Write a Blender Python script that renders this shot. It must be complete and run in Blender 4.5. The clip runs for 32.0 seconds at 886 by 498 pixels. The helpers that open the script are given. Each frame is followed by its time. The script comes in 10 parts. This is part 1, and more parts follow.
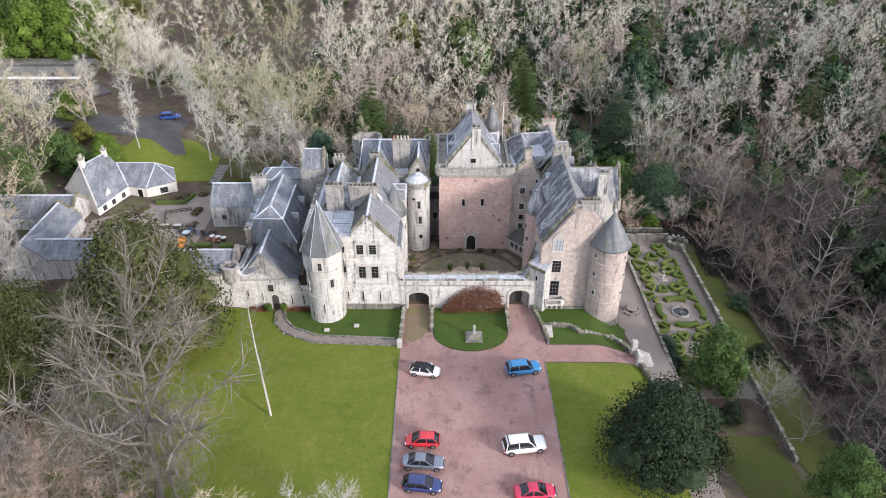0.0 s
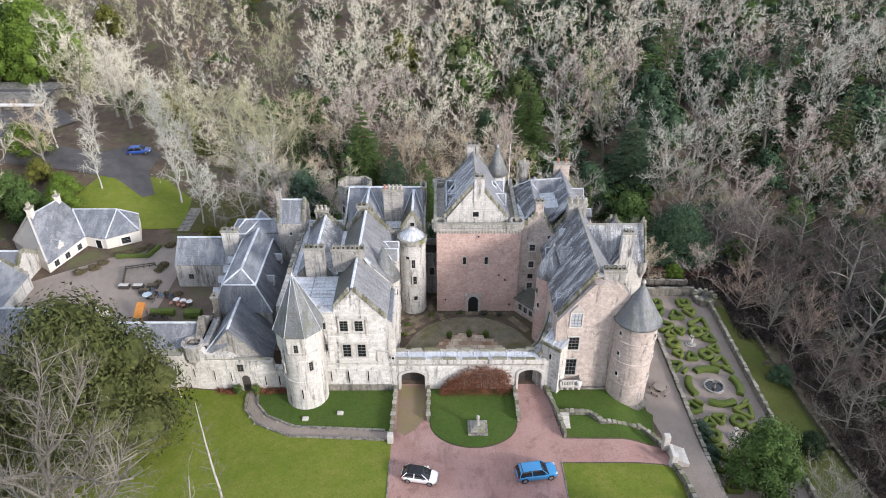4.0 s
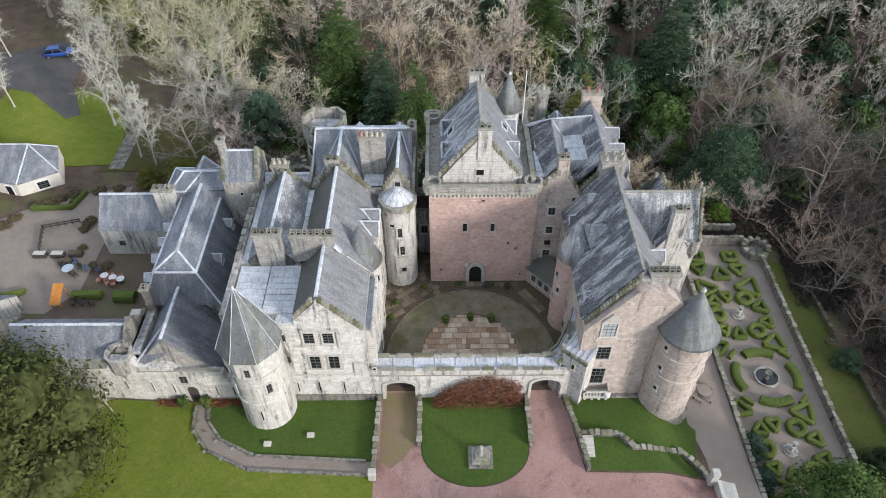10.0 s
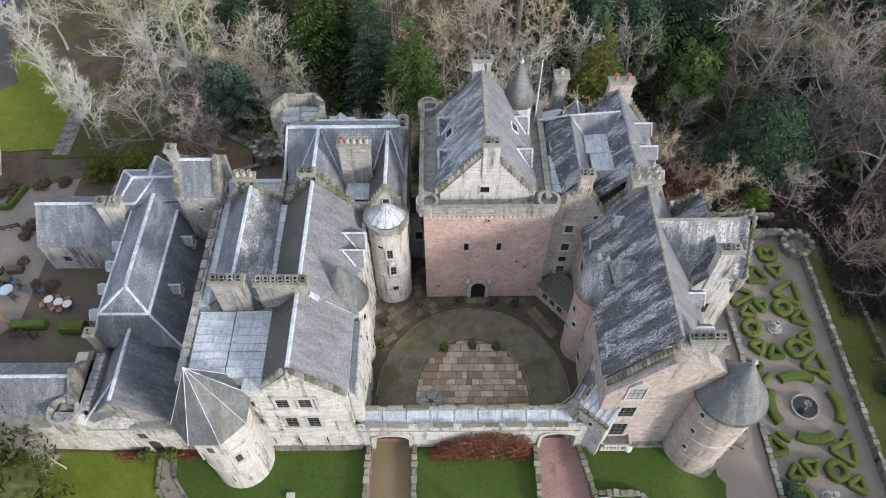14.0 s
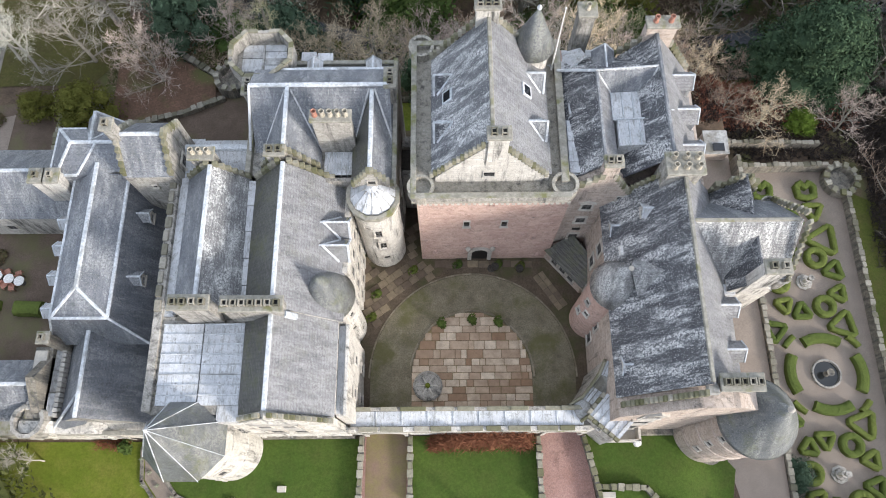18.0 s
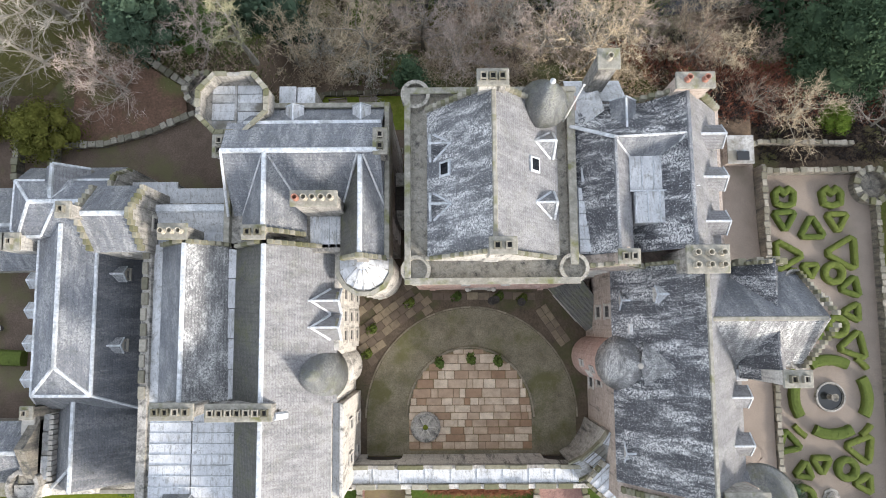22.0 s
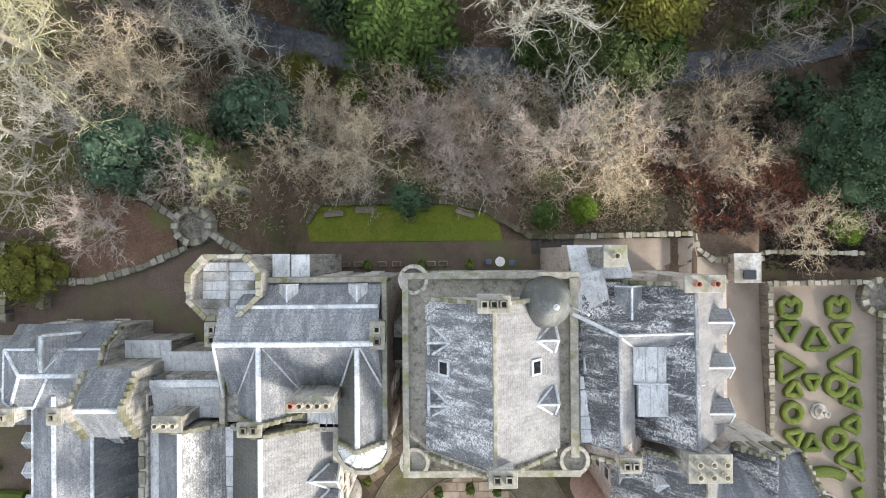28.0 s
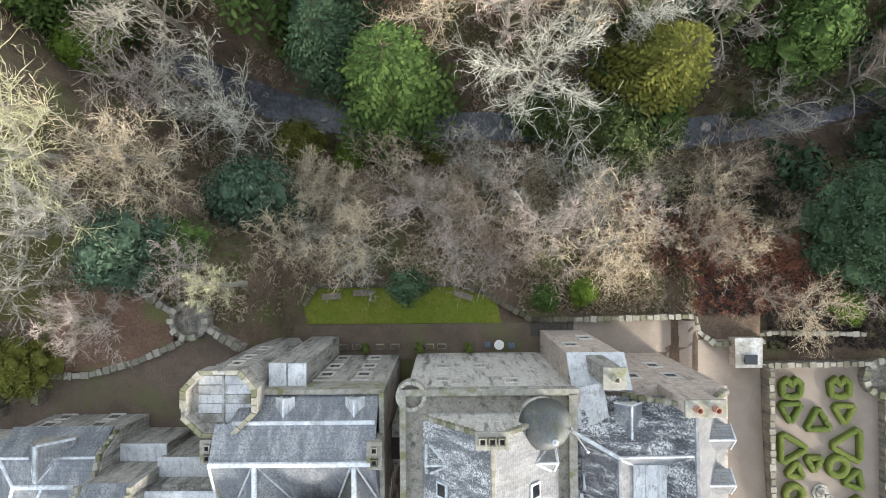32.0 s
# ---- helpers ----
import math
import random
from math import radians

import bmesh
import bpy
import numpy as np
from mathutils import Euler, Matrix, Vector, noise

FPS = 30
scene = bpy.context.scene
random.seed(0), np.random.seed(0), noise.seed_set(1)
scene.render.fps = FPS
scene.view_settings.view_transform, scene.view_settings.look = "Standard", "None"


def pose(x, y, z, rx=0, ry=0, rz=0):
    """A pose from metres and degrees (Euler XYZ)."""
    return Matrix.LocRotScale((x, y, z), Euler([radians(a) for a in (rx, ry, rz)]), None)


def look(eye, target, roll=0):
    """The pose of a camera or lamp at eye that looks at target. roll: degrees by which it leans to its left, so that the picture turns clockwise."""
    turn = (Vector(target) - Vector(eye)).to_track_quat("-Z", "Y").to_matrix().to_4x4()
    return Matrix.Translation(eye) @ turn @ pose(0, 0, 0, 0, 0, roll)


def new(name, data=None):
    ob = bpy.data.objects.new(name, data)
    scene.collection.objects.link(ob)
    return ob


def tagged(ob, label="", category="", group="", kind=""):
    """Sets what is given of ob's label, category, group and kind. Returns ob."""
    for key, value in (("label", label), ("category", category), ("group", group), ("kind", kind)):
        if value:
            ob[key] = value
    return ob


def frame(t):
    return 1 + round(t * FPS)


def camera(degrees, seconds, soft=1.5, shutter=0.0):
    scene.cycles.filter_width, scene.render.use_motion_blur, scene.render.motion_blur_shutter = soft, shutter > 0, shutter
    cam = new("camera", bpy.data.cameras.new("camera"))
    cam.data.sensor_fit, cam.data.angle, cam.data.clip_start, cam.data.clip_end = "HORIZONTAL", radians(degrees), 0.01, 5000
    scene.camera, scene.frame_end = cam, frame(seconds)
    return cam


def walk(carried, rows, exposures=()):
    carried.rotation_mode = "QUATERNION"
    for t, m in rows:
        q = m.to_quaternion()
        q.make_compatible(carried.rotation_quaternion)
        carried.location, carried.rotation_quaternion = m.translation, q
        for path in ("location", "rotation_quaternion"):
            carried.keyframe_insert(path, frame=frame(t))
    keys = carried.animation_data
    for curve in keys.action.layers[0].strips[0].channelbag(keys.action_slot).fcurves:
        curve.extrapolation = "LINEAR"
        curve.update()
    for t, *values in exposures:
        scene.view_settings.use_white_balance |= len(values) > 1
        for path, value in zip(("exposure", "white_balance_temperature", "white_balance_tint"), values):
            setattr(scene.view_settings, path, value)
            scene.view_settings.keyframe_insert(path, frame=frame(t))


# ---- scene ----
cam = camera(65.0, 32.0, 1.0)
METRES, EYE, TILT, LEAN, TURN = 117.0, 61.0, -32.5, 0.0, 0.0
ROWS = [
    (0.0, 0.0, 0.0, 0.0, 0.0, 0.0, 0.0),
    (0.5, -0.0, 0.0145, 0.0091, -0.03, -0.01, 0.01),
    (1.0, 0.0, 0.0293, 0.0183, -0.05, -0.01, 0.01),
    (1.5, 0.0001, 0.044, 0.0278, -0.07, -0.0, 0.03),
    (2.0, -0.0, 0.0589, 0.0372, -0.09, 0.01, 0.05),
    (2.5, -0.0002, 0.0731, 0.0459, -0.11, 0.03, 0.06),
    (3.0, 0.0001, 0.0879, 0.0553, -0.12, 0.05, 0.07),
    (3.5, 0.0001, 0.1031, 0.0648, -0.13, 0.08, 0.08),
    (5.5, 0.002, 0.1644, 0.1017, -0.13, 0.2, 0.15),
    (6.0, 0.0024, 0.1797, 0.111, -0.14, 0.21, 0.16),
    (6.5, 0.0029, 0.1948, 0.1192, -0.14, -0.45, 0.17),
    (7.0, 0.0033, 0.2101, 0.1285, -0.14, -2.67, 0.19),
    (7.5, 0.0038, 0.2257, 0.138, -0.14, -5.02, 0.19),
    (8.0, 0.0041, 0.2412, 0.1474, -0.14, -7.4, 0.21),
    (8.5, 0.0045, 0.2568, 0.1569, -0.17, -9.75, 0.21),
    (9.0, 0.005, 0.272, 0.1664, -0.16, -12.04, 0.24),
    (9.5, 0.0054, 0.2877, 0.1763, -0.16, -13.02, 0.24),
    (10.0, 0.006, 0.3029, 0.1858, -0.15, -13.0, 0.26),
    (10.5, 0.0064, 0.3181, 0.1954, -0.16, -13.02, 0.26),
    (11.0, 0.0066, 0.333, 0.2041, -0.18, -13.23, 0.26),
    (11.5, 0.0069, 0.3477, 0.2128, -0.18, -15.24, 0.27),
    (12.0, 0.0067, 0.3629, 0.2224, -0.2, -17.65, 0.28),
    (12.5, 0.0076, 0.3777, 0.2319, -0.16, -20.0, 0.32),
    (13.0, 0.0079, 0.3933, 0.242, -0.17, -21.7, 0.32),
    (13.5, 0.0081, 0.4088, 0.2517, -0.2, -21.83, 0.32),
    (14.0, 0.0085, 0.424, 0.2613, -0.19, -21.83, 0.33),
    (14.5, 0.0088, 0.439, 0.2707, -0.2, -21.88, 0.34),
    (16.5, 0.0106, 0.5005, 0.3087, -0.22, -30.98, 0.4),
    (17.0, 0.0112, 0.5165, 0.3187, -0.19, -33.47, 0.42),
    (17.5, 0.0116, 0.5322, 0.3282, -0.21, -35.87, 0.42),
    (18.0, 0.012, 0.5476, 0.3378, -0.2, -38.13, 0.45),
    (18.5, 0.0123, 0.5635, 0.3474, -0.22, -38.91, 0.44),
    (19.0, 0.0124, 0.5789, 0.3574, -0.23, -38.89, 0.42),
    (19.5, 0.0128, 0.594, 0.3674, -0.24, -39.63, 0.44),
    (20.0, 0.0135, 0.6093, 0.3772, -0.2, -41.89, 0.46),
    (20.5, 0.0138, 0.6248, 0.3869, -0.21, -44.24, 0.47),
    (21.0, 0.014, 0.64, 0.3963, -0.23, -46.56, 0.48),
    (21.5, 0.0143, 0.6555, 0.4062, -0.21, -48.94, 0.47),
    (22.0, 0.0146, 0.6706, 0.4158, -0.21, -51.28, 0.47),
    (22.5, 0.0151, 0.6854, 0.4253, -0.19, -53.62, 0.48),
    (23.0, 0.0152, 0.6995, 0.434, -0.21, -55.97, 0.47),
    (23.5, 0.0154, 0.7124, 0.4418, -0.21, -57.27, 0.45),
    (24.0, 0.0156, 0.7242, 0.4493, -0.2, -57.29, 0.45),
    (24.5, 0.0154, 0.7349, 0.4559, -0.24, -57.27, 0.43),
    (25.0, 0.0154, 0.745, 0.462, -0.22, -57.27, 0.42),
    (25.5, 0.0153, 0.7543, 0.4676, -0.23, -57.24, 0.44),
    (27.5, 0.0159, 0.7879, 0.4881, -0.21, -57.31, 0.45),
    (28.0, 0.016, 0.7954, 0.4925, -0.22, -57.3, 0.44),
    (28.5, 0.0163, 0.8024, 0.4966, -0.25, -57.3, 0.45),
    (29.0, 0.0165, 0.8095, 0.5005, -0.29, -57.28, 0.47),
    (29.5, 0.0167, 0.8166, 0.5046, -0.29, -57.3, 0.48),
    (30.0, 0.0169, 0.8237, 0.5081, -0.3, -57.28, 0.5),
    (30.5, 0.0171, 0.8312, 0.5118, -0.27, -57.33, 0.51),
    (31.0, 0.0177, 0.8378, 0.5153, -0.28, -57.31, 0.55),
    (31.5, 0.0175, 0.8449, 0.5193, -0.29, -57.36, 0.49),
    (32.0, 0.0179, 0.8516, 0.5234, -0.28, -57.39, 0.51),
]
walk(cam, [(t, pose(0, 0, EYE, TILT, LEAN, TURN) @ pose(METRES * x, METRES * y, METRES * z, 90 + pitch, roll, yaw)) for t, x, y, z, yaw, pitch, roll in ROWS],
     exposures=[(0.0, 0.98, 6080, 17), (6.0, 0.98, 6120, 14), (9.0, 0.8, 6100, 12), (13.0, 0.72, 6080, 11), (14.2, 0.76, 6120, 11), (17.0, 1.08, 6350, 12), (19.0, 1.14, 6430, 12), (23.0, 1.32, 6620, 12), (28.0, 1.5, 6680, 10), (32.0, 1.57, 6650, 8)])

# ---- light: a bright overcast winter sky with a weak low sun from the south-east ----
SUN_AZ, SUN_EL = radians(128.0), radians(20.0)      # azimuth clockwise from +y
world = bpy.data.worlds.new("winter_sky")
scene.world = world
world.use_nodes = True
wn = world.node_tree
sky = wn.nodes.new("ShaderNodeTexSky")
sky.sky_type = "NISHITA"
sky.sun_disc = False
sky.sun_elevation, sky.sun_rotation = SUN_EL, SUN_AZ
sky.air_density, sky.dust_density, sky.ozone_density = 1.0, 4.0, 1.0
wash = wn.nodes.new("ShaderNodeMixRGB")
wash.inputs[0].default_value = 0.72
wash.inputs[2].default_value = (6.3, 6.9, 7.8, 1)
wn.links.new(sky.outputs[0], wash.inputs[1])
wn.links.new(wash.outputs[0], wn.nodes["Background"].inputs[0])
wn.nodes["Background"].inputs[1].default_value = 0.10
sun = new("sun", bpy.data.lights.new("sun", "SUN"))
sun.data.energy, sun.data.angle, sun.data.color = 2.3, radians(10), (1.0, 0.94, 0.86)
sun_from = Vector((math.sin(SUN_AZ) * math.cos(SUN_EL), math.cos(SUN_AZ) * math.cos(SUN_EL), math.sin(SUN_EL)))
sun.matrix_world = look(sun_from * 200, (0, 0, 0))

# ---- materials ----


class Nodes:
    """A small helper to chain shader nodes on world position."""

    def __init__(self, name):
        self.mat = bpy.data.materials.new(name)
        self.mat.use_nodes = True
        self.t = self.mat.node_tree
        self.b = self.t.nodes["Principled BSDF"]
        self.geo = self.t.nodes.new("ShaderNodeNewGeometry")
        self.pos = self.geo.outputs["Position"]

    def node(self, kind, **ins):
        n = self.t.nodes.new(kind)
        for k, v in ins.items():
            self.put(n.inputs[k.replace("_", " ")], v)
        return n

    def put(self, sock, v):
        if isinstance(v, bpy.types.NodeSocket):
            self.t.links.new(v, sock)
        else:
            sock.default_value = v

    def scaled(self, vec, s):
        n = self.t.nodes.new("ShaderNodeVectorMath")
        n.operation = "MULTIPLY"
        self.put(n.inputs[0], vec)
        self.put(n.inputs[1], s)
        return n.outputs[0]

    def noise(self, scale, detail=4.0, rough=0.6, vec=None, dist=0.0):
        n = self.t.nodes.new("ShaderNodeTexNoise")
        self.put(n.inputs["Vector"], vec if vec is not None else self.pos)
        n.inputs["Scale"].default_value = scale
        n.inputs["Detail"].default_value = detail
        n.inputs["Roughness"].default_value = rough
        n.inputs["Distortion"].default_value = dist
        return n.outputs["Fac"]

    def ramp(self, fac, stops):
        n = self.t.nodes.new("ShaderNodeValToRGB")
        self.put(n.inputs[0], fac)
        while len(n.color_ramp.elements) < len(stops):
            n.color_ramp.elements.new(0.5)
        for e, (p, c) in zip(n.color_ramp.elements, stops):
            e.position = p
            e.color = (c, c, c, 1) if isinstance(c, (int, float)) else (*c, 1)
        return n.outputs[0]

    def mix(self, fac, a, b, mode="MIX"):
        n = self.t.nodes.new("ShaderNodeMixRGB")
        n.blend_type = mode
        for s, v in zip(n.inputs, (fac, a, b)):
            if isinstance(v, tuple) and len(v) == 3:
                v = (*v, 1)
            self.put(s, v)
        return n.outputs[0]

    def math(self, op, a, b=0.0):
        n = self.t.nodes.new("ShaderNodeMath")
        n.operation = op
        self.put(n.inputs[0], a)
        self.put(n.inputs[1], b)
        return n.outputs[0]

    def wallvec(self):
        """(x + y, z): runs along upright walls and roof courses."""
        s = self.t.nodes.new("ShaderNodeSeparateXYZ")
        self.put(s.inputs[0], self.pos)
        c = self.t.nodes.new("ShaderNodeCombineXYZ")
        self.put(c.inputs[0], self.math("ADD", s.outputs[0], s.outputs[1]))
        self.put(c.inputs[1], s.outputs[2])
        return c.outputs[0]

    def bricks(self, w, hgt, mortar, vec, bias=0.0, offset=0.5):
        n = self.t.nodes.new("ShaderNodeTexBrick")
        self.put(n.inputs["Vector"], vec)
        n.offset = offset
        n.inputs["Scale"].default_value = 1.0
        n.inputs["Brick Width"].default_value = w
        n.inputs["Row Height"].default_value = hgt
        n.inputs["Mortar Size"].default_value = mortar
        n.inputs["Bias"].default_value = bias
        n.inputs["Color1"].default_value = (0, 0, 0, 1)
        n.inputs["Color2"].default_value = (1, 1, 1, 1)
        n.inputs["Mortar"].default_value = (0.5, 0.5, 0.5, 1)
        return n

    def done(self, color, rough=0.85, bump=None, strength=0.4, dist=0.03, metal=0.0, spec=0.3):
        self.put(self.b.inputs["Base Color"], color if not (isinstance(color, tuple) and len(color) == 3) else (*color, 1))
        self.put(self.b.inputs["Roughness"], rough)
        self.b.inputs["Metallic"].default_value = metal
        self.b.inputs["Specular IOR Level"].default_value = spec
        if bump is not None:
            n = self.t.nodes.new("ShaderNodeBump")
            n.inputs["Strength"].default_value = strength
            n.inputs["Distance"].default_value = dist
            self.put(n.inputs["Height"], bump)
            self.t.links.new(n.outputs[0], self.b.inputs["Normal"])
        return self.mat


def stone(name, light, mid, dark, stain=(0.085, 0.085, 0.08), stain_at=0.60, w=0.62, hgt=0.33, moss=0.25, joints=True):
    """Coursed masonry, block by block, with weather stains, lichen, damp and soot."""
    n = Nodes(name)
    br = n.bricks(w, hgt, 0.014, n.wallvec())
    tone = n.mix(n.ramp(n.noise(0.45, 6, 0.7), [(0.35, 0.0), (0.65, 1.0)]), mid, light)
    if joints:
        tone = n.mix(n.math("MULTIPLY", br.outputs["Color"], 0.38), tone, dark)
    else:
        info = n.t.nodes.new("ShaderNodeObjectInfo")
        each = n.math("FRACT", n.math("ADD", info.outputs["Random"], n.geo.outputs["Random Per Island"]), 0.0)
        tone = n.mix(n.math("MULTIPLY", each, 0.40), tone, dark)
    tone = n.mix(n.ramp(n.noise(2.2, 6, 0.8), [(0.47, 0.0), (0.66, 0.75)]), tone, dark)
    tone = n.mix(n.ramp(n.noise(9.0, 5, 0.8), [(0.52, 0.0), (0.68, 0.7)]), tone, tuple(min(0.85, c * 1.18) for c in light))
    streak = n.noise(1.0, 7, 0.75, n.scaled(n.pos, (1.7, 1.7, 0.2)))
    tone = n.mix(n.ramp(streak, [(stain_at - 0.05, 0.0), (stain_at + 0.03, 0.45), (stain_at + 0.11, 0.95)]), tone, stain)
    patchy = n.noise(0.9, 7, 0.8)
    tone = n.mix(n.ramp(patchy, [(0.59, 0.0), (0.69, 0.85)]), tone, stain)
    tone = n.mix(n.ramp(n.noise(5.0, 6, 0.85), [(0.57, 0.0), (0.66, 0.7)]), tone, stain)
    tone = n.mix(n.math("MULTIPLY", n.ramp(n.noise(1.6, 6, 0.75), [(0.58, 0.0), (0.70, 1.0)]), moss), tone, (0.15, 0.15, 0.05))
    height = n.noise(6, 5, 0.7)
    if joints:
        tone = n.mix(n.math("MULTIPLY", br.outputs["Fac"], 0.28), tone, stain)
        height = n.math("SUBTRACT", height, br.outputs["Fac"])
    return n.done(tone, 0.92, height, 0.8, 0.06)


def slate(name, light, dark, lichen, amount, along, moss=0.0, gloss=0.55, joint=1.0):
    """Slate courses, slate by slate, with lichen blotches strung down the slope; along is the way the slope falls."""
    n = Nodes(name)
    br = n.bricks(0.27, 0.17, 0.02, n.wallvec())
    tone = n.mix(n.ramp(n.noise(0.6, 6, 0.75), [(0.35, 0.0), (0.65, 1.0)]), dark, light)
    tone = n.mix(n.math("MULTIPLY", br.outputs["Color"], 0.5 * joint), tone, tuple(min(1, c * 1.5) for c in light))
    tone = n.mix(n.ramp(n.noise(2.4, 6, 0.8), [(0.50, 0.0), (0.66, 0.75)]), tone, tuple(c * 0.55 for c in dark))
    tone = n.mix(n.math("MULTIPLY", br.outputs["Fac"], 0.5 * joint), tone, tuple(c * 0.35 for c in dark))
    tone = n.mix(n.ramp(n.noise(7.0, 5, 0.8), [(0.52, 0.0), (0.64, 0.7)]), tone, tuple(c * 0.4 for c in dark))
    sx, sy = ((0.55, 1.6) if along == "x" else (1.6, 0.55))
    big = n.noise(0.7, 6, 0.72, n.scaled(n.pos, (sx, sy, 0.1)))
    fine = n.noise(7.0, 5, 0.85)
    both = n.math("MULTIPLY", n.ramp(big, [(0.47, 0.0), (0.57, 1.0)]), n.ramp(fine, [(0.47, 0.0), (0.53, 1.0)]))
    tone = n.mix(n.math("MULTIPLY", both, amount), tone, lichen)
    tone = n.mix(n.ramp(n.noise(13.0, 3, 0.8), [(0.60, 0.0), (0.65, 0.8)]), tone, tuple(c * 0.3 for c in dark))
    specks = n.ramp(n.noise(11.0, 3, 0.8, n.scaled(n.pos, (1, 1, 1.01))), [(0.59, 0.0), (0.63, 0.95)])
    tone = n.mix(n.math("MULTIPLY", specks, amount), tone, lichen)
    if moss:
        tone = n.mix(n.math("MULTIPLY", n.ramp(n.noise(0.7, 6, 0.75), [(0.5, 0.0), (0.72, 1.0)]), moss), tone, (0.13, 0.14, 0.05))
    height = n.math("SUBTRACT", n.noise(9, 4), br.outputs["Fac"])
    return n.done(tone, gloss, height, 0.9, 0.04, spec=0.4)


def plain(name, a, b, scale=1.5, rough=0.85, bump=0.3, fine=8.0, metal=0.0, c=None, c_at=0.62):
    n = Nodes(name)
    tone = n.mix(n.ramp(n.noise(scale, 5, 0.65), [(0.3, 0.0), (0.7, 1.0)]), a, b)
    tone = n.mix(n.ramp(n.noise(fine, 5, 0.8), [(0.38, 0.6), (0.58, 0.0)]), tone, tuple(v * 0.5 for v in a))
    if c:
        tone = n.mix(n.ramp(n.noise(scale * 0.35, 4, 0.6), [(c_at, 0.0), (c_at + 0.14, 0.85)]), tone, c)
    return n.done(tone, rough, n.noise(fine * 1.5, 4), bump, 0.03, metal)


def per_object(name, a, b, rough=0.8, scale=3.0, island=False, bump=0.4, spec=0.3):
    """Colour that differs from piece to piece."""
    n = Nodes(name)
    info = n.t.nodes.new("ShaderNodeObjectInfo")
    r = n.geo.outputs["Random Per Island"] if island else info.outputs["Random"]
    tone = n.mix(r, a, b)
    tone = n.mix(n.ramp(n.noise(scale, 5, 0.7), [(0.35, 0.0), (0.75, 0.55)]), tone, tuple(v * 0.45 for v in a))
    return n.done(tone, rough, n.noise(scale * 4, 4), bump, 0.03, spec=spec)


M = {}
M["pale"] = stone("pale_sandstone", (0.68, 0.66, 0.615), (0.575, 0.555, 0.51), (0.40, 0.38, 0.345), (0.075, 0.076, 0.072), 0.555)
M["grey"] = stone("grey_sandstone", (0.50, 0.48, 0.44), (0.37, 0.355, 0.325), (0.19, 0.18, 0.16), stain_at=0.53, moss=0.5)
M["pink"] = stone("pink_sandstone", (0.62, 0.47, 0.41), (0.53, 0.375, 0.32), (0.36, 0.235, 0.20), stain_at=0.66, moss=0.05)
M["buff"] = stone("buff_sandstone", (0.60, 0.52, 0.455), (0.49, 0.415, 0.36), (0.29, 0.235, 0.20), stain_at=0.59, moss=0.15)
M["rubble"] = stone("rubble_wall", (0.36, 0.33, 0.28), (0.25, 0.23, 0.19), (0.13, 0.12, 0.10), stain_at=0.5, w=0.4, hgt=0.22, moss=0.7)
M["coping"] = plain("mossy_coping", (0.40, 0.385, 0.335), (0.19, 0.185, 0.155), 2.4, 0.95, 0.6, 6.0, 0.0, (0.15, 0.155, 0.055), 0.53)
# west slates toned darker than east: low-sun side light in the colour, beside lichen
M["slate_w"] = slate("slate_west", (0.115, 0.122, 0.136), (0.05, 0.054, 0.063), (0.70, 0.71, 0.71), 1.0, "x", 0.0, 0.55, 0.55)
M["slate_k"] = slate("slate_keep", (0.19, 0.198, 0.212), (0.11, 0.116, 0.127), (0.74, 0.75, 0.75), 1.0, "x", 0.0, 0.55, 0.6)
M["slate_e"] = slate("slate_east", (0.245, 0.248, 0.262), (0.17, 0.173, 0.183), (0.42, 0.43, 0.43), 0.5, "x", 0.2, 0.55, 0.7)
M["slate_d"] = slate("slate_blue_grey", (0.175, 0.188, 0.212), (0.10, 0.109, 0.126), (0.42, 0.43, 0.43), 0.45, "x", 0.1, 0.5, 0.5)
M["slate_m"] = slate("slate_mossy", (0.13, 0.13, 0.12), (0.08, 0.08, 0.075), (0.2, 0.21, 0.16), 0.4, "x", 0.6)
M["slate_n"] = slate("slate_grey", (0.215, 0.230, 0.255), (0.135, 0.146, 0.166), (0.48, 0.49, 0.49), 0.6, "y", 0.12, 0.5, 0.45)
M["slate_l"] = slate("slate_speckled", (0.25, 0.255, 0.26), (0.15, 0.153, 0.16), (0.64, 0.65, 0.64), 1.0, "y")
M["slate_c"] = slate("slate_cone", (0.185, 0.198, 0.205), (0.115, 0.123, 0.127), (0.40, 0.41, 0.38), 0.55, "y", 0.6, 0.5, 0.2)


def lead(name, a, b, dirt, amount):
    """Old lead: pale bloom, fine grain and dark water streaks."""
    n = Nodes(name)
    info = n.t.nodes.new("ShaderNodeObjectInfo")
    tone = n.mix(n.ramp(n.noise(0.9, 6, 0.75), [(0.35, 0.0), (0.65, 1.0)]), a, b)
    tone = n.mix(n.math("MULTIPLY", info.outputs["Random"], 0.35), tone, tuple(c * 0.72 for c in a))
    tone = n.mix(n.ramp(n.noise(2.0, 6, 0.8, n.scaled(n.pos, (2.6, 0.45, 1.0))), [(0.52, 0.0), (0.62, amount)]), tone, dirt)
    tone = n.mix(n.ramp(n.noise(1.4, 6, 0.8), [(0.56, 0.0), (0.66, amount)]), tone, dirt)
    tone = n.mix(n.ramp(n.noise(8.0, 5, 0.85), [(0.56, 0.0), (0.64, amount)]), tone, tuple(c * 0.6 for c in dirt))
    return n.done(tone, 0.55, n.noise(7, 4), 0.3, 0.03, spec=0.4)


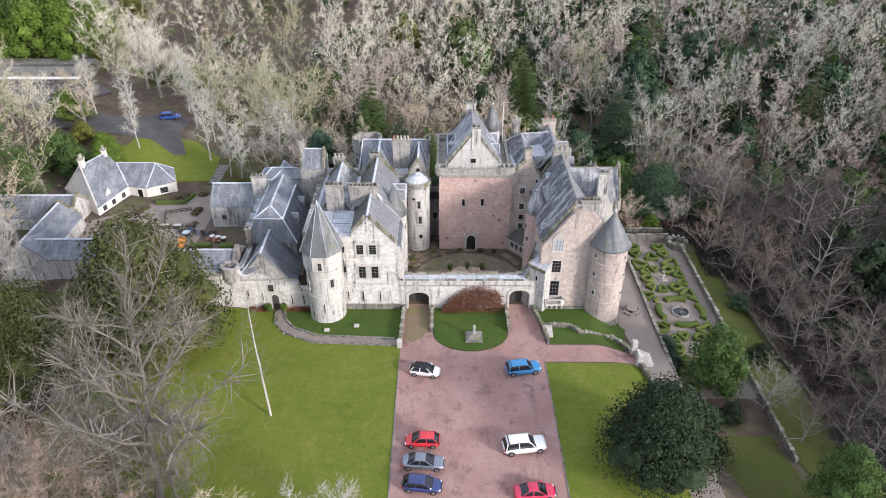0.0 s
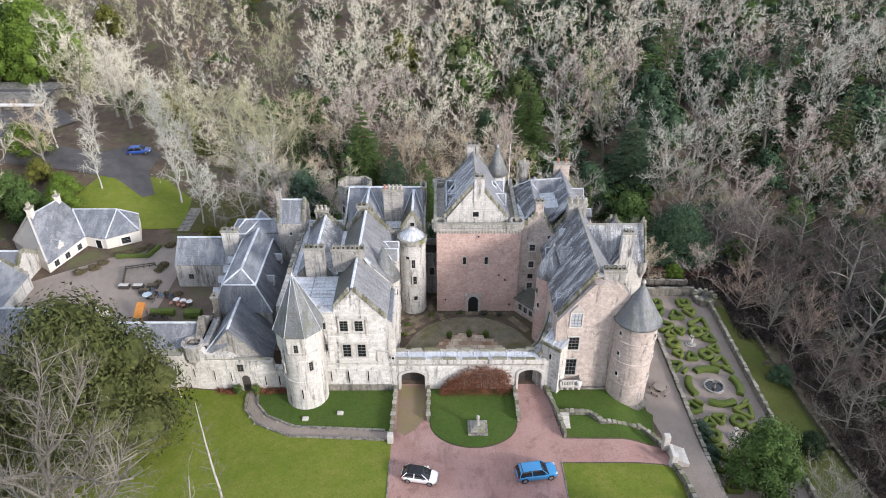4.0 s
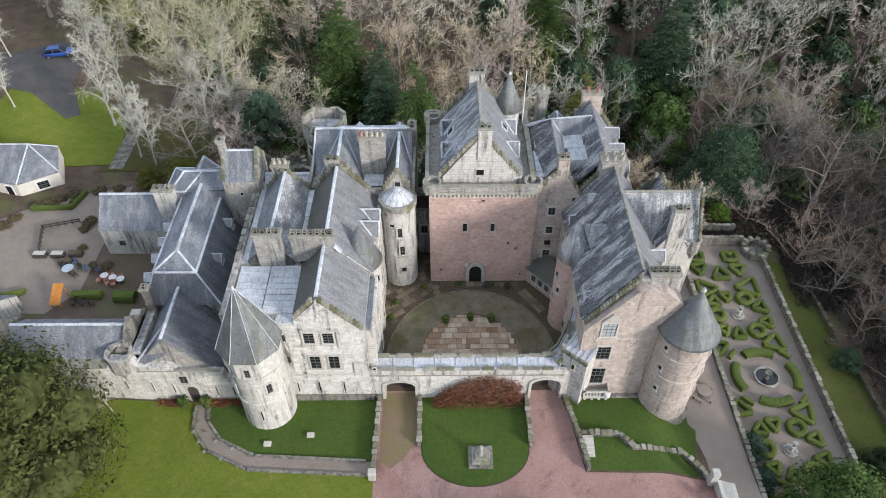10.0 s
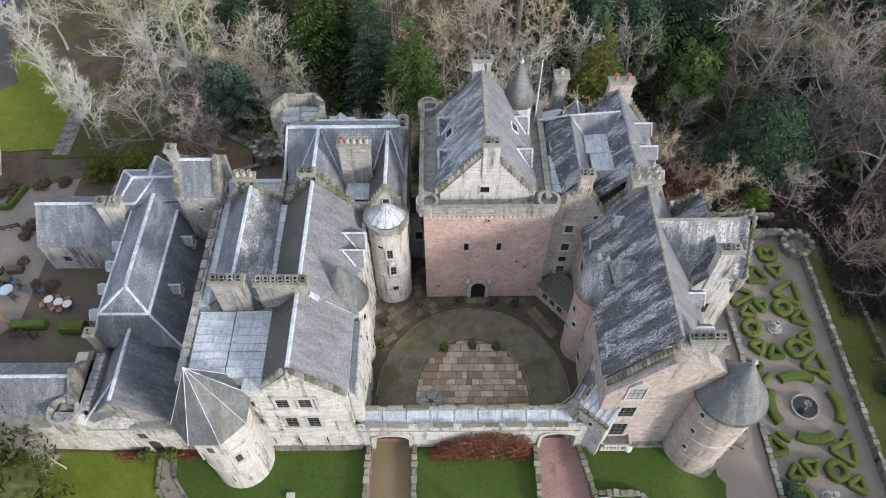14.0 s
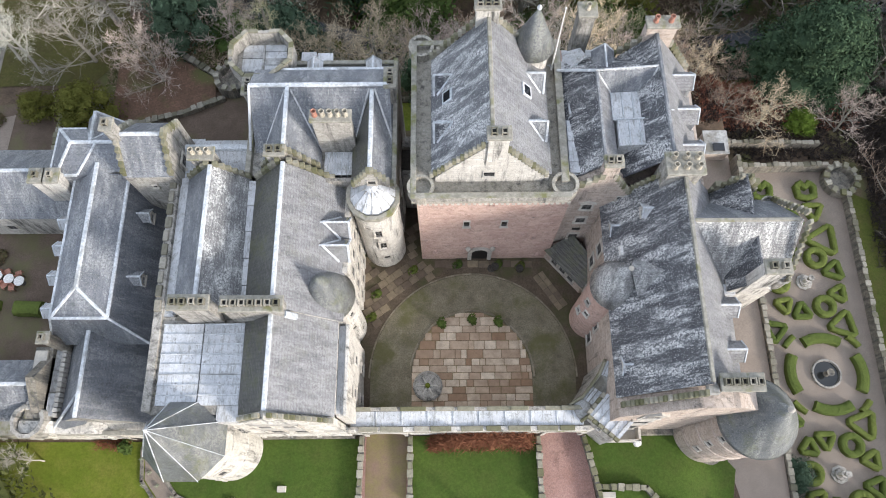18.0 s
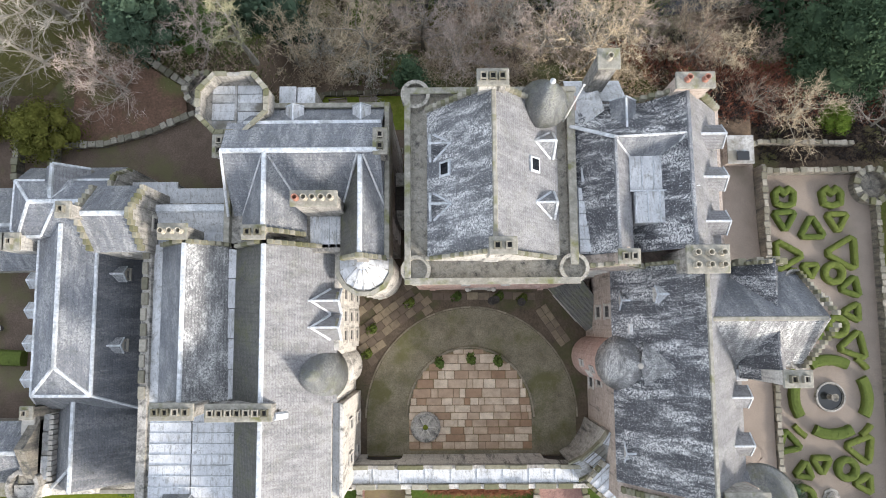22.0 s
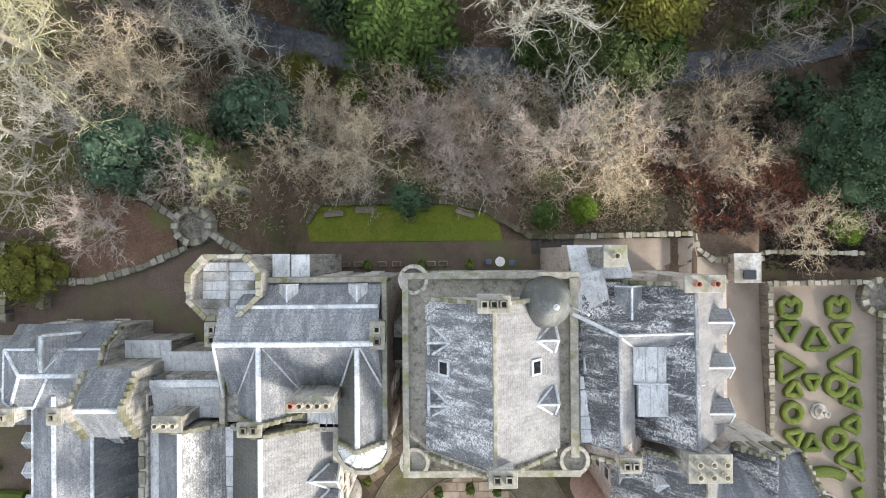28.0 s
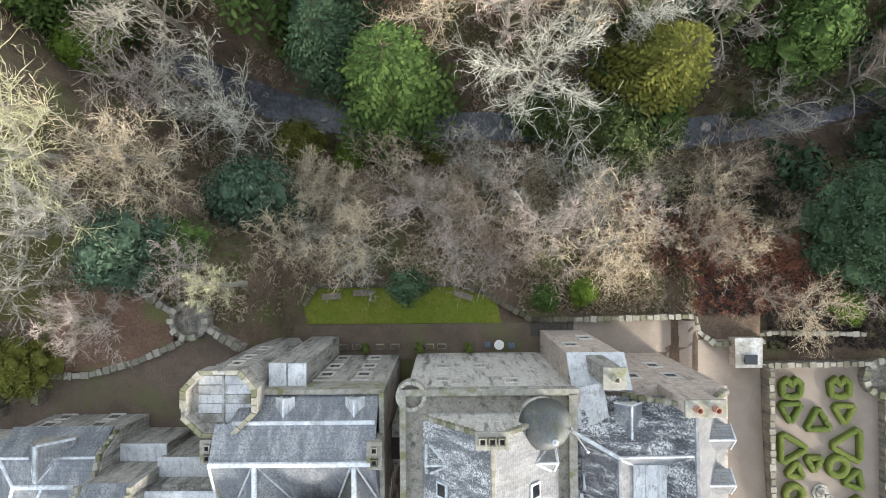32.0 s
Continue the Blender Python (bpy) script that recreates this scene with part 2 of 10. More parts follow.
M["lead"] = lead("weathered_lead", (0.43, 0.45, 0.475), (0.69, 0.705, 0.72), (0.24, 0.24, 0.215), 0.75)
M["lead_sheet"] = lead("lead_sheet", (0.44, 0.465, 0.50), (0.70, 0.72, 0.745), (0.24, 0.245, 0.23), 0.75)
M["oldlead"] = plain("dirty_lead", (0.30, 0.30, 0.29), (0.52, 0.53, 0.53), 1.3, 0.6, 0.3, 4.0, 0.0, (0.14, 0.13, 0.10), 0.50)
M["leadline"] = plain("bright_lead_flashing", (0.46, 0.50, 0.54), (0.76, 0.785, 0.81), 1.6, 0.5, 0.2, 5.0, 0.0, (0.24, 0.25, 0.24), 0.54)
M["dark"] = plain("dark_opening", (0.012, 0.012, 0.013), (0.022, 0.021, 0.02), 2.0, 0.6)
M["wood_dark"] = plain("weathered_timber", (0.05, 0.045, 0.04), (0.09, 0.08, 0.07), 3.0, 0.8)
M["white"] = plain("white_paint", (0.74, 0.73, 0.70), (0.82, 0.81, 0.79), 1.0, 0.8, 0.1)
M["harl"] = plain("white_harling", (0.66, 0.62, 0.55), (0.76, 0.72, 0.65), 0.7, 0.9, 0.4, 9.0)
M["pot"] = plain("buff_clay", (0.34, 0.315, 0.25), (0.52, 0.48, 0.40), 4.0, 0.85)
M["terracotta"] = plain("terracotta", (0.36, 0.17, 0.12), (0.46, 0.25, 0.19), 4.0, 0.85)
M["bars"] = plain("painted_glazing_bars", (0.12, 0.118, 0.112), (0.20, 0.195, 0.185), 4.0, 0.6)


def glass(name, tint):
    n = Nodes(name)
    return n.done(tint, 0.08, spec=0.6)


M["glass"] = glass("window_glass", (0.012, 0.014, 0.017))
M["blind"] = glass("window_with_pale_blind", (0.42, 0.44, 0.46))


def grass(name, a, b, c):
    n = Nodes(name)
    tone = n.mix(n.ramp(n.noise(0.12, 4, 0.6), [(0.3, 0.0), (0.7, 1.0)]), a, b)
    tone = n.mix(n.ramp(n.noise(0.5, 5, 0.7), [(0.45, 0.0), (0.75, 0.7)]), tone, c)
    tone = n.mix(n.ramp(n.noise(1.6, 6, 0.75), [(0.5, 0.0), (0.75, 0.55)]), tone, tuple(v * 0.55 for v in a))
    tone = n.mix(n.ramp(n.noise(5.0, 5, 0.8), [(0.3, 0.6), (0.62, 0.0)]), tone, tuple(v * 0.5 for v in a))
    return n.done(tone, 0.95, n.noise(14, 4), 0.7, 0.05, spec=0.1)


M["lawn"] = grass("lawn_grass", (0.12, 0.165, 0.022), (0.17, 0.20, 0.032), (0.24, 0.215, 0.06))
M["lawn_dark"] = grass("dark_grass", (0.055, 0.10, 0.02), (0.09, 0.135, 0.028), (0.085, 0.095, 0.03))
M["strip_grass"] = grass("strip_grass", (0.07, 0.092, 0.022), (0.105, 0.118, 0.03), (0.12, 0.085, 0.045))
M["rough_grass"] = grass("rough_grass", (0.08, 0.08, 0.03), (0.115, 0.11, 0.035), (0.10, 0.075, 0.045))


def drive(name):
    """Red gravel with pale wheel-worn patches, damp blotches and tracks."""
    n = Nodes(name)
    tone = n.mix(n.ramp(n.noise(0.22, 5, 0.65), [(0.35, 0.0), (0.65, 1.0)]), (0.33, 0.19, 0.155), (0.44, 0.28, 0.24))
    tone = n.mix(n.ramp(n.noise(0.16, 5, 0.7, n.scaled(n.pos, (3.2, 0.7, 1))), [(0.54, 0.0), (0.68, 0.7)]), tone, (0.22, 0.135, 0.115))
    tone = n.mix(n.ramp(n.noise(0.42, 7, 0.75), [(0.54, 0.0), (0.63, 0.8)]), tone, (0.19, 0.11, 0.09))
    tone = n.mix(n.ramp(n.noise(9.0, 5, 0.85), [(0.40, 0.55), (0.58, 0.0)]), tone, (0.16, 0.10, 0.09))
    tone = n.mix(n.ramp(n.noise(16.0, 3, 0.8), [(0.58, 0.0), (0.68, 0.6)]), tone, (0.48, 0.38, 0.35))
    return n.done(tone, 0.93, n.noise(16, 4), 0.6, 0.03)


M["gravel"] = drive("red_gravel")
M["track"] = plain("mossy_gravel", (0.25, 0.17, 0.13), (0.22, 0.20, 0.07), 0.6, 0.95, 0.5, 12.0)
M["grit"] = plain("grey_grit_path", (0.25, 0.208, 0.173), (0.325, 0.275, 0.232), 0.4, 0.95, 0.4, 14.0, 0.0, (0.17, 0.15, 0.12), 0.58)
M["court"] = plain("damp_court_earth", (0.09, 0.07, 0.05), (0.155, 0.122, 0.088), 0.8, 0.9, 0.5, 7.0, 0.0, (0.07, 0.075, 0.03), 0.50)
M["court_ring"] = plain("court_gravel", (0.155, 0.138, 0.094), (0.275, 0.248, 0.18), 0.9, 0.92, 0.8, 9.0, 0.0, (0.11, 0.11, 0.045), 0.50)
M["tarmac"] = plain("tarmac", (0.075, 0.071, 0.07), (0.125, 0.118, 0.114), 0.5, 0.85, 0.3, 14.0)
M["terrace"] = plain("damp_terrace", (0.105, 0.08, 0.06), (0.17, 0.125, 0.098), 0.7, 0.88, 0.6, 9.0, 0.0, (0.115, 0.11, 0.055), 0.5)
M["flag"] = per_object("flagstone", (0.29, 0.18, 0.11), (0.70, 0.60, 0.47), 0.8, 1.6)
M["flag_dark"] = per_object("damp_flagstone", (0.13, 0.10, 0.075), (0.27, 0.22, 0.15), 0.75, 2.5)
M["stonepiece"] = per_object("dressed_stone", (0.46, 0.435, 0.39), (0.62, 0.595, 0.545), 0.92, 3.0)
M["mossstone"] = per_object("mossy_stone", (0.14, 0.14, 0.075), (0.39, 0.37, 0.315), 0.95, 4.0)
M["drystone"] = per_object("drystone_cope", (0.12, 0.115, 0.08), (0.36, 0.34, 0.29), 0.95, 5.0)
M["walk"] = stone("mossy_wall_walk", (0.46, 0.435, 0.385), (0.35, 0.33, 0.285), (0.20, 0.19, 0.15), stain_at=0.56, w=1.3, hgt=0.9, moss=0.45)
M["floor"] = plain("woodland_floor", (0.072, 0.052, 0.038), (0.165, 0.122, 0.085), 0.5, 0.98, 0.8, 5.0, 0.0, (0.10, 0.11, 0.04), 0.52)
M["water"] = glass("dark_water", (0.02, 0.022, 0.022))
M["stream"] = plain("stream_water", (0.05, 0.055, 0.065), (0.14, 0.15, 0.17), 1.0, 0.2, 0.4, 3.0)
M["hedge"] = per_object("box_hedge", (0.08, 0.115, 0.022), (0.15, 0.18, 0.04), 0.9, 5.0, bump=1.0)

# ---- building tools ----


def thing(name, loc=(0, 0, 0), label="", category="", group="", kind=""):
    ob = new(name)
    ob.location = loc
    ob.empty_display_size = 0.2
    return tagged(ob, label, category, group, kind)


def place_of(ob):
    if ob.parent is None:
        return ob.matrix_basis.copy()
    return place_of(ob.parent) @ ob.matrix_parent_inverse @ ob.matrix_basis


def under(ob, parent):
    """Parent ob and keep its mesh in world metres."""
    ob.parent = parent
    ob.matrix_parent_inverse = place_of(parent).inverted()
    return ob


def part(name, bm, material, parent=None, label="", smooth=False):
    """Links a bmesh as one mesh object."""
    me = bpy.data.meshes.new(name)
    bm.normal_update()
    bm.to_mesh(me)
    bm.free()
    if smooth:
        for p in me.polygons:
            p.use_smooth = True
    me.materials.append(material)
    ob = new(name, me)
    if parent is not None:
        under(ob, parent)
    if label:
        ob["label"] = label
    return ob


def piece(name, me, m, parent):
    """One more object on a shared mesh, at the world pose m."""
    ob = new(name, me)
    under(ob, parent)
    ob.matrix_basis = m
    return ob


def mesh_of(bm, material, name="piece", smooth=False):
    me = bpy.data.meshes.new(name)
    bm.normal_update()
    bm.to_mesh(me)
    bm.free()
    if smooth:
        for p in me.polygons:
            p.use_smooth = True
    me.materials.append(material)
    return me


def box(bm, x0, x1, y0, y1, z0, z1, bevel=0.0, taper=0.0):
    v = [bm.verts.new((x, y, z)) for z, k in ((z0, 0), (z1, taper)) for x, y in ((x0 + k, y0 + k), (x1 - k, y0 + k), (x1 - k, y1 - k), (x0 + k, y1 - k))]
    fs = [bm.faces.new([v[i] for i in q]) for q in ((3, 2, 1, 0), (4, 5, 6, 7), (0, 1, 5, 4), (1, 2, 6, 5), (2, 3, 7, 6), (3, 0, 4, 7))]
    if bevel:
        bmesh.ops.bevel(bm, geom=list({e for f in fs for e in f.edges}), offset=bevel, segments=1, affect="EDGES")
    return bm


def prism(bm, pts, lift):
    """A solid from a polygon of 3D points, extruded by the vector lift."""
    lift = Vector(lift)
    a = [bm.verts.new(p) for p in pts]
    b = [bm.verts.new(Vector(p) + lift) for p in pts]
    n = len(pts)
    bm.faces.new(a)
    bm.faces.new(b[::-1])
    for i in range(n):
        bm.faces.new((a[(i + 1) % n], a[i], b[i], b[(i + 1) % n]))
    bmesh.ops.recalc_face_normals(bm, faces=bm.faces[:])
    return bm


def slab(name, pts, material, parent, thick=0.14, label=""):
    """A roof plane: a polygon made solid under its upper side."""
    p = [Vector(q) for q in pts]
    nrm = (p[1] - p[0]).cross(p[2] - p[0]).normalized()
    if nrm.z < 0:
        nrm = -nrm
    return part(name, prism(bmesh.new(), [q + nrm * 0.02 for q in p], -nrm * thick), material, parent, label)


def strip(name, p, q, material, parent, width=0.26, high=0.06):
    """A lead roll or flashing laid from p to q."""
    p, q = Vector(p), Vector(q)
    d = (q - p).normalized()
    s = d.cross(Vector((0, 0, 1))).normalized() * width / 2
    u = s.cross(d).normalized() * high
    bm = bmesh.new()
    pr = [p - s - u * 0.6, p - s * 0.6 + u, p + s * 0.6 + u, p + s - u * 0.6]
    prism(bm, pr, q - p)
    return part(name, bm, material, parent)


def cyl(bm, cx, cy, r0, z0, r1, z1, seg=32, caps=True, phase=0.0):
    a = [bm.verts.new((cx + r0 * math.cos(phase + i * 2 * math.pi / seg), cy + r0 * math.sin(phase + i * 2 * math.pi / seg), z0)) for i in range(seg)]
    if r1 > 1e-4:
        b = [bm.verts.new((cx + r1 * math.cos(phase + i * 2 * math.pi / seg), cy + r1 * math.sin(phase + i * 2 * math.pi / seg), z1)) for i in range(seg)]
        for i in range(seg):
            bm.faces.new((a[i], a[(i + 1) % seg], b[(i + 1) % seg], b[i]))
        if caps:
            bm.faces.new(b)
    else:
        t = bm.verts.new((cx, cy, z1))
        for i in range(seg):
            bm.faces.new((a[i], a[(i + 1) % seg], t))
    if caps:
        bm.faces.new(a[::-1])
    return bm


def lathe(bm, cx, cy, prof, seg=32, phase=0.0):
    rings = [[bm.verts.new((cx + r * math.cos(phase + i * 2 * math.pi / seg), cy + r * math.sin(phase + i * 2 * math.pi / seg), z)) for i in range(seg)] for r, z in prof]
    for a, b in zip(rings, rings[1:]):
        for i in range(seg):
            bm.faces.new((a[i], a[(i + 1) % seg], b[(i + 1) % seg], b[i]))
    bm.faces.new(rings[0][::-1])
    bm.faces.new(rings[-1])
    return bm


def rnd(rg, up=0.0):
    return Vector((rg.uniform(-1, 1), rg.uniform(-1, 1), rg.uniform(-1, 1) + up)).normalized()


# ---- windows, chimneys, stones ----
CACHE = {}
WINS = []


def window_meshes(w, hgt, kind, stone_mat):
    key = (w, hgt, kind, stone_mat.name)
    if key in CACHE:
        return CACHE[key]
    bm = bmesh.new()
    e = 0.16
    if kind == "slit":
        e = 0.08
    for x0, x1, z0, z1, d in ((-w / 2 - e, -w / 2, 0, hgt, 0.09), (w / 2, w / 2 + e, 0, hgt, 0.09), (-w / 2 - e, w / 2 + e, hgt, hgt + e, 0.11), (-w / 2 - e - 0.05, w / 2 + e + 0.05, -0.14, 0, 0.16)):
        box(bm, x0, x1, -d, 0.03, z0, z1, 0.015)
    if kind == "pediment":
        prism(bm, [(-w / 2 - 0.3, -0.14, hgt + e), (w / 2 + 0.3, -0.14, hgt + e), (0, -0.14, hgt + e + w * 0.6)], (0, 0.2, 0))
    frame_me = mesh_of(bm, stone_mat, "window")
    pane_me = mesh_of(box(bmesh.new(), -w / 2, w / 2, -0.012, 0.02, 0, hgt), M["blind"] if kind == "blind" else M["glass"], "pane")
    bars = None
    if kind in ("sash", "pediment", "blind"):
        bm = bmesh.new()
        nx, nz = (3, 4) if w > 0.95 else (2, 4)
        for i in range(nx + 1):
            x = -w / 2 + w * i / nx
            k = 0.035 if i in (0, nx) else 0.018
            box(bm, x - k, x + k, -0.045, -0.01, 0, hgt)
        for j in range(nz + 1):
            z = hgt * j / nz
            k = 0.035 if j in (0, nz // 2, nz) else 0.016
            box(bm, -w / 2, w / 2, -0.04, -0.012, z - k, z + k)
        bars = mesh_of(bm, M["bars"], "glazing_lattice")
    CACHE[key] = (frame_me, pane_me, bars)
    return CACHE[key]


def window(parent, x, y, z, w, hgt, facing=0.0, kind="sash", mat=None):
    """facing 0: looks to -y; 90: +x; 180: +y; 270: -x. z is the sill."""
    fm, pm, bars = window_meshes(w, hgt, kind, mat or M["stonepiece"])
    WINS.append((x, y, z, w, hgt, facing))
    m = pose(x, y, z, 0, 0, facing)
    f = piece("window", fm, m, parent)
    for nm, me in (("pane", pm), ("glazing_lattice", bars)):
        if me is not None:
            o = new(nm, me)
            o.parent = f
    return f


def round_window(parent, cx, cy, r, angle, z, w, hgt, kind="slit", mat=None):
    """A window in a round wall; angle in degrees from +x."""
    a = radians(angle)
    return window(parent, cx + (r - 0.01) * math.cos(a), cy + (r - 0.01) * math.sin(a), z, w, hgt, angle + 90, kind, mat)


def pot_mesh(kind):
    if ("pot", kind) not in CACHE:
        bm = bmesh.new()
        lathe(bm, 0, 0, [(0.2, 0), (0.22, 0.08), (0.18, 0.12), (0.165, 0.5), (0.2, 0.55), (0.2, 0.62), (0.15, 0.62), (0.14, 0.05), (0.01, 0.05)], 12)
        CACHE["pot", kind] = mesh_of(bm, M["pot"] if kind == "buff" else M["terracotta"], "chimney_pot", True)
    return CACHE["pot", kind]


def chimney(parent, x, y, z0, z1, wx, wy, n=4, mat=None, kinds="b", rows=1, blocks=False):
    """A stack with a projecting cope and a row of pots, or of square stone cans."""
    bm = bmesh.new()
    box(bm, x - wx / 2, x + wx / 2, y - wy / 2, y + wy / 2, z0, z1 - 0.3, 0.03)
    stack = part("chimney", bm, mat or M["grey"], parent)
    bm = bmesh.new()
    box(bm, x - wx / 2 - 0.08, x + wx / 2 + 0.08, y - wy / 2 - 0.08, y + wy / 2 + 0.08, z1 - 0.44, z1 - 0.302, 0.02)
    part("string_course", bm, mat or M["grey"], stack)
    bm = bmesh.new()
    box(bm, x - wx / 2 - 0.14, x + wx / 2 + 0.14, y - wy / 2 - 0.14, y + wy / 2 + 0.14, z1 - 0.3, z1 - 0.08, 0.04)
    part("cope", bm, M["coping"], stack, "mossy stone cope")
    if n == 0:
        return stack
    if blocks and "cans" not in CACHE:
        bm = bmesh.new()
        for q in (-0.22, 0.13):
            box(bm, q, q + 0.09, -0.23, 0.23, 0, 0.36, 0.015)
        for q in (-0.25, 0.16):
            box(bm, -0.13, 0.13, q * 0.9, q * 0.9 + 0.08, 0.26, 0.34, 0.01)
        CACHE["cans"] = mesh_of(bm, M["drystone"], "chimney_can")
        CACHE["throat"] = mesh_of(box(bmesh.new(), -0.125, 0.125, -0.19, 0.19, 0.0, 0.1), M["dark"], "flue")
    for j in range(rows):
        for i in range(n):
            f = (i + 0.5) / n - 0.5
            g = (j + 0.5) / rows - 0.5
            px, py = (x + f * wx, y + g * wy) if wx >= wy else (x + g * wx, y + f * wy)
            if blocks:
                can = piece("chimney_can", CACHE["cans"], pose(px, py, z1 - 0.09), stack)
                new("flue", CACHE["throat"]).parent = can
            else:
                piece("chimney_pot", pot_mesh("buff" if kinds[i % len(kinds)] == "b" else "red"), pose(px, py, z1 - 0.1, rz=i * 40), stack)
    return stack


def step_mesh(wx, wy, hgt, mat):
    key = ("step", round(wx, 2), round(wy, 2), round(hgt, 2), mat.name)
    if key not in CACHE:
        CACHE[key] = mesh_of(box(bmesh.new(), -wx / 2, wx / 2, -wy / 2, wy / 2, 0, hgt, 0.025), mat, "crow_step")
    return CACHE[key]


def crow_steps(parent, axis, at, c, ztop, run, drop, thick=0.38, mat=None, n=None, side=0):
    """Crow steps down one side of a gable. axis 'y': the gable stands at y = at, its steps run along x from c by run (signed) and fall by drop."""
    thick *= 0.78
    n = n or max(3, round(drop / 0.42))
    sw, sh = abs(run) / n, drop / n
    for i in range(n):
        f = (i + 0.5) / n
        z = ztop - drop * (i + 1) / n - 0.10
        q = c + run * f
        if axis == "y":
            piece("crow_step", step_mesh(sw + 0.02, thick, sh + 0.24, mat or M["mossstone"]), pose(q, at, z), parent)
        else:
            piece("crow_step", step_mesh(thick, sw + 0.02, sh + 0.24, mat or M["mossstone"]), pose(at, q, z), parent)


def gable(parent, axis, c, a0, a1, zr, ha, hb, za, zb, ma, mb, z0, wall, steps=(), over=0.12, ridge=True):
    """A gabled body: ridge along axis at c from a0 to a1; side a lies at c - ha, side b at c + hb."""
    def p(q, a, z):
        return (q, a, z) if axis == "y" else (a, q, z)
    bm = bmesh.new()
    lo = 0.16
    prof = [(c - ha, z0), (c + hb, z0), (c + hb, zb - lo), (c, zr - lo), (c - ha, za - lo)]
    prism(bm, [p(q, a0, z) for q, z in prof], (0, a1 - a0, 0) if axis == "y" else (a1 - a0, 0, 0))
    part("wall", bm, wall, parent)
    ka, kb = (zr - za) / ha, (zr - zb) / hb
    slab("roof_slope", [p(c, a0, zr), p(c, a1, zr), p(c - ha - over, a1, za - ka * over), p(c - ha - over, a0, za - ka * over)], ma, parent)
    slab("roof_slope", [p(c, a0, zr), p(c, a1, zr), p(c + hb + over, a1, zb - kb * over), p(c + hb + over, a0, zb - kb * over)], mb, parent)
    if ridge:
        strip("ridge", p(c, a0, zr + 0.03), p(c, a1, zr + 0.03), M["leadline"], parent, 0.34, 0.07)
    for end in steps:
        at = a0 + 0.12 if end == 0 else a1 - 0.12
        crow_steps(parent, axis, at, c, zr + 0.12, -ha, zr - za)
        crow_steps(parent, axis, at, c, zr + 0.12, hb, zr - zb)


def dormer(parent, x, y, z, facing, w=1.1, deep=1.8, hgt=0.9, roof=None, wall=None, pitch=0.55, valley=None):
    """A small gabled dormer with a window; facing as for windows; z is its sill."""
    m = pose(x, y, z, 0, 0, facing)
    k = w * pitch
    bm = bmesh.new()
    prism(bm, [m @ Vector(q) for q in ((-w / 2, 0, -0.5), (w / 2, 0, -0.5), (w / 2, 0, hgt), (0, 0, hgt + k), (-w / 2, 0, hgt))], m.to_3x3() @ Vector((0, deep, 0)))
    d = part("dormer", bm, wall or M["lead"], parent)
    for s in (-1, 1):
        pts = [m @ Vector(q) for q in ((0, -0.12, hgt + k + 0.08), (0, deep, hgt + k + 0.08), (s * (w / 2 + 0.12), deep, hgt - 0.04), (s * (w / 2 + 0.12), -0.12, hgt - 0.04))]
        slab("dormer_roof", pts, roof or M["lead"], d, 0.07)
    strip("dormer_ridge", m @ Vector((0, -0.14, hgt + k + 0.1)), m @ Vector((0, deep, hgt + k + 0.1)), M["leadline"], d, 0.16, 0.05)
    for s in (-1, 1):
        strip("verge", m @ Vector((0, -0.12, hgt + k + 0.1)), m @ Vector((s * (w / 2 + 0.12), -0.12, hgt)), M["leadline"], d, 0.12 if valley is None else 0.2, 0.05)
        if valley is not None:
            rise, zf = valley
            tr, te = (hgt + k + 0.1 - zf) / rise, max(0.0, (hgt - zf) / rise)
            strip("valley", m @ Vector((0, tr, hgt + k + 0.14)), m @ Vector((s * (w / 2 + 0.1), te, hgt + 0.08)), M["leadline"], d, 0.2, 0.06)
    fm, pm, bars = window_meshes(round(w * 0.6, 2), hgt * 0.85, "sash", M["stonepiece"])
    f = new("window", fm)
    under(f, d)
    f.matrix_basis = m
    return d


def wall_run(parent, pts, hgt, thick, mat, cope=None, base=None, sink=0.6):
    """A free-standing wall along plan points; top follows base heights."""
    for (x0, y0), (x1, y1) in zip(pts, pts[1:]):
        za, zb = (land(x0, y0), land(x1, y1)) if base is None else (base, base)
        d = Vector((x1 - x0, y1 - y0, 0))
        s = Vector((-d.y, d.x, 0)).normalized() * thick / 2
        e = d.normalized() * thick * 0.3
        bm = bmesh.new()
        P = [Vector((x0, y0, za - sink)) - e, Vector((x1, y1, zb - sink)) + e, Vector((x1, y1, zb + hgt)) + e, Vector((x0, y0, za + hgt)) - e]
        prism(bm, [q - s for q in P], s * 2)
        w = part("wall_length", bm, mat, parent)
        if cope is not None:
            n = max(1, round(d.length / 0.62))
            for i in range(n):
                f = (i + 0.5) / n
                me = step_mesh(d.length / n - 0.01 - 0.05 * (i * 3 % 4), thick + 0.02 + 0.05 * (i * 7 % 5), 0.07 + 0.025 * (i * 5 % 6), cope)
                q = Vector((x0, y0, za + hgt)).lerp(Vector((x1, y1, zb + hgt)), f)
                tilt = math.degrees(math.atan2(zb - za, d.length))
                piece("coping_stone", me, pose(q.x, q.y, q.z - 0.01, 0, -tilt, math.degrees(math.atan2(d.y, d.x)) + 5 * math.sin(i * 2.3)), w)


# ---- the land ----
def sm(a, b, v):
    t = min(1.0, max(0.0, (v - a) / (b - a)))
    return t * t * (3 - 2 * t)


def bank(x):
    """Where the north slope begins."""
    return 114.4 + 0.9 * max(0.0, -19.0 - x) - 0.0 * x + 0.25 * max(0.0, x - 40)


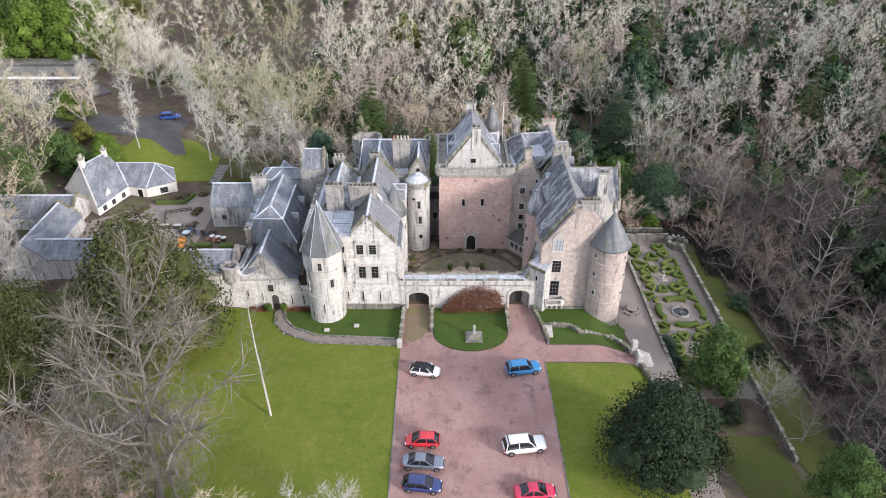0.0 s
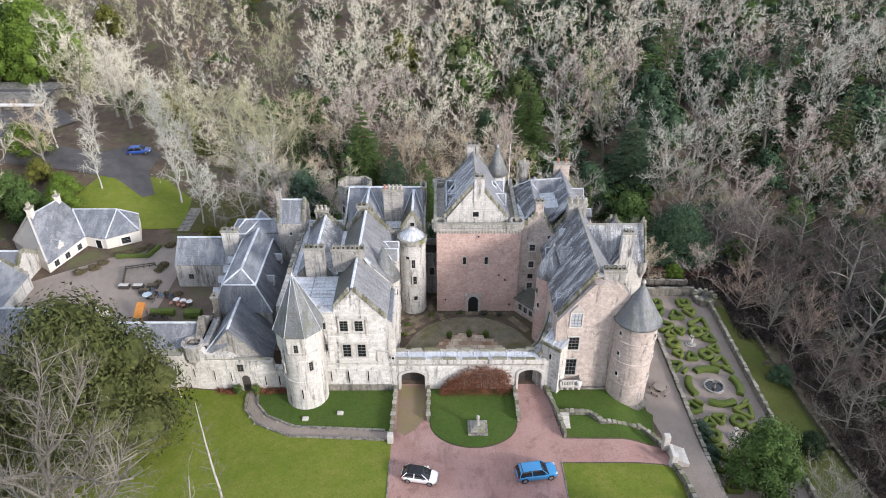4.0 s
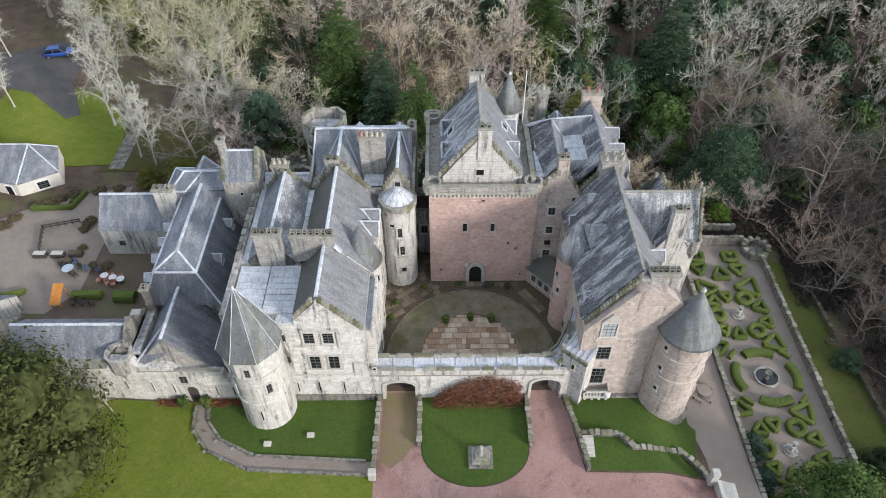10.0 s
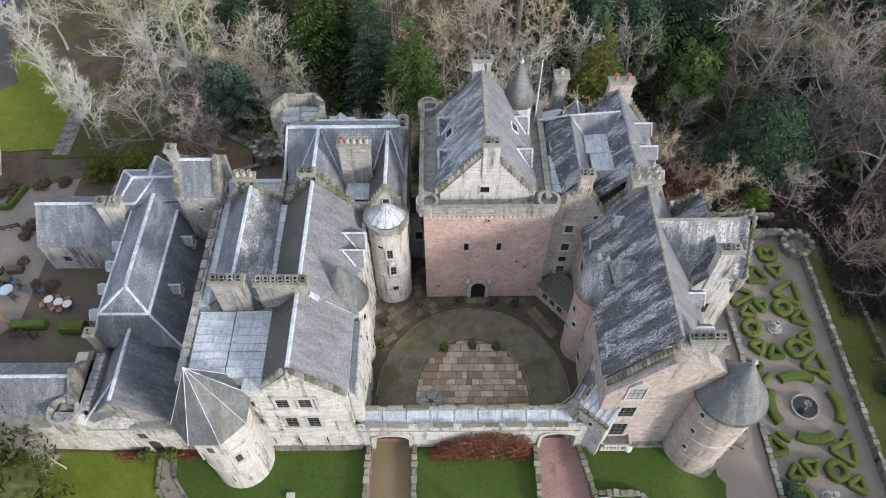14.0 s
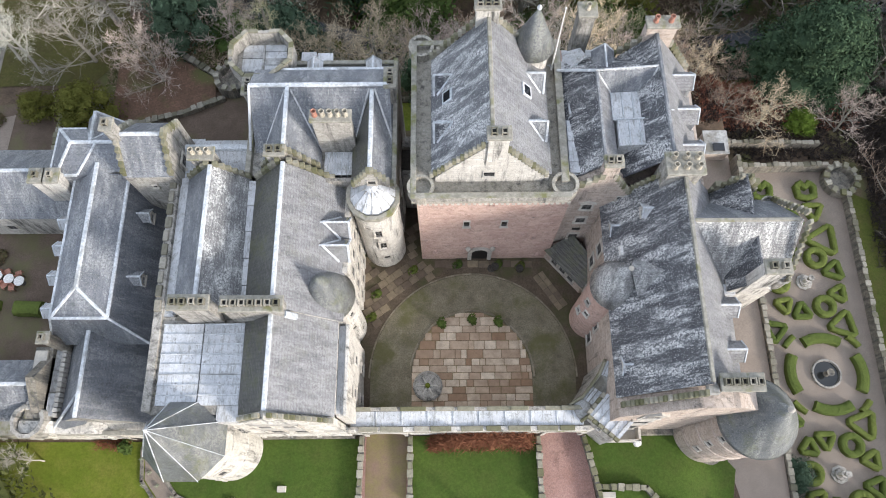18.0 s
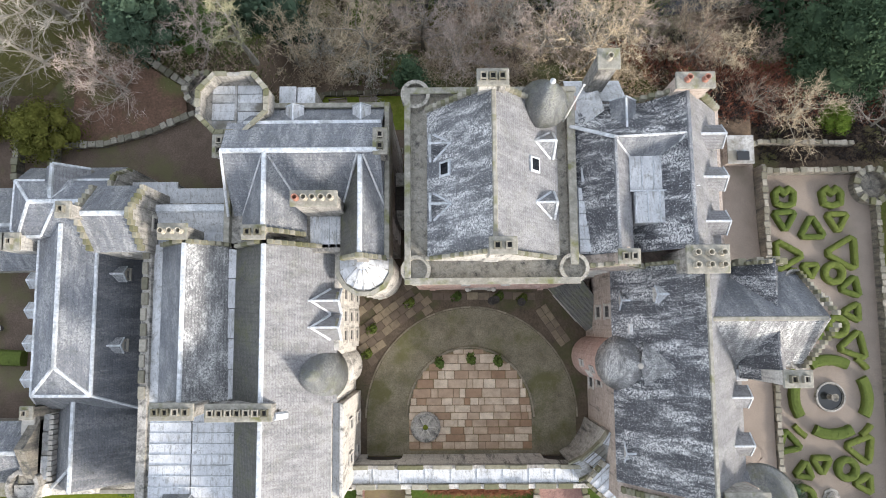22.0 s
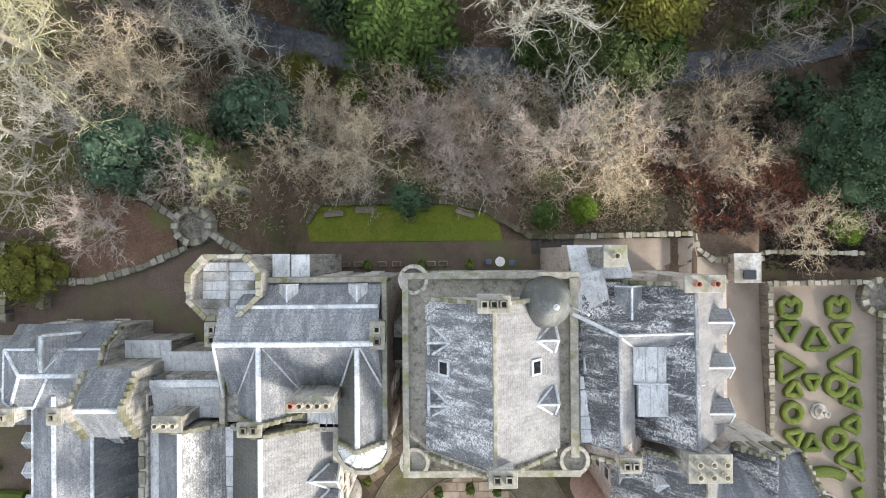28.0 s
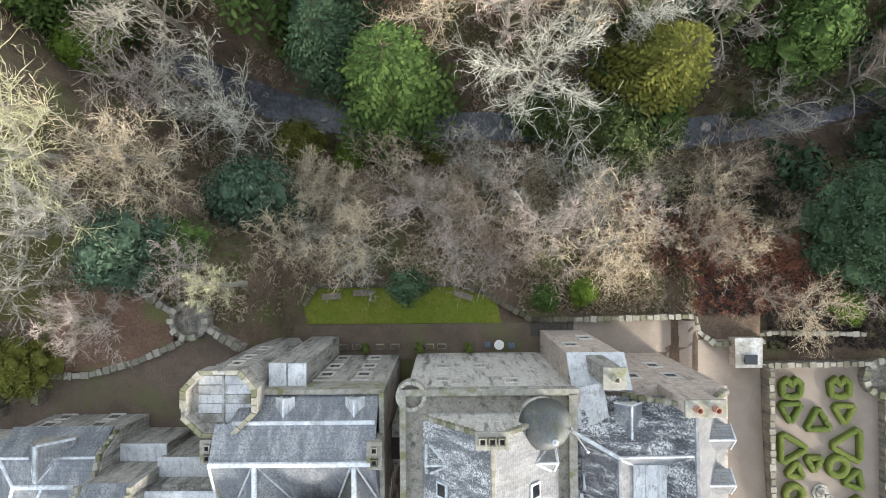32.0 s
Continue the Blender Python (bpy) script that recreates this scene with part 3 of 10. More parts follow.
def land(x, y):
    z = 0.7 * sm(-25, -35, x) * (1 - sm(-60, -90, x))
    yard = sm(-19.2, -20.4, x) if y < 99 else sm(-12.9, -14.2, x)
    rise = sm(80.6, 82.4, y) if x > -45 else sm(72, 96, y)
    z = z * (1 - rise) + (3.6 * yard) * rise + z * rise * (1 - yard)
    z += 3.2 * sm(-44, -58, x) * sm(112, 134, y) * yard
    if x > -14.2:
        z += -3.4 * sm(99, 106.5, y) * sm(-14.2, -12.9, x) * (1 - sm(22, 24, x))
        z += 0.3 * sm(80, 81.5, y) * (1 - sm(96, 99, y)) * (1 - sm(22, 24, x)) * sm(-20, -19, x)
    if x > 20:
        z += (-1.7 - 1.4 * sm(88, 106, y)) * sm(20.5, 25.5, x) * sm(66, 74, y) * (1 - sm(30.0, 30.5, x))
        z += (-1.0) * sm(24, 27, x) * (1 - sm(66, 74, y)) * (1 - sm(30.0, 30.5, x))
        z += -5.2 * sm(30.0, 30.5, x) * sm(40, 60, y)
    if x > 42.5:
        z -= 0.22 * min(x - 42.5, 45)
    d = y - bank(x)
    if d > 0:
        z += (-18.0 - z) * sm(0, 13.5, d)
        z += 0.42 * min(max(d - 18, 0), 34) + 0.07 * max(d - 52, 0)
    return z


def axis(lo, hi, step, far):
    out = [lo]
    while out[-1] < hi - 1e-6:
        out.append(out[-1] + step)
    k = step
    a, b = [], []
    q = hi
    while q < far:
        k *= 1.5
        q += k
        b.append(q)
    k, q = step, lo
    while q > -far:
        k *= 1.5
        q -= k
        a.append(q)
    return a[::-1] + out + b


XS, YS = axis(-72, 76, 1.0, 1600), axis(24, 172, 1.0, 1600)
gv = []
for gy in YS:
    for gx in XS:
        gz = land(gx, gy)
        rough = 0.0 if (-125 < gx < 52 and -60 < gy < bank(gx)) else 0.5
        gv.append((gx, gy, gz + rough * noise.noise((gx * 0.21, gy * 0.21, 0.0))))
nx = len(XS)
gf = [(j * nx + i, j * nx + i + 1, (j + 1) * nx + i + 1, (j + 1) * nx + i) for j in range(len(YS) - 1) for i in range(nx - 1)]
gme = bpy.data.meshes.new("ground")
gme.from_pydata(gv, [], gf)
for gp in gme.polygons:
    gp.use_smooth = True
gme.materials.append(M["floor"])
ground = tagged(new("ground", gme), "brown leaf-strewn woodland ground sloping to a stream", "ground", kind="structure")


def patch(name, outline, material, lift=0.05, label="", category="ground", kind="structure", step=0.9):
    """A sheet of lawn or gravel over the land, clipped to a convex or simple plan outline."""
    bm = bmesh.new()
    f = bm.faces.new([bm.verts.new((x, y, 0)) for x, y in outline])
    f.normal_update()
    if f.normal.z < 0:
        f.normal_flip()
    bmesh.ops.triangulate(bm, faces=bm.faces[:])
    for ax in (0, 1):
        lo, hi = min(p[ax] for p in outline), max(p[ax] for p in outline)
        q = math.floor(lo / step) * step + step
        while q < hi:
            co, no = [0, 0, 0], [0, 0, 0]
            co[ax], no[ax] = q, 1
            bmesh.ops.bisect_plane(bm, geom=bm.verts[:] + bm.edges[:] + bm.faces[:], plane_co=co, plane_no=no)
            q += step
    for v in bm.verts:
        v.co.z = land(v.co.x, v.co.y) + lift
    ob = part(name, bm, material, None, smooth=True)
    return tagged(ob, label, category, kind=kind)


def arc(cx, cy, r, a0, a1, n=16, ry=None):
    return [(cx + r * math.cos(radians(a0 + (a1 - a0) * i / n)), cy + (ry or r) * math.sin(radians(a0 + (a1 - a0) * i / n))) for i in range(n + 1)]


patch("lawn", [(-47, -15), (-5.7, -15), (-5.7, 71.7), (-17.5, 72.4), (-21.5, 74.3), (-23.3, 76.5), (-23.6, 79.5), (-47, 79.5)], M["lawn"], label="mown green lawn beside the red gravel drive", category="lawn")
patch("lawn", [(-24.3, 79.6), (-22.6, 79.6), (-22.3, 77.2), (-20.7, 75.2), (-17.0, 73.5), (-5.7, 72.9), (-5.7, 79.6)][1:], M["lawn_dark"], label="dark green lawn under the castle wall", category="lawn")
patch("path", [(-24.3, 79.6), (-23.6, 79.5), (-23.3, 76.5), (-21.5, 74.3), (-17.5, 72.4), (-5.7, 71.7), (-5.7, 72.9), (-17.0, 73.5), (-20.7, 75.2), (-22.3, 77.2), (-22.6, 79.6)][1:], M["grit"], 0.06, "grey stone path curving to the side door", "path")
patch("drive", [(-5.7, -15), (13.2, -15), (13.2, 68.4), (26.2, 68.4), (26.2, 71.6), (13.9, 71.8), (12.7, 80.6), (9.2, 80.6), (9.0, 74.3)] + arc(3.75, 74.3, 5.15, 0, -180, 18, 3.9) + [(-1.6, 80.6), (-5.3, 80.6), (-5.7, 72)], M["gravel"], 0.04, "red gravel drive with two ramps to the arches", "drive")
patch("ramp", [(-5.25, 73.0), (-4.2, 72.2), (-3.0, 73.2), (-1.9, 75), (-1.7, 80.4), (-5.2, 80.4)], M["track"], 0.055, "mossy gravel ramp to the archway", "drive")
patch("lawn", [(-1.5, 79.8), (9.0, 79.8), (8.95, 74.3)][::1] + arc(3.75, 74.3, 5.05, 0, -180, 18, 3.8), M["lawn_dark"], 0.07, "round-ended green lawn island before the wall", "lawn")
patch("lawn", [(13.35, -15), (27.0, -15), (26.5, 62), (25.9, 68.2), (13.35, 68.2)], M["lawn"], label="mown green lawn beside the drive", category="lawn")
patch("lawn", [(14.2, 72.0), (24.6, 71.9), (25.8, 77.0), (24.9, 80.0), (13.0, 80.0)], M["lawn_dark"], label="green lawn under the round tower", category="lawn")
patch("terrace_path", [(26.4, 40), (30.0, 40), (30.0, 108.8), (22.0, 108.8), (21.4, 96), (21.4, 79.0), (25.0, 78.6), (26.0, 74)], M["grit"], 0.05, "pale grit terrace path beside the garden wall", "path")
patch("garden_path", [(30.5, 67.0), (42.0, 67.0), (42.0, 106.2), (30.5, 106.2)], M["grit"], 0.05, "grit paths of the box hedge garden", "path")
patch("grass_strip", [(42.2, 50), (50.9, 50), (50.4, 66), (49.0, 75), (47.8, 87.2), (47.1, 91), (46.8, 99), (45.5, 103), (42.2, 104)], M["strip_grass"], 0.06, "rough grass strip outside the garden wall", "grass")
patch("grass_strip", [(33.5, -15), (40.5, -15), (41.0, 60.4), (33.0, 60.4)], M["strip_grass"], 0.05, "rough grass at the end of the garden", "grass")
patch("courtyard", [(-6.2, 81.4), (13.6, 81.4), (13.6, 95.4), (11, 96.6), (-0.5, 95.6), (-0.9, 100), (-2.4, 100), (-2.6, 98), (-6.2, 97)], M["court"], 0.04, "damp gravel courtyard with a mossy edge", "courtyard")
patch("terrace", [(-11.8, 107.2), (22.0, 107.2), (24.4, 108.8), (24.0, 110.4), (10.5, 110.4), (-11.6, 110.3)], M["terrace"], 0.05, "damp paved terrace behind the castle", "terrace")
patch("terrace_path", [(13.2, 107.6), (22.0, 107.6), (24.3, 108.9), (23.9, 110.5), (13.2, 110.5)], M["grit"], 0.09, "pale grit terrace below the range", "path")
patch("lawn", [(-10.4, 110.4), (7.0, 110.4), (6.6, 112.2), (5.4, 113.0), (2.6, 113.7), (-9.6, 113.6), (-10.8, 112)], M["lawn"], 0.07, "small green lawn behind the castle", "lawn")
patch("yard", [(-49, 83), (-20.3, 83), (-20.3, 98.8), (-13.4, 99.4), (-13.4, 109.4), (-17, 110.8), (-30, 110.6), (-40, 109.5), (-49, 104)], M["terrace"], 0.05, "brown gravel yard behind the ranges", "yard")
patch("garden_yard", [(-60, 88), (-41, 88), (-38.4, 91), (-38.0, 108.5), (-47, 106), (-60, 97)], M["grit"], 0.08, "grey gravel cottage yard with planting beds", "yard")
patch("lawn", [(-64, 118), (-58, 113.5), (-47, 112.5), (-41.5, 113), (-43.2, 123), (-49, 128.5), (-60, 127.2)], M["lawn"], 0.10, "green bank above the cottage", "lawn")
patch("rough_lawn", [(-43.4, 111.5), (-31.5, 111.6), (-27.5, 116.5), (-31, 123.5), (-37, 126.5), (-42.8, 123)], M["rough_grass"], 0.09, "mossy rough grass between the birches", "grass")
patch("road", [(-80, 131), (-66, 128.5), (-57, 126.2), (-51.2, 122.0), (-49.6, 123.2), (-52.5, 129.5), (-52.5, 136.5), (-57, 139), (-64, 135), (-80, 141)], M["tarmac"], 0.14, "dark tarmac lane with a parked car", "road")

# ---- the tower house ----
keep = thing("tower_house", (5, 101, 0), "tall pink sandstone tower house with slate cap-house and parapet walk", "tower")
KX0, KX1, KY0, KY1 = -0.6, 10.6, 95.3, 107.7
part("wall", box(bmesh.new(), KX0, KX1, KY0, KY1, -5, 14.0), M["pink"], keep, "pink coursed sandstone walls")
# thin pale skin added over the pink rear wall
part("rear_facing", box(bmesh.new(), KX0 + 0.02, KX1 - 0.02, KY1 - 0.1, KY1 + 0.03, -5, 13.3), M["pale"], keep, "thin pale skin on the rear wall")
corb = mesh_of(box(bmesh.new(), -0.11, 0.11, -0.16, 0.16, 0, 0.4, 0.02), M["stonepiece"], "corbel")
for q in range(28):
    for cy in (KY0 - 0.16, KY1 + 0.16):
        piece("corbel", corb, pose(KX0 + 0.22 + q * 0.4, cy, 13.35), keep)
for q in range(30):
    piece("corbel", corb, pose(KX0 - 0.16, KY0 + 0.25 + q * 0.41, 13.35, 0, 0, 90), keep)
part("wall_walk", box(bmesh.new(), KX0 - 0.34, KX1 - 0.25, KY0 - 0.34, KY1 + 0.34, 13.75, 14.1), M["walk"], keep, "mossy flagged wall walk")
for x0, x1, y0, y1 in ((KX0 - 0.34, KX1 - 0.2, KY0 - 0.34, KY0 + 0.0), (KX0 - 0.34, KX1 - 0.2, KY1, KY1 + 0.34), (KX0 - 0.34, KX0 - 0.02, KY0, KY1), (KX1 - 0.75, KX1 - 0.3, KY0 + 0.9, KY1)):
    p = part("parapet", box(bmesh.new(), x0, x1, y0, y1, 14.1, 14.75, 0.03), M["grey"], keep)
    part("cope", box(bmesh.new(), x0 - 0.05, x1 + 0.05, y0 - 0.05, y1 + 0.05, 14.75, 14.88, 0.03), M["coping"], p, "mossy coping stones")
for cx, cy in ((KX0 + 0.35, KY0 + 0.55), (KX0 + 0.35, KY1 - 0.05), (KX1 - 0.55, KY0 + 0.65)):
    bm = bmesh.new()
    lathe(bm, cx, cy, [(0.35, 12.9), (0.6, 13.3), (0.98, 13.8), (0.98, 14.86), (0.74, 14.86), (0.72, 14.3), (0.02, 14.3)], 24)
    part("corner_round", bm, M["walk"], keep, "round flagged corner turret", smooth=False)
for k, (wx, wz, ww, wh) in enumerate(((3.17, 8.35, 0.42, 1.15), (6.12, 8.35, 0.42, 1.15))):
    window(keep, wx, KY0, wz, ww, wh, 0, "slit")
for wx, wz in ((7.9, 6.4), (8.8, 5.6), (0.6, 2.2), (9.6, 1.4), (5.0, 12.6)):
    window(keep, wx, KY0, wz, 0.22, 0.3, 0, "slit", M["pink"])
# arched doorway
bm = bmesh.new()
outer = [(3.45, 0.3), (3.45, 2.1)] + [(4.5 + 1.05 * math.cos(radians(180 - q * 18)), 2.1 + 1.25 * math.sin(radians(q * 18))) for q in range(11)] + [(5.55, 0.3)]
inner = [(5.2, 0.3), (5.2, 2.1)] + [(4.5 + 0.7 * math.cos(radians(q * 18)), 2.1 + 0.85 * math.sin(radians(q * 18))) for q in range(11)] + [(3.8, 0.3)]
prism(bm, [(x, KY0 - 0.16, z) for x, z in outer[:-1] + [outer[-1]] + inner], (0, 0.18, 0))
surround = part("door_surround", bm, M["stonepiece"], keep, "carved stone door surround")
prism(bm := bmesh.new(), [(x, KY0 - 0.03, z) for x, z in inner], (0, 0.05, 0))
part("door", bm, M["dark"], keep, "dark arched doorway")
for s in (-1, 1):
    part("carved_scroll", lathe(bmesh.new(), 4.5 + s * 1.05, KY0 - 0.1, [(0.05, 2.9), (0.2, 3.0), (0.24, 3.2), (0.12, 3.5), (0.05, 3.55)], 10), M["stonepiece"], surround)
# cap-house
CX, CZ = 4.6, 20.0
bm = bmesh.new()
prism(bm, [(0.8, 96.5, 14.1), (8.9, 96.5, 14.1), (8.9, 96.5, 14.9), (CX, 96.5, CZ - 0.15), (0.8, 96.5, 14.9)], (0, 9.95, 0))
part("cap_house_wall", bm, M["pale"], keep, "pale stone cap-house gable")
# slope tones also carry the sun's side: darker west, lighter east
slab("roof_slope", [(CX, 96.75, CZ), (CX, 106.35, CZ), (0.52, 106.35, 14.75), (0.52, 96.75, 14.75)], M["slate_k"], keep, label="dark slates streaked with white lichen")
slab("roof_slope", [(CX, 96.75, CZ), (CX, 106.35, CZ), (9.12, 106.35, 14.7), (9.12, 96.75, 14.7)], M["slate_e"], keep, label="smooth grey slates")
strip("ridge", (CX, 96.75, CZ + 0.05), (CX, 106.35, CZ + 0.05), M["coping"], keep, 0.3, 0.09)
for at in (96.55, 106.45):
    for s in (-1, 1):
        crow_steps(keep, "y", at, CX + s * 0.5, CZ - 0.25, s * 3.7, 4.7, 0.32, M["mossstone"], 14)
chimney(keep, CX + 0.35, 96.75, 17.5, 21.0, 1.35, 0.75, 2, M["pale"], blocks=True)
chimney(keep, CX - 0.1, 106.5, 17.5, 21.2, 1.6, 0.75, 3, M["pale"], blocks=True)
window(keep, CX, 96.5, 15.1, 0.75, 0.75, 0, "slit")
part("armorial_panel", box(bmesh.new(), CX - 0.35, CX + 0.35, 96.39, 96.55, 17.0, 17.7, 0.04), M["stonepiece"], keep, "small carved heraldic panel")
for dx, fx, dy in ((0.85, 270, 99.9), (0.85, 270, 103.8), (8.65, 90, 99.95), (8.65, 90, 103.9)):
    dormer(keep, dx, dy, 14.75, fx, 1.55, 1.6, 0.55, M["slate_w"] if fx == 270 else M["slate_n"], M["stonepiece"], 0.85, (1.25, 0.42))
for x, y, f in ((1.75, 102.2, -1), (7.3, 102.3, 1)):
    z = CZ - abs(x - CX) * (1.287 if f < 0 else 1.173)
    bm = bmesh.new()
    box(bm, -0.52, 0.52, -0.5, 0.5, 0.0, 0.14, 0.02)
    m = pose(x, y, z + 0.02, 0, f * (52 if f < 0 else 49.5), 0)
    bmesh.ops.transform(bm, matrix=m, verts=bm.verts[:])
    s = part("skylight", bm, M["leadline"], keep)
    bm = box(bmesh.new(), -0.36, 0.36, -0.36, 0.36, 0.14, 0.155)
    bmesh.ops.transform(bm, matrix=m, verts=bm.verts[:])
    part("pane", bm, M["glass"], s)
# stair turret with its cone
bm = bmesh.new()
lathe(bm, 8.0, 106.3, [(1.2, 13), (1.3, 14.5), (1.3, 16.7), (1.45, 16.8)], 28)
part("stair_turret", bm, M["pale"], keep, smooth=False)
bm = bmesh.new()
lathe(bm, 8.0, 106.3, [(1.62, 16.7), (1.1, 17.95), (0.55, 19.4), (0.05, 20.8)], 28)
part("turret_roof", bm, M["slate_c"], keep, "conical grey roof with a ball finial", True)
part("finial", lathe(bmesh.new(), 8.0, 106.3, [(0.06, 20.6), (0.16, 20.75), (0.18, 20.88), (0.1, 21.0), (0.03, 21.1)], 10), M["leadline"], keep)
flag = thing("flagpole", (9.7, 105.9, 14.4), "white painted flagpole on the tower roof", "flagpole")
part("pole", cyl(bmesh.new(), 9.7, 105.9, 0.07, 14.0, 0.04, 21.2, 8), M["white"], flag)
part("truck", lathe(bmesh.new(), 9.7, 105.9, [(0.03, 21.2), (0.09, 21.25), (0.03, 21.35)], 8), M["white"], flag)

# ---- wing joined to the tower house, with its M-shaped roofs ----
wing = thing("stair_wing", (13, 100, 0), "buff sandstone wing beside the tower with slate and lead roofs", "building")
part("wall", box(bmesh.new(), 10.6, 21.0, 96.32, 107.6, -5, 12.0), M["buff"], wing)
bm = bmesh.new()
prism(bm, [(10.6, 96.0, -1), (15.4, 96.0, -1), (15.4, 96.0, 12.0), (13.4, 96.0, 15.6), (12.6, 96.0, 15.6), (10.6, 96.0, 13.6)], (0, 1.2, 0))
part("gable_wall", bm, M["buff"], wing, "buff stone stair gable")
crow_steps(wing, "y", 96.1, 13.3, 15.9, 2.1, 3.7, 0.36)
crow_steps(wing, "y", 96.1, 12.7, 15.9, -2.0, 2.2, 0.36)
chimney(wing, 12.95, 96.4, 15.0, 17.6, 1.1, 0.7, 2, M["buff"], blocks=True)
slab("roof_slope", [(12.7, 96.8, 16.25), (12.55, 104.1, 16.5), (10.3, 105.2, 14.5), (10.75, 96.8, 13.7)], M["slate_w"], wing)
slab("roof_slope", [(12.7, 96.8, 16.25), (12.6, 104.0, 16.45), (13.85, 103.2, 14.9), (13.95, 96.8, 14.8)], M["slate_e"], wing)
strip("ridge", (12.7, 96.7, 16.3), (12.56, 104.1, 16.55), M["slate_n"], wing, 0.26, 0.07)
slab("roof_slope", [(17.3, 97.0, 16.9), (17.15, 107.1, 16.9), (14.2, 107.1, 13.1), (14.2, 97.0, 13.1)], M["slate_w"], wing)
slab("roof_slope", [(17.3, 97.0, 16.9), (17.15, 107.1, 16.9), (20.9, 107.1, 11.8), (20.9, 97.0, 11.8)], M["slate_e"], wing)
strip("ridge", (17.3, 97.0, 16.95), (17.15, 107.0, 16.95), M["slate_n"], wing, 0.3, 0.06)
slab("roof_slope", [(12.56, 104.15, 16.55), (17.0, 104.3, 16.85), (16.35, 103.28, 15.2), (13.8, 103.25, 15.0)], M["slate_n"], wing)
slab("roof_slope", [(12.56, 104.15, 16.55), (17.0, 104.3, 16.85), (16.9, 107.3, 13.6), (10.6, 107.3, 13.4), (10.2, 105.3, 14.6)], M["slate_w"], wing)
strip("hip", (10.0, 105.35, 14.85), (12.53, 104.15, 16.62), M["leadline"], wing, 0.26, 0.05)
strip("ridge", (12.53, 104.15, 16.6), (17.0, 104.3, 16.9), M["lead"], wing, 0.16, 0.05)
strip("valley", (12.65, 104.0, 16.5), (13.8, 103.25, 15.05), M["lead"], wing, 0.16, 0.05)
strip("valley", (16.95, 104.2, 16.85), (16.4, 103.28, 15.3), M["lead"], wing, 0.14, 0.05)
for x0, x1, y0, y1, lift in ((13.75, 16.2, 100.9, 103.25, 0.0), (14.05, 16.35, 98.8, 100.9, 0.1)):
    bm = bmesh.new()
    prism(bm, [(x0, y0, 13.6), (x1, y0, 13.6), (x1, y0, 15.2 + lift), (x0, y0, 14.98 + lift)], (0, y1 - y0 - 0.01, 0))
    part("flat_roof", bm, M["lead"], wing, "lead flat between the slate roofs")
    for q in range(4):
        strip("lead_roll", (x0 + 0.08 + q * 0.76, y0 + 0.02, 15.0 + lift + q * 0.07), (x0 + 0.08 + q * 0.76, y1 - 0.03, 15.0 + lift + q * 0.07), M["leadline"], wing, 0.1, 0.06)
strip("lead_edge", (13.75, 100.9, 15.12), (16.35, 100.9, 15.34), M["leadline"], wing, 0.12, 0.08)
for y0, y1 in ((98.9, 99.8), (101.6, 102.3)):
    part("roof_vent", box(bmesh.new(), 16.45, 16.8, y0, y1, 14.6, 15.5, 0.04), M["grey"], wing)
strip("cable_tray", (16.6, 101.0, 16.25), (17.9, 101.0, 16.3), M["leadline"], wing, 0.08, 0.05)
part("parapet_gutter", box(bmesh.new(), 9.9, 10.75, 96.6, 106.5, 13.2, 13.75), M["lead"], wing, "lead gutter along the parapet")
for q in range(5):
    part("lead_sheet", box(bmesh.new(), 10.5, 11.55 - 0.05 * (q % 2), 97.0 + q * 0.86, 97.83 + q * 0.86, 14.25, 14.45 + 0.04 * (q % 2), 0.02), M["lead"], wing)
part("lead_rim", box(bmesh.new(), 10.45, 11.6, 96.9, 101.4, 13.5, 14.25), M["lead"], wing)
part("lead_rim", box(bmesh.new(), 10.7, 11.0, 101.6, 102.6, 14.0, 14.7, 0.05), M["lead"], wing)
slab("lead_slope", [(10.6, 105.3, 14.4), (12.2, 106.4, 15.2), (12.2, 108.2, 13.6), (10.6, 107.8, 13.4)], M["lead"], wing)
slab("lead_slope", [(9.2, 106.4, 14.0), (10.6, 105.6, 14.6), (10.9, 107.6, 13.5), (9.6, 108.0, 13.5)], M["lead"], wing)
part("stair_block", box(bmesh.new(), 10.4, 14.2, 107.2, 109.7, -6, 11.0), M["buff"], wing, "buff stone stair projection")
slab("lead_slope", [(10.3, 107.6, 13.2), (14.3, 107.6, 13.2), (14.3, 109.8, 11.0), (10.3, 109.8, 11.0)], M["lead"], wing)
chimney(wing, 12.2, 109.1, 9.0, 17.2, 1.2, 1.1, 1, M["grey"])
chimney(wing, 17.4, 107.4, 12.0, 17.9, 2.2, 0.8, 2, M["buff"], "r")
crow_steps(wing, "y", 107.3, 16.9, 16.4, -3.4, 3.4, 0.36)
crow_steps(wing, "y", 107.3, 17.9, 16.4, 3.0, 4.4, 0.36)
dormer(wing, 13.6, 107.0, 13.4, 180, 1.5, 2.2, 1.3, M["slate_n"], M["lead"])
for y in (98.9, 101.85, 104.75):
    dormer(wing, 20.2, y, 13.0, 90, 1.4, 2.4, 1.1, M["slate_e"], M["slate_n"])
chimney(wing, 17.75, 96.2, 12.0, 17.6, 2.4, 1.5, 3, M["grey"], rows=2)
for wz, kd in ((10.05, "pediment"), (7.35, "sash"), (3.75, "sash")):
    window(wing, 12.35, 96.0, wz, 0.72, 1.0, 0, kd)
window(wing, 14.5, 96.0, 11.9, 0.4, 0.55, 0, "slit")
window(wing, 12.35, 96.0, 5.5, 0.7, 0.8, 0, "slit", M["buff"])
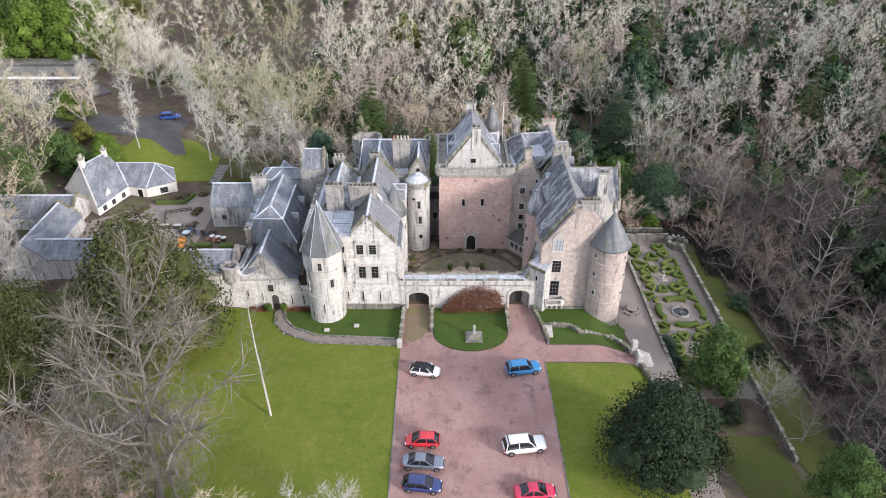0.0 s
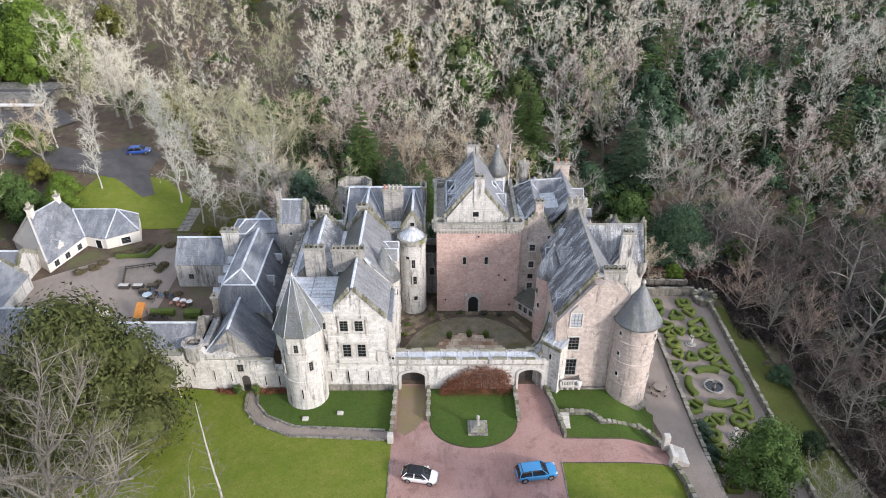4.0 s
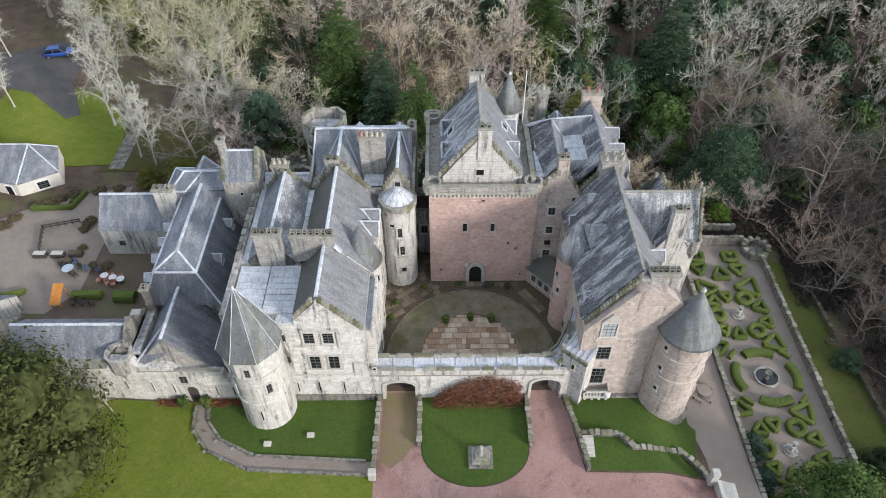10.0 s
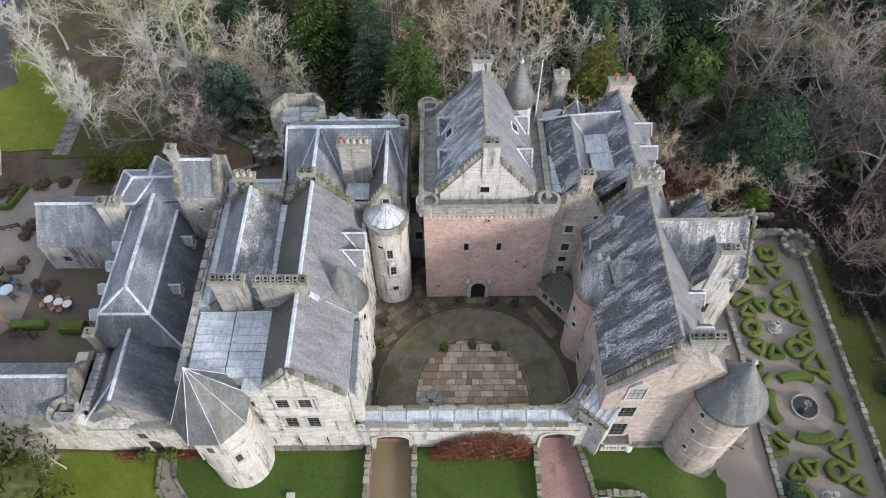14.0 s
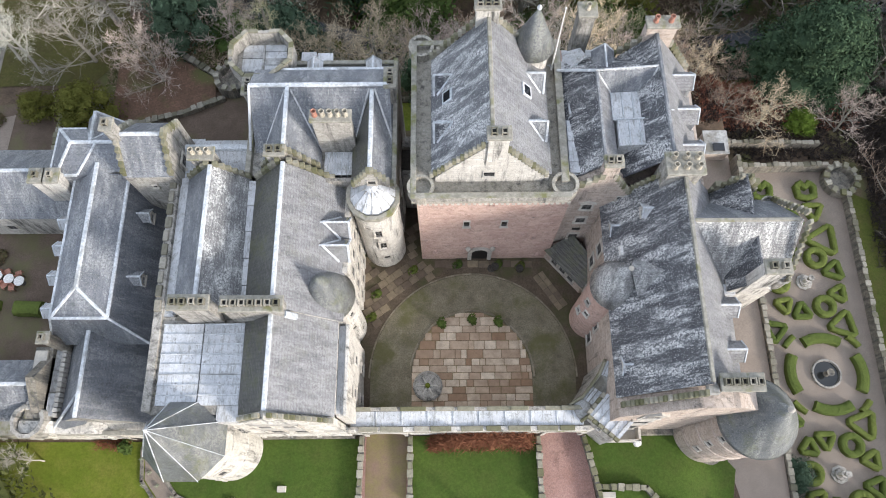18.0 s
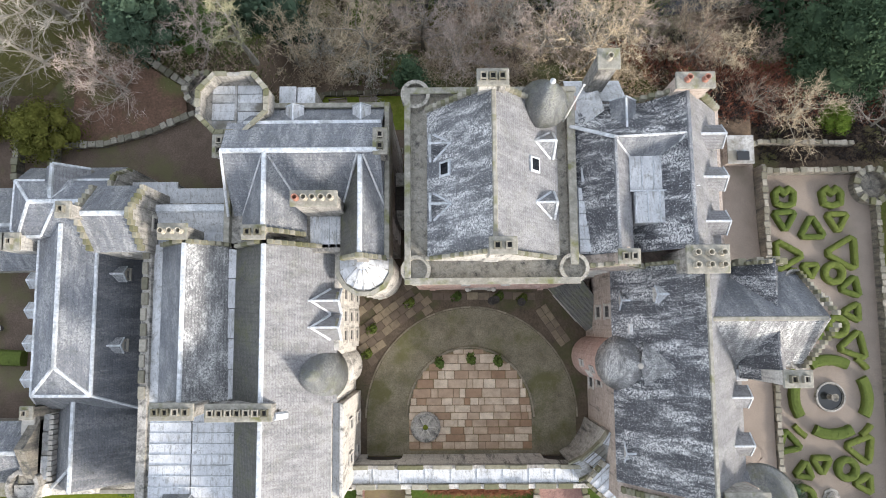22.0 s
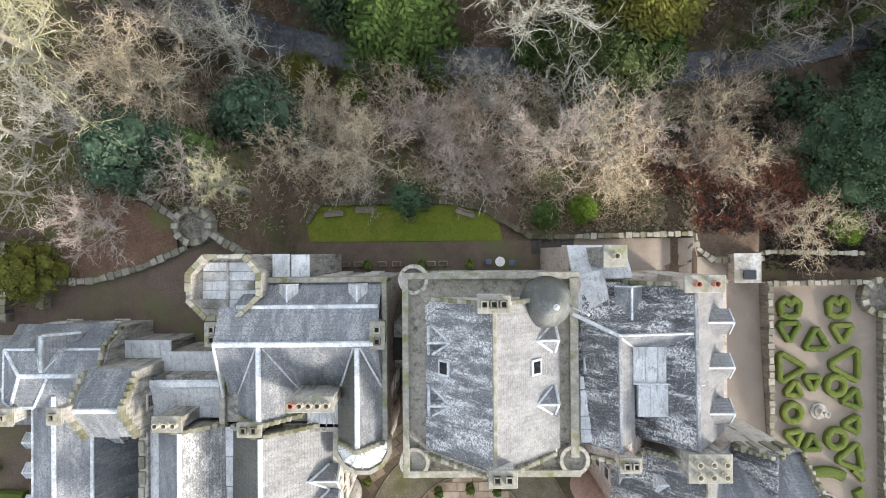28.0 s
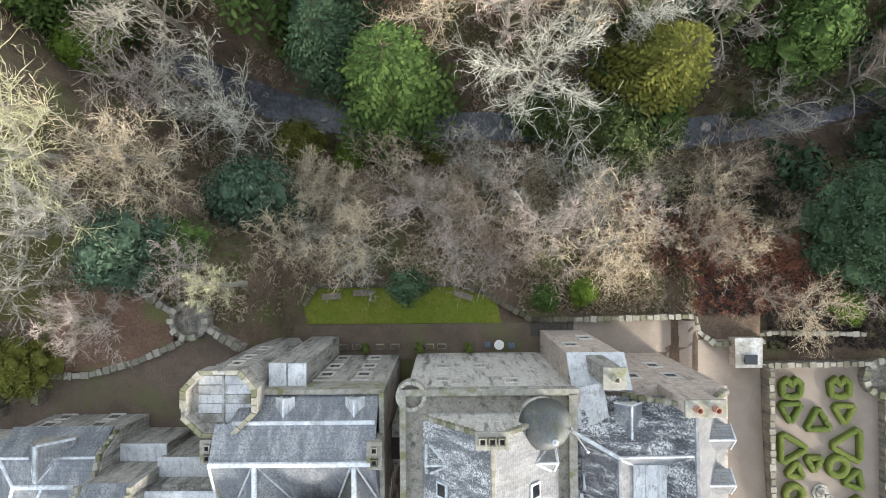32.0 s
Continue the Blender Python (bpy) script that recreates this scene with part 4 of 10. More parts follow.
for x, z in ((1.8, 8.8), (5.8, 8.8), (1.8, 3.2), (4.6, 3.2), (8.2, 6.0), (6.6, 9.6), (2.9, 9.9)):
    window(keep, x, KY1, z, 0.8, 1.3, 180, "sash")
for x, z in ((11.4, 6.0), (13.2, 2.0), (15.6, 7.5), (18.4, 7.5), (18.4, 3.0)):
    window(wing, x, 109.7 if x < 14.2 else 107.6, z, 0.8, 1.4, 180, "sash")
for y in (99.5, 102.5, 105.0):
    for z in (1.0, 5.0, 8.6):
        window(wing, 21.0, y, z, 0.9, 1.6, 90, "sash")
# small lobby at the terrace corner
lob = thing("garden_lobby", (22.3, 108.2, -3), "small flat-roofed lobby with skylight and parapet", "building")
part("wall", box(bmesh.new(), 27.2, 29.4, 106.6, 109.0, -4, -1.6), M["buff"], lob)
part("roof", box(bmesh.new(), 27.1, 29.5, 106.5, 109.1, -1.6, -1.45, 0.02), M["oldlead"], lob)
part("skylight", box(bmesh.new(), 27.9, 29.0, 106.8, 107.6, -1.45, -1.3, 0.02), M["glass"], lob)
# lean-to in the court corner
lean = thing("lean_to", (12, 94.5, 0.3), "low mossy lean-to across the courtyard corner", "building")
bm = bmesh.new()
prism(bm, [(10.3, 95.4, -0.5), (13.2, 92.0, -0.5), (14.2, 92.0, -0.5), (14.2, 96.4, -0.5), (11, 96.4, -0.5)], (0, 0, 3.1))
part("wall", bm, M["buff"], lean)
slab("roof_slope", [(10.1, 95.2, 2.65), (13.1, 91.7, 2.65), (14.6, 93.0, 4.0), (12.4, 96.2, 4.0)], M["slate_m"], lean)
for f in (0.28, 0.5, 0.72):
    window(lean, 10.3 + 2.9 * f - 0.01, 95.4 - 3.4 * f - 0.01, 1.2, 0.62, 0.95, -49.5, "sash")

# ---- the east range: long steep slate roof with lichen ----
er = thing("slate_roofed_range", (17.5, 88, 0), "buff stone range with a steep lichen-streaked slate roof", "building")
# dark west and light east slates hold the side light in their tone
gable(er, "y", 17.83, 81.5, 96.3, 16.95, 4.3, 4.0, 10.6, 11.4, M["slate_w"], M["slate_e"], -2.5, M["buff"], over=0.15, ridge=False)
strip("ridge", (17.83, 81.6, 17.0), (17.83, 95.6, 17.0), M["coping"], er, 0.3, 0.08)
bm = bmesh.new()
prism(bm, [(13.5, 80.2, -2.5), (21.6, 80.2, -2.5), (21.6, 80.2, 14.0), (19.9, 80.2, 15.5), (18.2, 80.2, 15.6), (17.4, 80.2, 15.5), (13.5, 80.2, 10.2)], (0, 1.6, 0))
part("gable_wall", bm, M["buff"], er, "buff stone gable with soot stains")
crow_steps(er, "y", 81.0, 17.6, 16.6, -4.0, 6.0, 0.5, M["mossstone"], 18)
crow_steps(er, "y", 96.2, 17.4, 16.9, -3.8, 5.6, 0.3, M["mossstone"], 14)
chimney(er, 19.7, 81.6, 13.5, 16.9, 2.5, 0.9, 5, M["grey"], blocks=True)
part("lead_saddle", box(bmesh.new(), 17.6, 18.4, 80.9, 81.7, 16.0, 16.4, 0.1), M["oldlead"], er)
for wz, wh, kd in ((9.6, 1.9, "blind"), (6.1, 1.9, "sash"), (2.1, 2.5, "sash")):
    window(er, 15.75, 80.2, wz, 1.25, wh, 0, kd)
bm = bmesh.new()
prism(bm, [(14.9, 80.02, 11.75), (16.6, 80.02, 11.75), (15.75, 80.02, 12.75)], (0, 0.25, 0))
part("pediment", bm, M["stonepiece"], er, "carved stone window pediment")
bal = part("balcony", box(bmesh.new(), 14.5, 17.1, 79.1, 80.25, 0.9, 1.15, 0.04), M["stonepiece"], er, "stone balcony with pierced parapet")
bm = bmesh.new()
box(bm, 14.5, 17.1, 79.1, 79.28, 1.9, 2.05, 0.02)
for q in range(9):
    part("baluster", box(bmesh.new(), 14.52 + q * 0.31, 14.66 + q * 0.31, 79.12, 79.26, 1.15, 1.9), M["stonepiece"], bal)
box(bm, 14.5, 17.1, 79.14, 79.24, 1.15, 1.3)
for x0 in (14.5, 16.92):
    box(bm, x0, x0 + 0.18, 79.1, 80.2, 1.15, 2.05)
part("balustrade", bm, M["stonepiece"], bal)
for q in range(4):
    part("bracket", box(bmesh.new(), 14.7 + q * 0.7, 14.95 + q * 0.7, 79.3, 80.25, 0.3, 0.9, 0.05), M["stonepiece"], bal)
part("dish", lathe(bmesh.new(), 16.8, 79.0, [(0.04, 1.4), (0.28, 1.5), (0.3, 2.0), (0.2, 2.05)], 14), M["white"], bal)
part("plinth", box(bmesh.new(), 13.3, 21.0, 79.7, 80.3, -2.5, 0.2, 0.08), M["rubble"], er, "rough stone plinth")
for y, z in ((88.0, 4.5), (84.0, 6.0), (84.0, 2.4), (87.6, 1.5), (93.2, 5.0), (93.2, 8.0), (92.4, 1.4)):
    window(er, 13.53, y, z, 0.8, 1.4, 270, "sash")
for y, r in ((83.6, 1), (93.9, 1)):
    dormer(er, 13.9, y, 10.3, 270, 1.1, 1.6, 0.9, M["slate_w"], M["buff"])
dormer(er, 15.6, 94.2, 13.6, 270, 0.9, 1.4, 0.35, M["lead"], M["lead"])
part("rooflight", box(bmesh.new(), 14.2, 14.55, 91.6, 92.3, 11.6, 12.0, 0.04), M["white"], er)
for y in (84.3, 87.4):
    dormer(er, 21.65, y, 11.5, 90, 1.25, 2.4, 1.1, M["slate_e"], M["slate_n"])
for y in (83.5, 86.0):
    for z in (1.2, 5.2, 8.6):
        window(er, 21.84, y, z, 0.9, 1.6, 90, "sash")
# half-round court turret
bm = bmesh.new()
lathe(bm, 14.0, 89.6, [(1.75, -1), (1.75, 10.6), (1.9, 10.8)], 28)
part("court_turret", bm, M["pink"], er, "half-round pink stone stair turret")
bm = bmesh.new()
lathe(bm, 14.0, 89.6, [(1.95, 10.7), (1.4, 12.0), (0.7, 13.5), (0.06, 14.9)], 28)
part("turret_roof", bm, M["slate_l"], er, "speckled conical slate roof", True)
slab("turret_saddle", [(14.1, 89.6, 14.8), (16.4, 89.5, 14.75), (15.0, 91.2, 12.6)], M["slate_l"], er)
slab("turret_saddle", [(14.1, 89.6, 14.8), (16.4, 89.5, 14.75), (15.0, 88.0, 12.6)], M["slate_l"], er)
part("finial", lathe(bmesh.new(), 14.1, 89.6, [(0.1, 14.7), (0.2, 14.9), (0.06, 15.3)], 8), M["stonepiece"], er)
for a, z in ((200, 8.0), (190, 4.5), (215, 6.0)):
    round_window(er, 14.0, 89.6, 1.75, a, z, 0.4, 0.8)
# garden wing with crow-stepped gable and two cross gables
gw = thing("garden_wing", (22, 92.4, 0), "pale stone garden wing with crow-stepped gables and slate roof", "building")
gable(gw, "x", 92.55, 17.9, 25.7, 16.2, 3.1, 3.1, 12.2, 12.2, M["slate_l"], M["slate_n"], -4, M["pale"], over=0.1, ridge=False)
strip("ridge", (18, 92.55, 16.25), (25.5, 92.55, 16.25), M["coping"], gw, 0.3, 0.07)
for s in (-1, 1):
    crow_steps(gw, "x", 25.75, 92.5 + s * 0.25, 16.9, s * 3.0, 4.6, 0.3, M["mossstone"], 11)
gable(gw, "y", 22.9, 88.6, 92.0, 15.2, 1.5, 1.5, 12.6, 12.6, M["slate_w"], M["slate_e"], -4, M["pale"], over=0.05, ridge=False)
chimney(gw, 22.9, 88.9, 12.0, 17.4, 1.5, 0.8, 2, M["pale"], blocks=True)
window(gw, 23.3, 88.6, 12.1, 0.8, 1.1, 0, "pediment")
for z in (8.4, 4.6):
    window(gw, 23.0, 88.6, z, 0.9, 1.5, 0, "sash")
gable(gw, "y", 22.85, 93.0, 96.42, 15.2, 1.8, 1.4, 12.6, 12.6, M["slate_w"], M["slate_w"], -4, M["pale"], over=0.05, ridge=False)
crow_steps(gw, "y", 96.2, 22.6, 15.4, -1.7, 2.6, 0.3, M["mossstone"], 6)
crow_steps(gw, "y", 96.2, 23.0, 15.4, 1.3, 2.6, 0.3, M["mossstone"], 6)
for q in range(4):
    part("merlon", box(bmesh.new(), 21.1 + q * 0.85, 21.6 + q * 0.85, 96.1, 96.55, 12.6, 15.3 - 0.95 * abs(21.35 + q * 0.85 - 22.85), 0.04), M["mossstone"], gw)
for s in (-1, 1):
    bm = bmesh.new()
    lathe(bm, 25.45, 92.5 + s * 2.75, [(0.2, 9.6), (0.45, 10.5), (0.62, 11.0), (0.62, 12.4), (0.68, 12.5), (0.52, 12.55), (0.5, 12.3)], 18)
    part("bartizan", bm, M["grey"], gw, "round corner turret on corbels")
for y in (91.3, 93.7):
    for z in (2.0, 6.0, 9.6):
        window(gw, 25.7, y, z, 0.85, 1.6, 90, "sash")
part("lead_gutter", box(bmesh.new(), 20.6, 22.0, 88.4, 89.2, 11.6, 12.3, 0.04), M["lead"], gw)
# diagonal corner turret at the end of the curtain wall
ct = thing("corner_turret", (13.8, 80.6, 0), "square stone corner turret with a sloping lead roof", "turret")
m = pose(13.75, 80.55, 0, 0, 0, -41)
bm = box(bmesh.new(), -1.3, 1.3, -0.95, 0.95, -1, 6.9)
bmesh.ops.transform(bm, matrix=m, verts=bm.verts[:])
part("wall", bm, M["pale"], ct)
slab("lead_roof", [m @ Vector(q) for q in ((-1.35, -0.98, 7.05), (1.35, -0.98, 7.05), (1.35, 1.0, 7.75), (-1.35, 1.0, 7.75))], M["lead_sheet"], ct, label="streaked grey lead roof")
for q in range(5):
    strip("lead_roll", m @ Vector((-1.1 + q * 0.55, -0.98, 7.1)), m @ Vector((-1.1 + q * 0.55, 1.0, 7.8)), M["oldlead"], ct, 0.07, 0.05)
for q in range(6):
    bm = box(bmesh.new(), -1.42 + q * 0.48, -1.0 + q * 0.48, -1.25, -0.98, 6.75, 7.25 - 0.08 * (q % 2), 0.03)
    bmesh.ops.transform(bm, matrix=m, verts=bm.verts[:])
    part("coping_stone", bm, M["mossstone"], ct)
for q in range(4):
    bm = box(bmesh.new(), -1.62, -1.36, -0.95 + q * 0.48, -0.53 + q * 0.48, 6.75, 7.3 + 0.15 * q, 0.03)
    bmesh.ops.transform(bm, matrix=m, verts=bm.verts[:])
    part("coping_stone", bm, M["mossstone"], ct)
window(ct, 13.1, 79.85, 4.9, 0.3, 0.8, -41, "slit")
# wall walk that climbs in broken lead steps from the curtain wall to the range
rise_ = [(11.4, 81.15, 5.0), (12.4, 81.75, 5.6), (13.0, 82.55, 6.5), (13.55, 83.4, 7.5), (13.9, 84.3, 8.3)]
for k, (p_, q_) in enumerate(zip(rise_, rise_[1:])):
    d_ = (Vector(q_) - Vector(p_))
    n_ = Vector((-d_.y, d_.x, 0)).normalized()
    c0, c1 = Vector(p_), Vector(q_)
    low = Vector((0, 0, -1)) * (c0.z + 1)
    bm = bmesh.new()
    quad = [c0 - n_ * 0.95, c1 - n_ * 0.95, c1 + n_ * 0.75, c0 + n_ * 0.75]
    top_ = [bm.verts.new(v) for v in quad]
    bot_ = [bm.verts.new((v.x, v.y, -1)) for v in quad]
    bm.faces.new(top_)
    for i in range(4):
        bm.faces.new((top_[i], bot_[i], bot_[(i + 1) % 4], top_[(i + 1) % 4]))
    bmesh.ops.recalc_face_normals(bm, faces=bm.faces[:])
    part("stair_wall", bm, M["grey"], ct, "stained stone wall under the climbing walk")
    lift = Vector((0, 0, 0.06 + 0.03 * (k % 2)))
    slab("lead_slope", [c0 - n_ * 0.6 + lift, c1 - n_ * 0.6 + lift, c1 + n_ * 0.5 + lift, c0 + n_ * 0.5 + lift], M["lead_sheet"] if k % 2 else M["oldlead"], ct, 0.05)
    for w in (-0.3, 0.05, 0.35):
        strip("lead_roll", c0 + n_ * w + lift * 1.6, c1 + n_ * w + lift * 1.6, M["oldlead"], ct, 0.06, 0.04)
    strip("edge_stone", c0 + n_ * 0.66 + lift, c1 + n_ * 0.66 + lift, M["mossstone"], ct, 0.24, 0.3)
    strip("edge_stone", c0 - n_ * 0.8 + lift, c1 - n_ * 0.8 + lift, M["mossstone"], ct, 0.26, 0.34)


# ---- round towers at the front corners ----
def tower_roof(parent, cx, cy, r, z0, z1, seg, mat, hips):
    bm = bmesh.new()
    if hips:
        cyl(bm, cx, cy, r, z0, 0.0, z1, seg, True, math.pi / seg)
    else:
        lathe(bm, cx, cy, [(r, z0), (r * 0.93, z0 + 0.2), (r * 0.64, z0 + (z1 - z0) * 0.34), (r * 0.31, z0 + (z1 - z0) * 0.68), (0.05, z1)], seg)
    roof = part("roof", bm, mat, parent, "conical slate roof", not hips)
    if hips:
        for i in range(seg):
            a = math.pi / seg + i * 2 * math.pi / seg
            strip("hip", (cx + r * math.cos(a), cy + r * math.sin(a), z0 + 0.03), (cx + 0.05 * math.cos(a), cy + 0.05 * math.sin(a), z1), M["leadline"], roof, 0.05, 0.035)
    return roof


lt = thing("round_tower", (-16.3, 78.9, 0), "pale round corner tower with an eight-sided slate spire", "tower", "round towers")
bm = bmesh.new()
lathe(bm, -16.3, 78.9, [(2.62, -2), (2.5, 0.6), (2.45, 4.1), (2.52, 4.15), (2.52, 4.35), (2.45, 4.4), (2.45, 8.2), (2.58, 8.3), (2.58, 8.5)], 48)
part("wall", bm, M["pale"], lt)
bm = bmesh.new()
lathe(bm, -16.3, 78.9, [(2.55, 8.4), (2.7, 8.7), (2.7, 11.2)], 8, math.pi / 8)
part("upper_wall", bm, M["pale"], lt, "eight-sided upper storey")
tower_roof(lt, -16.3, 78.9, 3.0, 11.1, 17.9, 8, M["slate_c"], True)
part("finial", lathe(bmesh.new(), -16.3, 78.9, [(0.05, 17.7), (0.12, 17.9), (0.03, 18.2)], 8), M["leadline"], lt)
window(lt, -16.35, 78.9 - 2.5, 8.9, 0.5, 1.15, 0, "sash")
round_window(lt, -16.3, 78.9, 2.46, 215, 5.4, 0.45, 1.1, "sash")
round_window(lt, -16.3, 78.9, 2.46, 302, 5.9, 0.5, 1.3, "sash")
round_window(lt, -16.3, 78.9, 2.48, 270, 1.4, 0.16, 1.9, "slit")
rt = thing("round_tower", (22.75, 80.0, -1.3), "buff round corner tower with a smooth conical slate roof", "tower", "round towers")
bm = bmesh.new()
lathe(bm, 22.75, 80.0, [(2.45, -0.9), (2.42, 2.4), (2.5, 2.45), (2.5, 2.6), (2.42, 2.65), (2.42, 5.6), (2.5, 5.65), (2.5, 5.8), (2.42, 5.85), (2.42, 8.6), (2.5, 8.65), (2.5, 8.8), (2.42, 8.85), (2.42, 10.9), (2.58, 11.1)], 48)
part("wall", bm, M["buff"], rt)
bm = bmesh.new()
lathe(bm, 22.75, 80.0, [(2.95, -3.5), (2.85, -1.2), (2.48, -0.7)], 40)
part("plinth", bm, M["rubble"], rt, "rough battered stone plinth")
tower_roof(rt, 22.75, 80.0, 2.8, 11.0, 15.9, 40, M["slate_c"], False)
part("finial", lathe(bmesh.new(), 22.75, 80.0, [(0.08, 15.7), (0.2, 15.9), (0.22, 16.1), (0.05, 16.4)], 10), M["stonepiece"], rt)
slab("roof_saddle", [(21.9, 80.8, 13.2), (20.4, 81.6, 12.2), (21.9, 82.4, 11.6)], M["slate_n"], rt)
for a, z in ((212, 9.5), (318, 9.4), (215, 6.6), (325, 6.4), (220, 3.6), (322, 3.4), (300, 0.6)):
    round_window(rt, 22.75, 80.0, 2.42, a, z, 0.34, 0.6, "slit")

# ---- curtain wall with two arches ----
cw = thing("curtain_wall", (3, 80.8, 0), "pale stone entrance wall with two arched gateways and a lead wall-walk", "wall")
CW0, CW1 = 79.9, 81.6


def archpts(x0, x1, spring, top):
    cx, r = (x0 + x1) / 2, (x1 - x0) / 2
    return [(x0, -0.4), (x0, spring)] + [(cx - r * math.cos(radians(q * 15)), spring + (top - spring) * math.sin(radians(q * 15))) for q in range(1, 12)] + [(x1, spring), (x1, -0.4)]


A1, A2 = archpts(-4.95, -2.0, 2.0, 2.85), archpts(9.45, 12.3, 2.3, 3.2)
bm = bmesh.new()
prism(bm, [(x, CW0, z) for x, z in [(-6.3, -0.4)] + A1 + A2 + [(13.2, -0.4), (13.2, 4.6), (-6.3, 4.4)]], (0, CW1 - CW0, 0))
part("wall", bm, M["pale"], cw)
for A in (A1, A2):
    bm = bmesh.new()
    ins = A
    cx = (A[0][0] + A[-1][0]) / 2
    out = [(cx + (x - cx) * 1.2, z if z < 0 else z + 0.28) for x, z in A]
    prism(bm, [(x, CW0 - 0.13, z) for x, z in out + ins[::-1]], (0, 0.16, 0))
    part("arch_moulding", bm, M["stonepiece"], cw, "moulded stone arch")
    bm = bmesh.new()
    prism(bm, [(x, CW1 - 0.35, z) for x, z in A], (0, 0.12, 0))
    gate = part("gate", bm, M["wood_dark"], cw, "dark boarded timber gate in the arch")
    for q in range(8):
        x = A[0][0] + (q + 0.5) * (A[-1][0] - A[0][0]) / 8
        part("board", box(bmesh.new(), x - 0.15, x + 0.15, CW1 - 0.40, CW1 - 0.352, -0.35, A[1][1] + 0.1), M["wood_dark"], gate)
bm = bmesh.new()
box(bm, -6.3, 12.4, CW0 - 0.16, CW0, 3.95, 4.15, 0.03)
part("string_course", bm, M["coping"], cw)
part("front_parapet", box(bmesh.new(), -6.3, 12.6, CW0 - 0.12, CW0 + 0.24, 4.1, 4.85, 0.02), M["pale"], cw, "mossy pale parapet")
part("walk_bed", box(bmesh.new(), -6.0, 12.6, CW0 + 0.24, CW1, 4.4, 4.62), M["grey"], cw)
mer = mesh_of(box(bmesh.new(), -0.62, 0.62, -0.20, 0.20, 0, 0.2, 0.03), M["mossstone"], "merlon")
for q in range(9):
    piece("merlon", mer, pose(-4.6 + q * 1.95 + 0.25 * math.sin(q * 3.7), CW0 + 0.06, 4.84, 0, 0, 1.5 * math.sin(q * 5.1)) @ Matrix.Diagonal((1.2 + 0.3 * math.sin(q * 2.2), 1, 0.8 + 0.4 * math.sin(q * 4.4), 1)), cw)
sheet = mesh_of(prism(bmesh.new(), [(-0.98, -0.55, 0), (-0.98, 0.55, 0.12), (-0.98, 0.55, 0.2), (-0.98, -0.55, 0.08)], (1.96, 0, 0)), M["lead_sheet"], "lead_sheet")
for q in range(9):
    piece("lead_sheet", sheet, pose(-5.0 + q * 2.0, CW0 + 0.85, 4.62 + 0.012 * (q % 2)), cw)
    strip("lead_roll", (-4.0 + q * 2.0, CW0 + 0.3, 4.74), (-4.0 + q * 2.0, CW0 + 1.4, 4.86), M["leadline"], cw, 0.09, 0.05)
ins = mesh_of(box(bmesh.new(), -0.72, 0.72, -0.16, 0.16, 0, 0.3, 0.03), M["mossstone"], "inner_merlon")
part("inner_parapet", box(bmesh.new(), -6.0, 12.6, CW1 - 0.28, CW1, 4.6, 5.0, 0.02), M["grey"], cw)
for q in range(9):
    piece("inner_merlon", ins, pose(-5.2 + q * 2.1 + 0.3 * math.sin(q * 2.9), CW1 - 0.14, 4.98) @ Matrix.Diagonal((1.1 + 0.3 * math.sin(q * 4.1), 1, 0.8 + 0.5 * math.sin(q * 3.3), 1)), cw)
window(cw, -5.8, CW0, 4.75, 0.3, 0.5, 0, "slit")

# ---- gabled front block and the roofs behind it ----
gb = thing("gabled_range", (-10, 88, 0), "pale ashlar gabled range with slate roofs and lead valleys", "building")
part("front_wall", prism(bmesh.new(), [(-14.0, 79.8, -2), (-6.3, 79.8, -2), (-6.3, 79.8, 11.0), (-6.6, 79.8, 11.0), (-10.15, 79.8, 15.0), (-12.4, 79.8, 12.5), (-12.4, 79.8, 12.0), (-14.0, 79.8, 12.0)], (0, 0.7, 0)), M["pale"], gb)
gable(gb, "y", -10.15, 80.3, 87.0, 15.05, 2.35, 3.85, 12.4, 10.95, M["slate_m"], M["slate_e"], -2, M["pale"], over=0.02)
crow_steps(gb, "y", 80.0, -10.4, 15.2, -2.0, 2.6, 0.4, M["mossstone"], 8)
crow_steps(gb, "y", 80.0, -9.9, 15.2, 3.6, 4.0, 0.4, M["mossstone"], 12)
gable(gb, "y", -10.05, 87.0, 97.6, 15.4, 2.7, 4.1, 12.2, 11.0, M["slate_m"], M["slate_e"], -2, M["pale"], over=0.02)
chimney(gb, -11.2, 87.0, 13.0, 16.3, 3.9, 0.85, 7, M["grey"], blocks=True)
strip("flashing", (-9.2, 86.6, 15.0), (-8.6, 86.6, 14.2), M["leadline"], gb, 0.5, 0.1)
for x0, x1, z0, z1 in ((-11.33, 0, 9.3, 1.5), (-9.6, 0, 9.3, 1.5), (-11.2, 0, 5.4, 1.9), (-9.45, 0, 5.4, 1.9)):
    window(gb, x0, 79.8, z0, 0.95, z1, 0, "sash")
for x in (-13.4, -11.3, -8.9):
    window(gb, x, 79.8, 1.4, 0.14, 1.7, 0, "slit", M["pale"])
for z in (9.6, 6.4):
    window(gb, -13.6, 79.8, z, 0.3, 1.0, 0, "slit", M["pale"])
part("round_boss", lathe(bmesh.new(), -10.15, 79.75, [(0.05, 13.0), (0.18, 13.1), (0.18, 13.25), (0.05, 13.35)], 10), M["stonepiece"], gb)
for x0, x1, z in ((-14.0, -12.2, 4.2), (-12.2, -7.6, 4.5), (-7.6, -6.3, 6.2), (-12.6, -11.9, 8.8), (-11.9, -8.7, 11.0)):
    part("string_course", box(bmesh.new(), x0, x1, 79.68, 79.82, z, z + 0.14, 0.02), M["stonepiece"], gb)
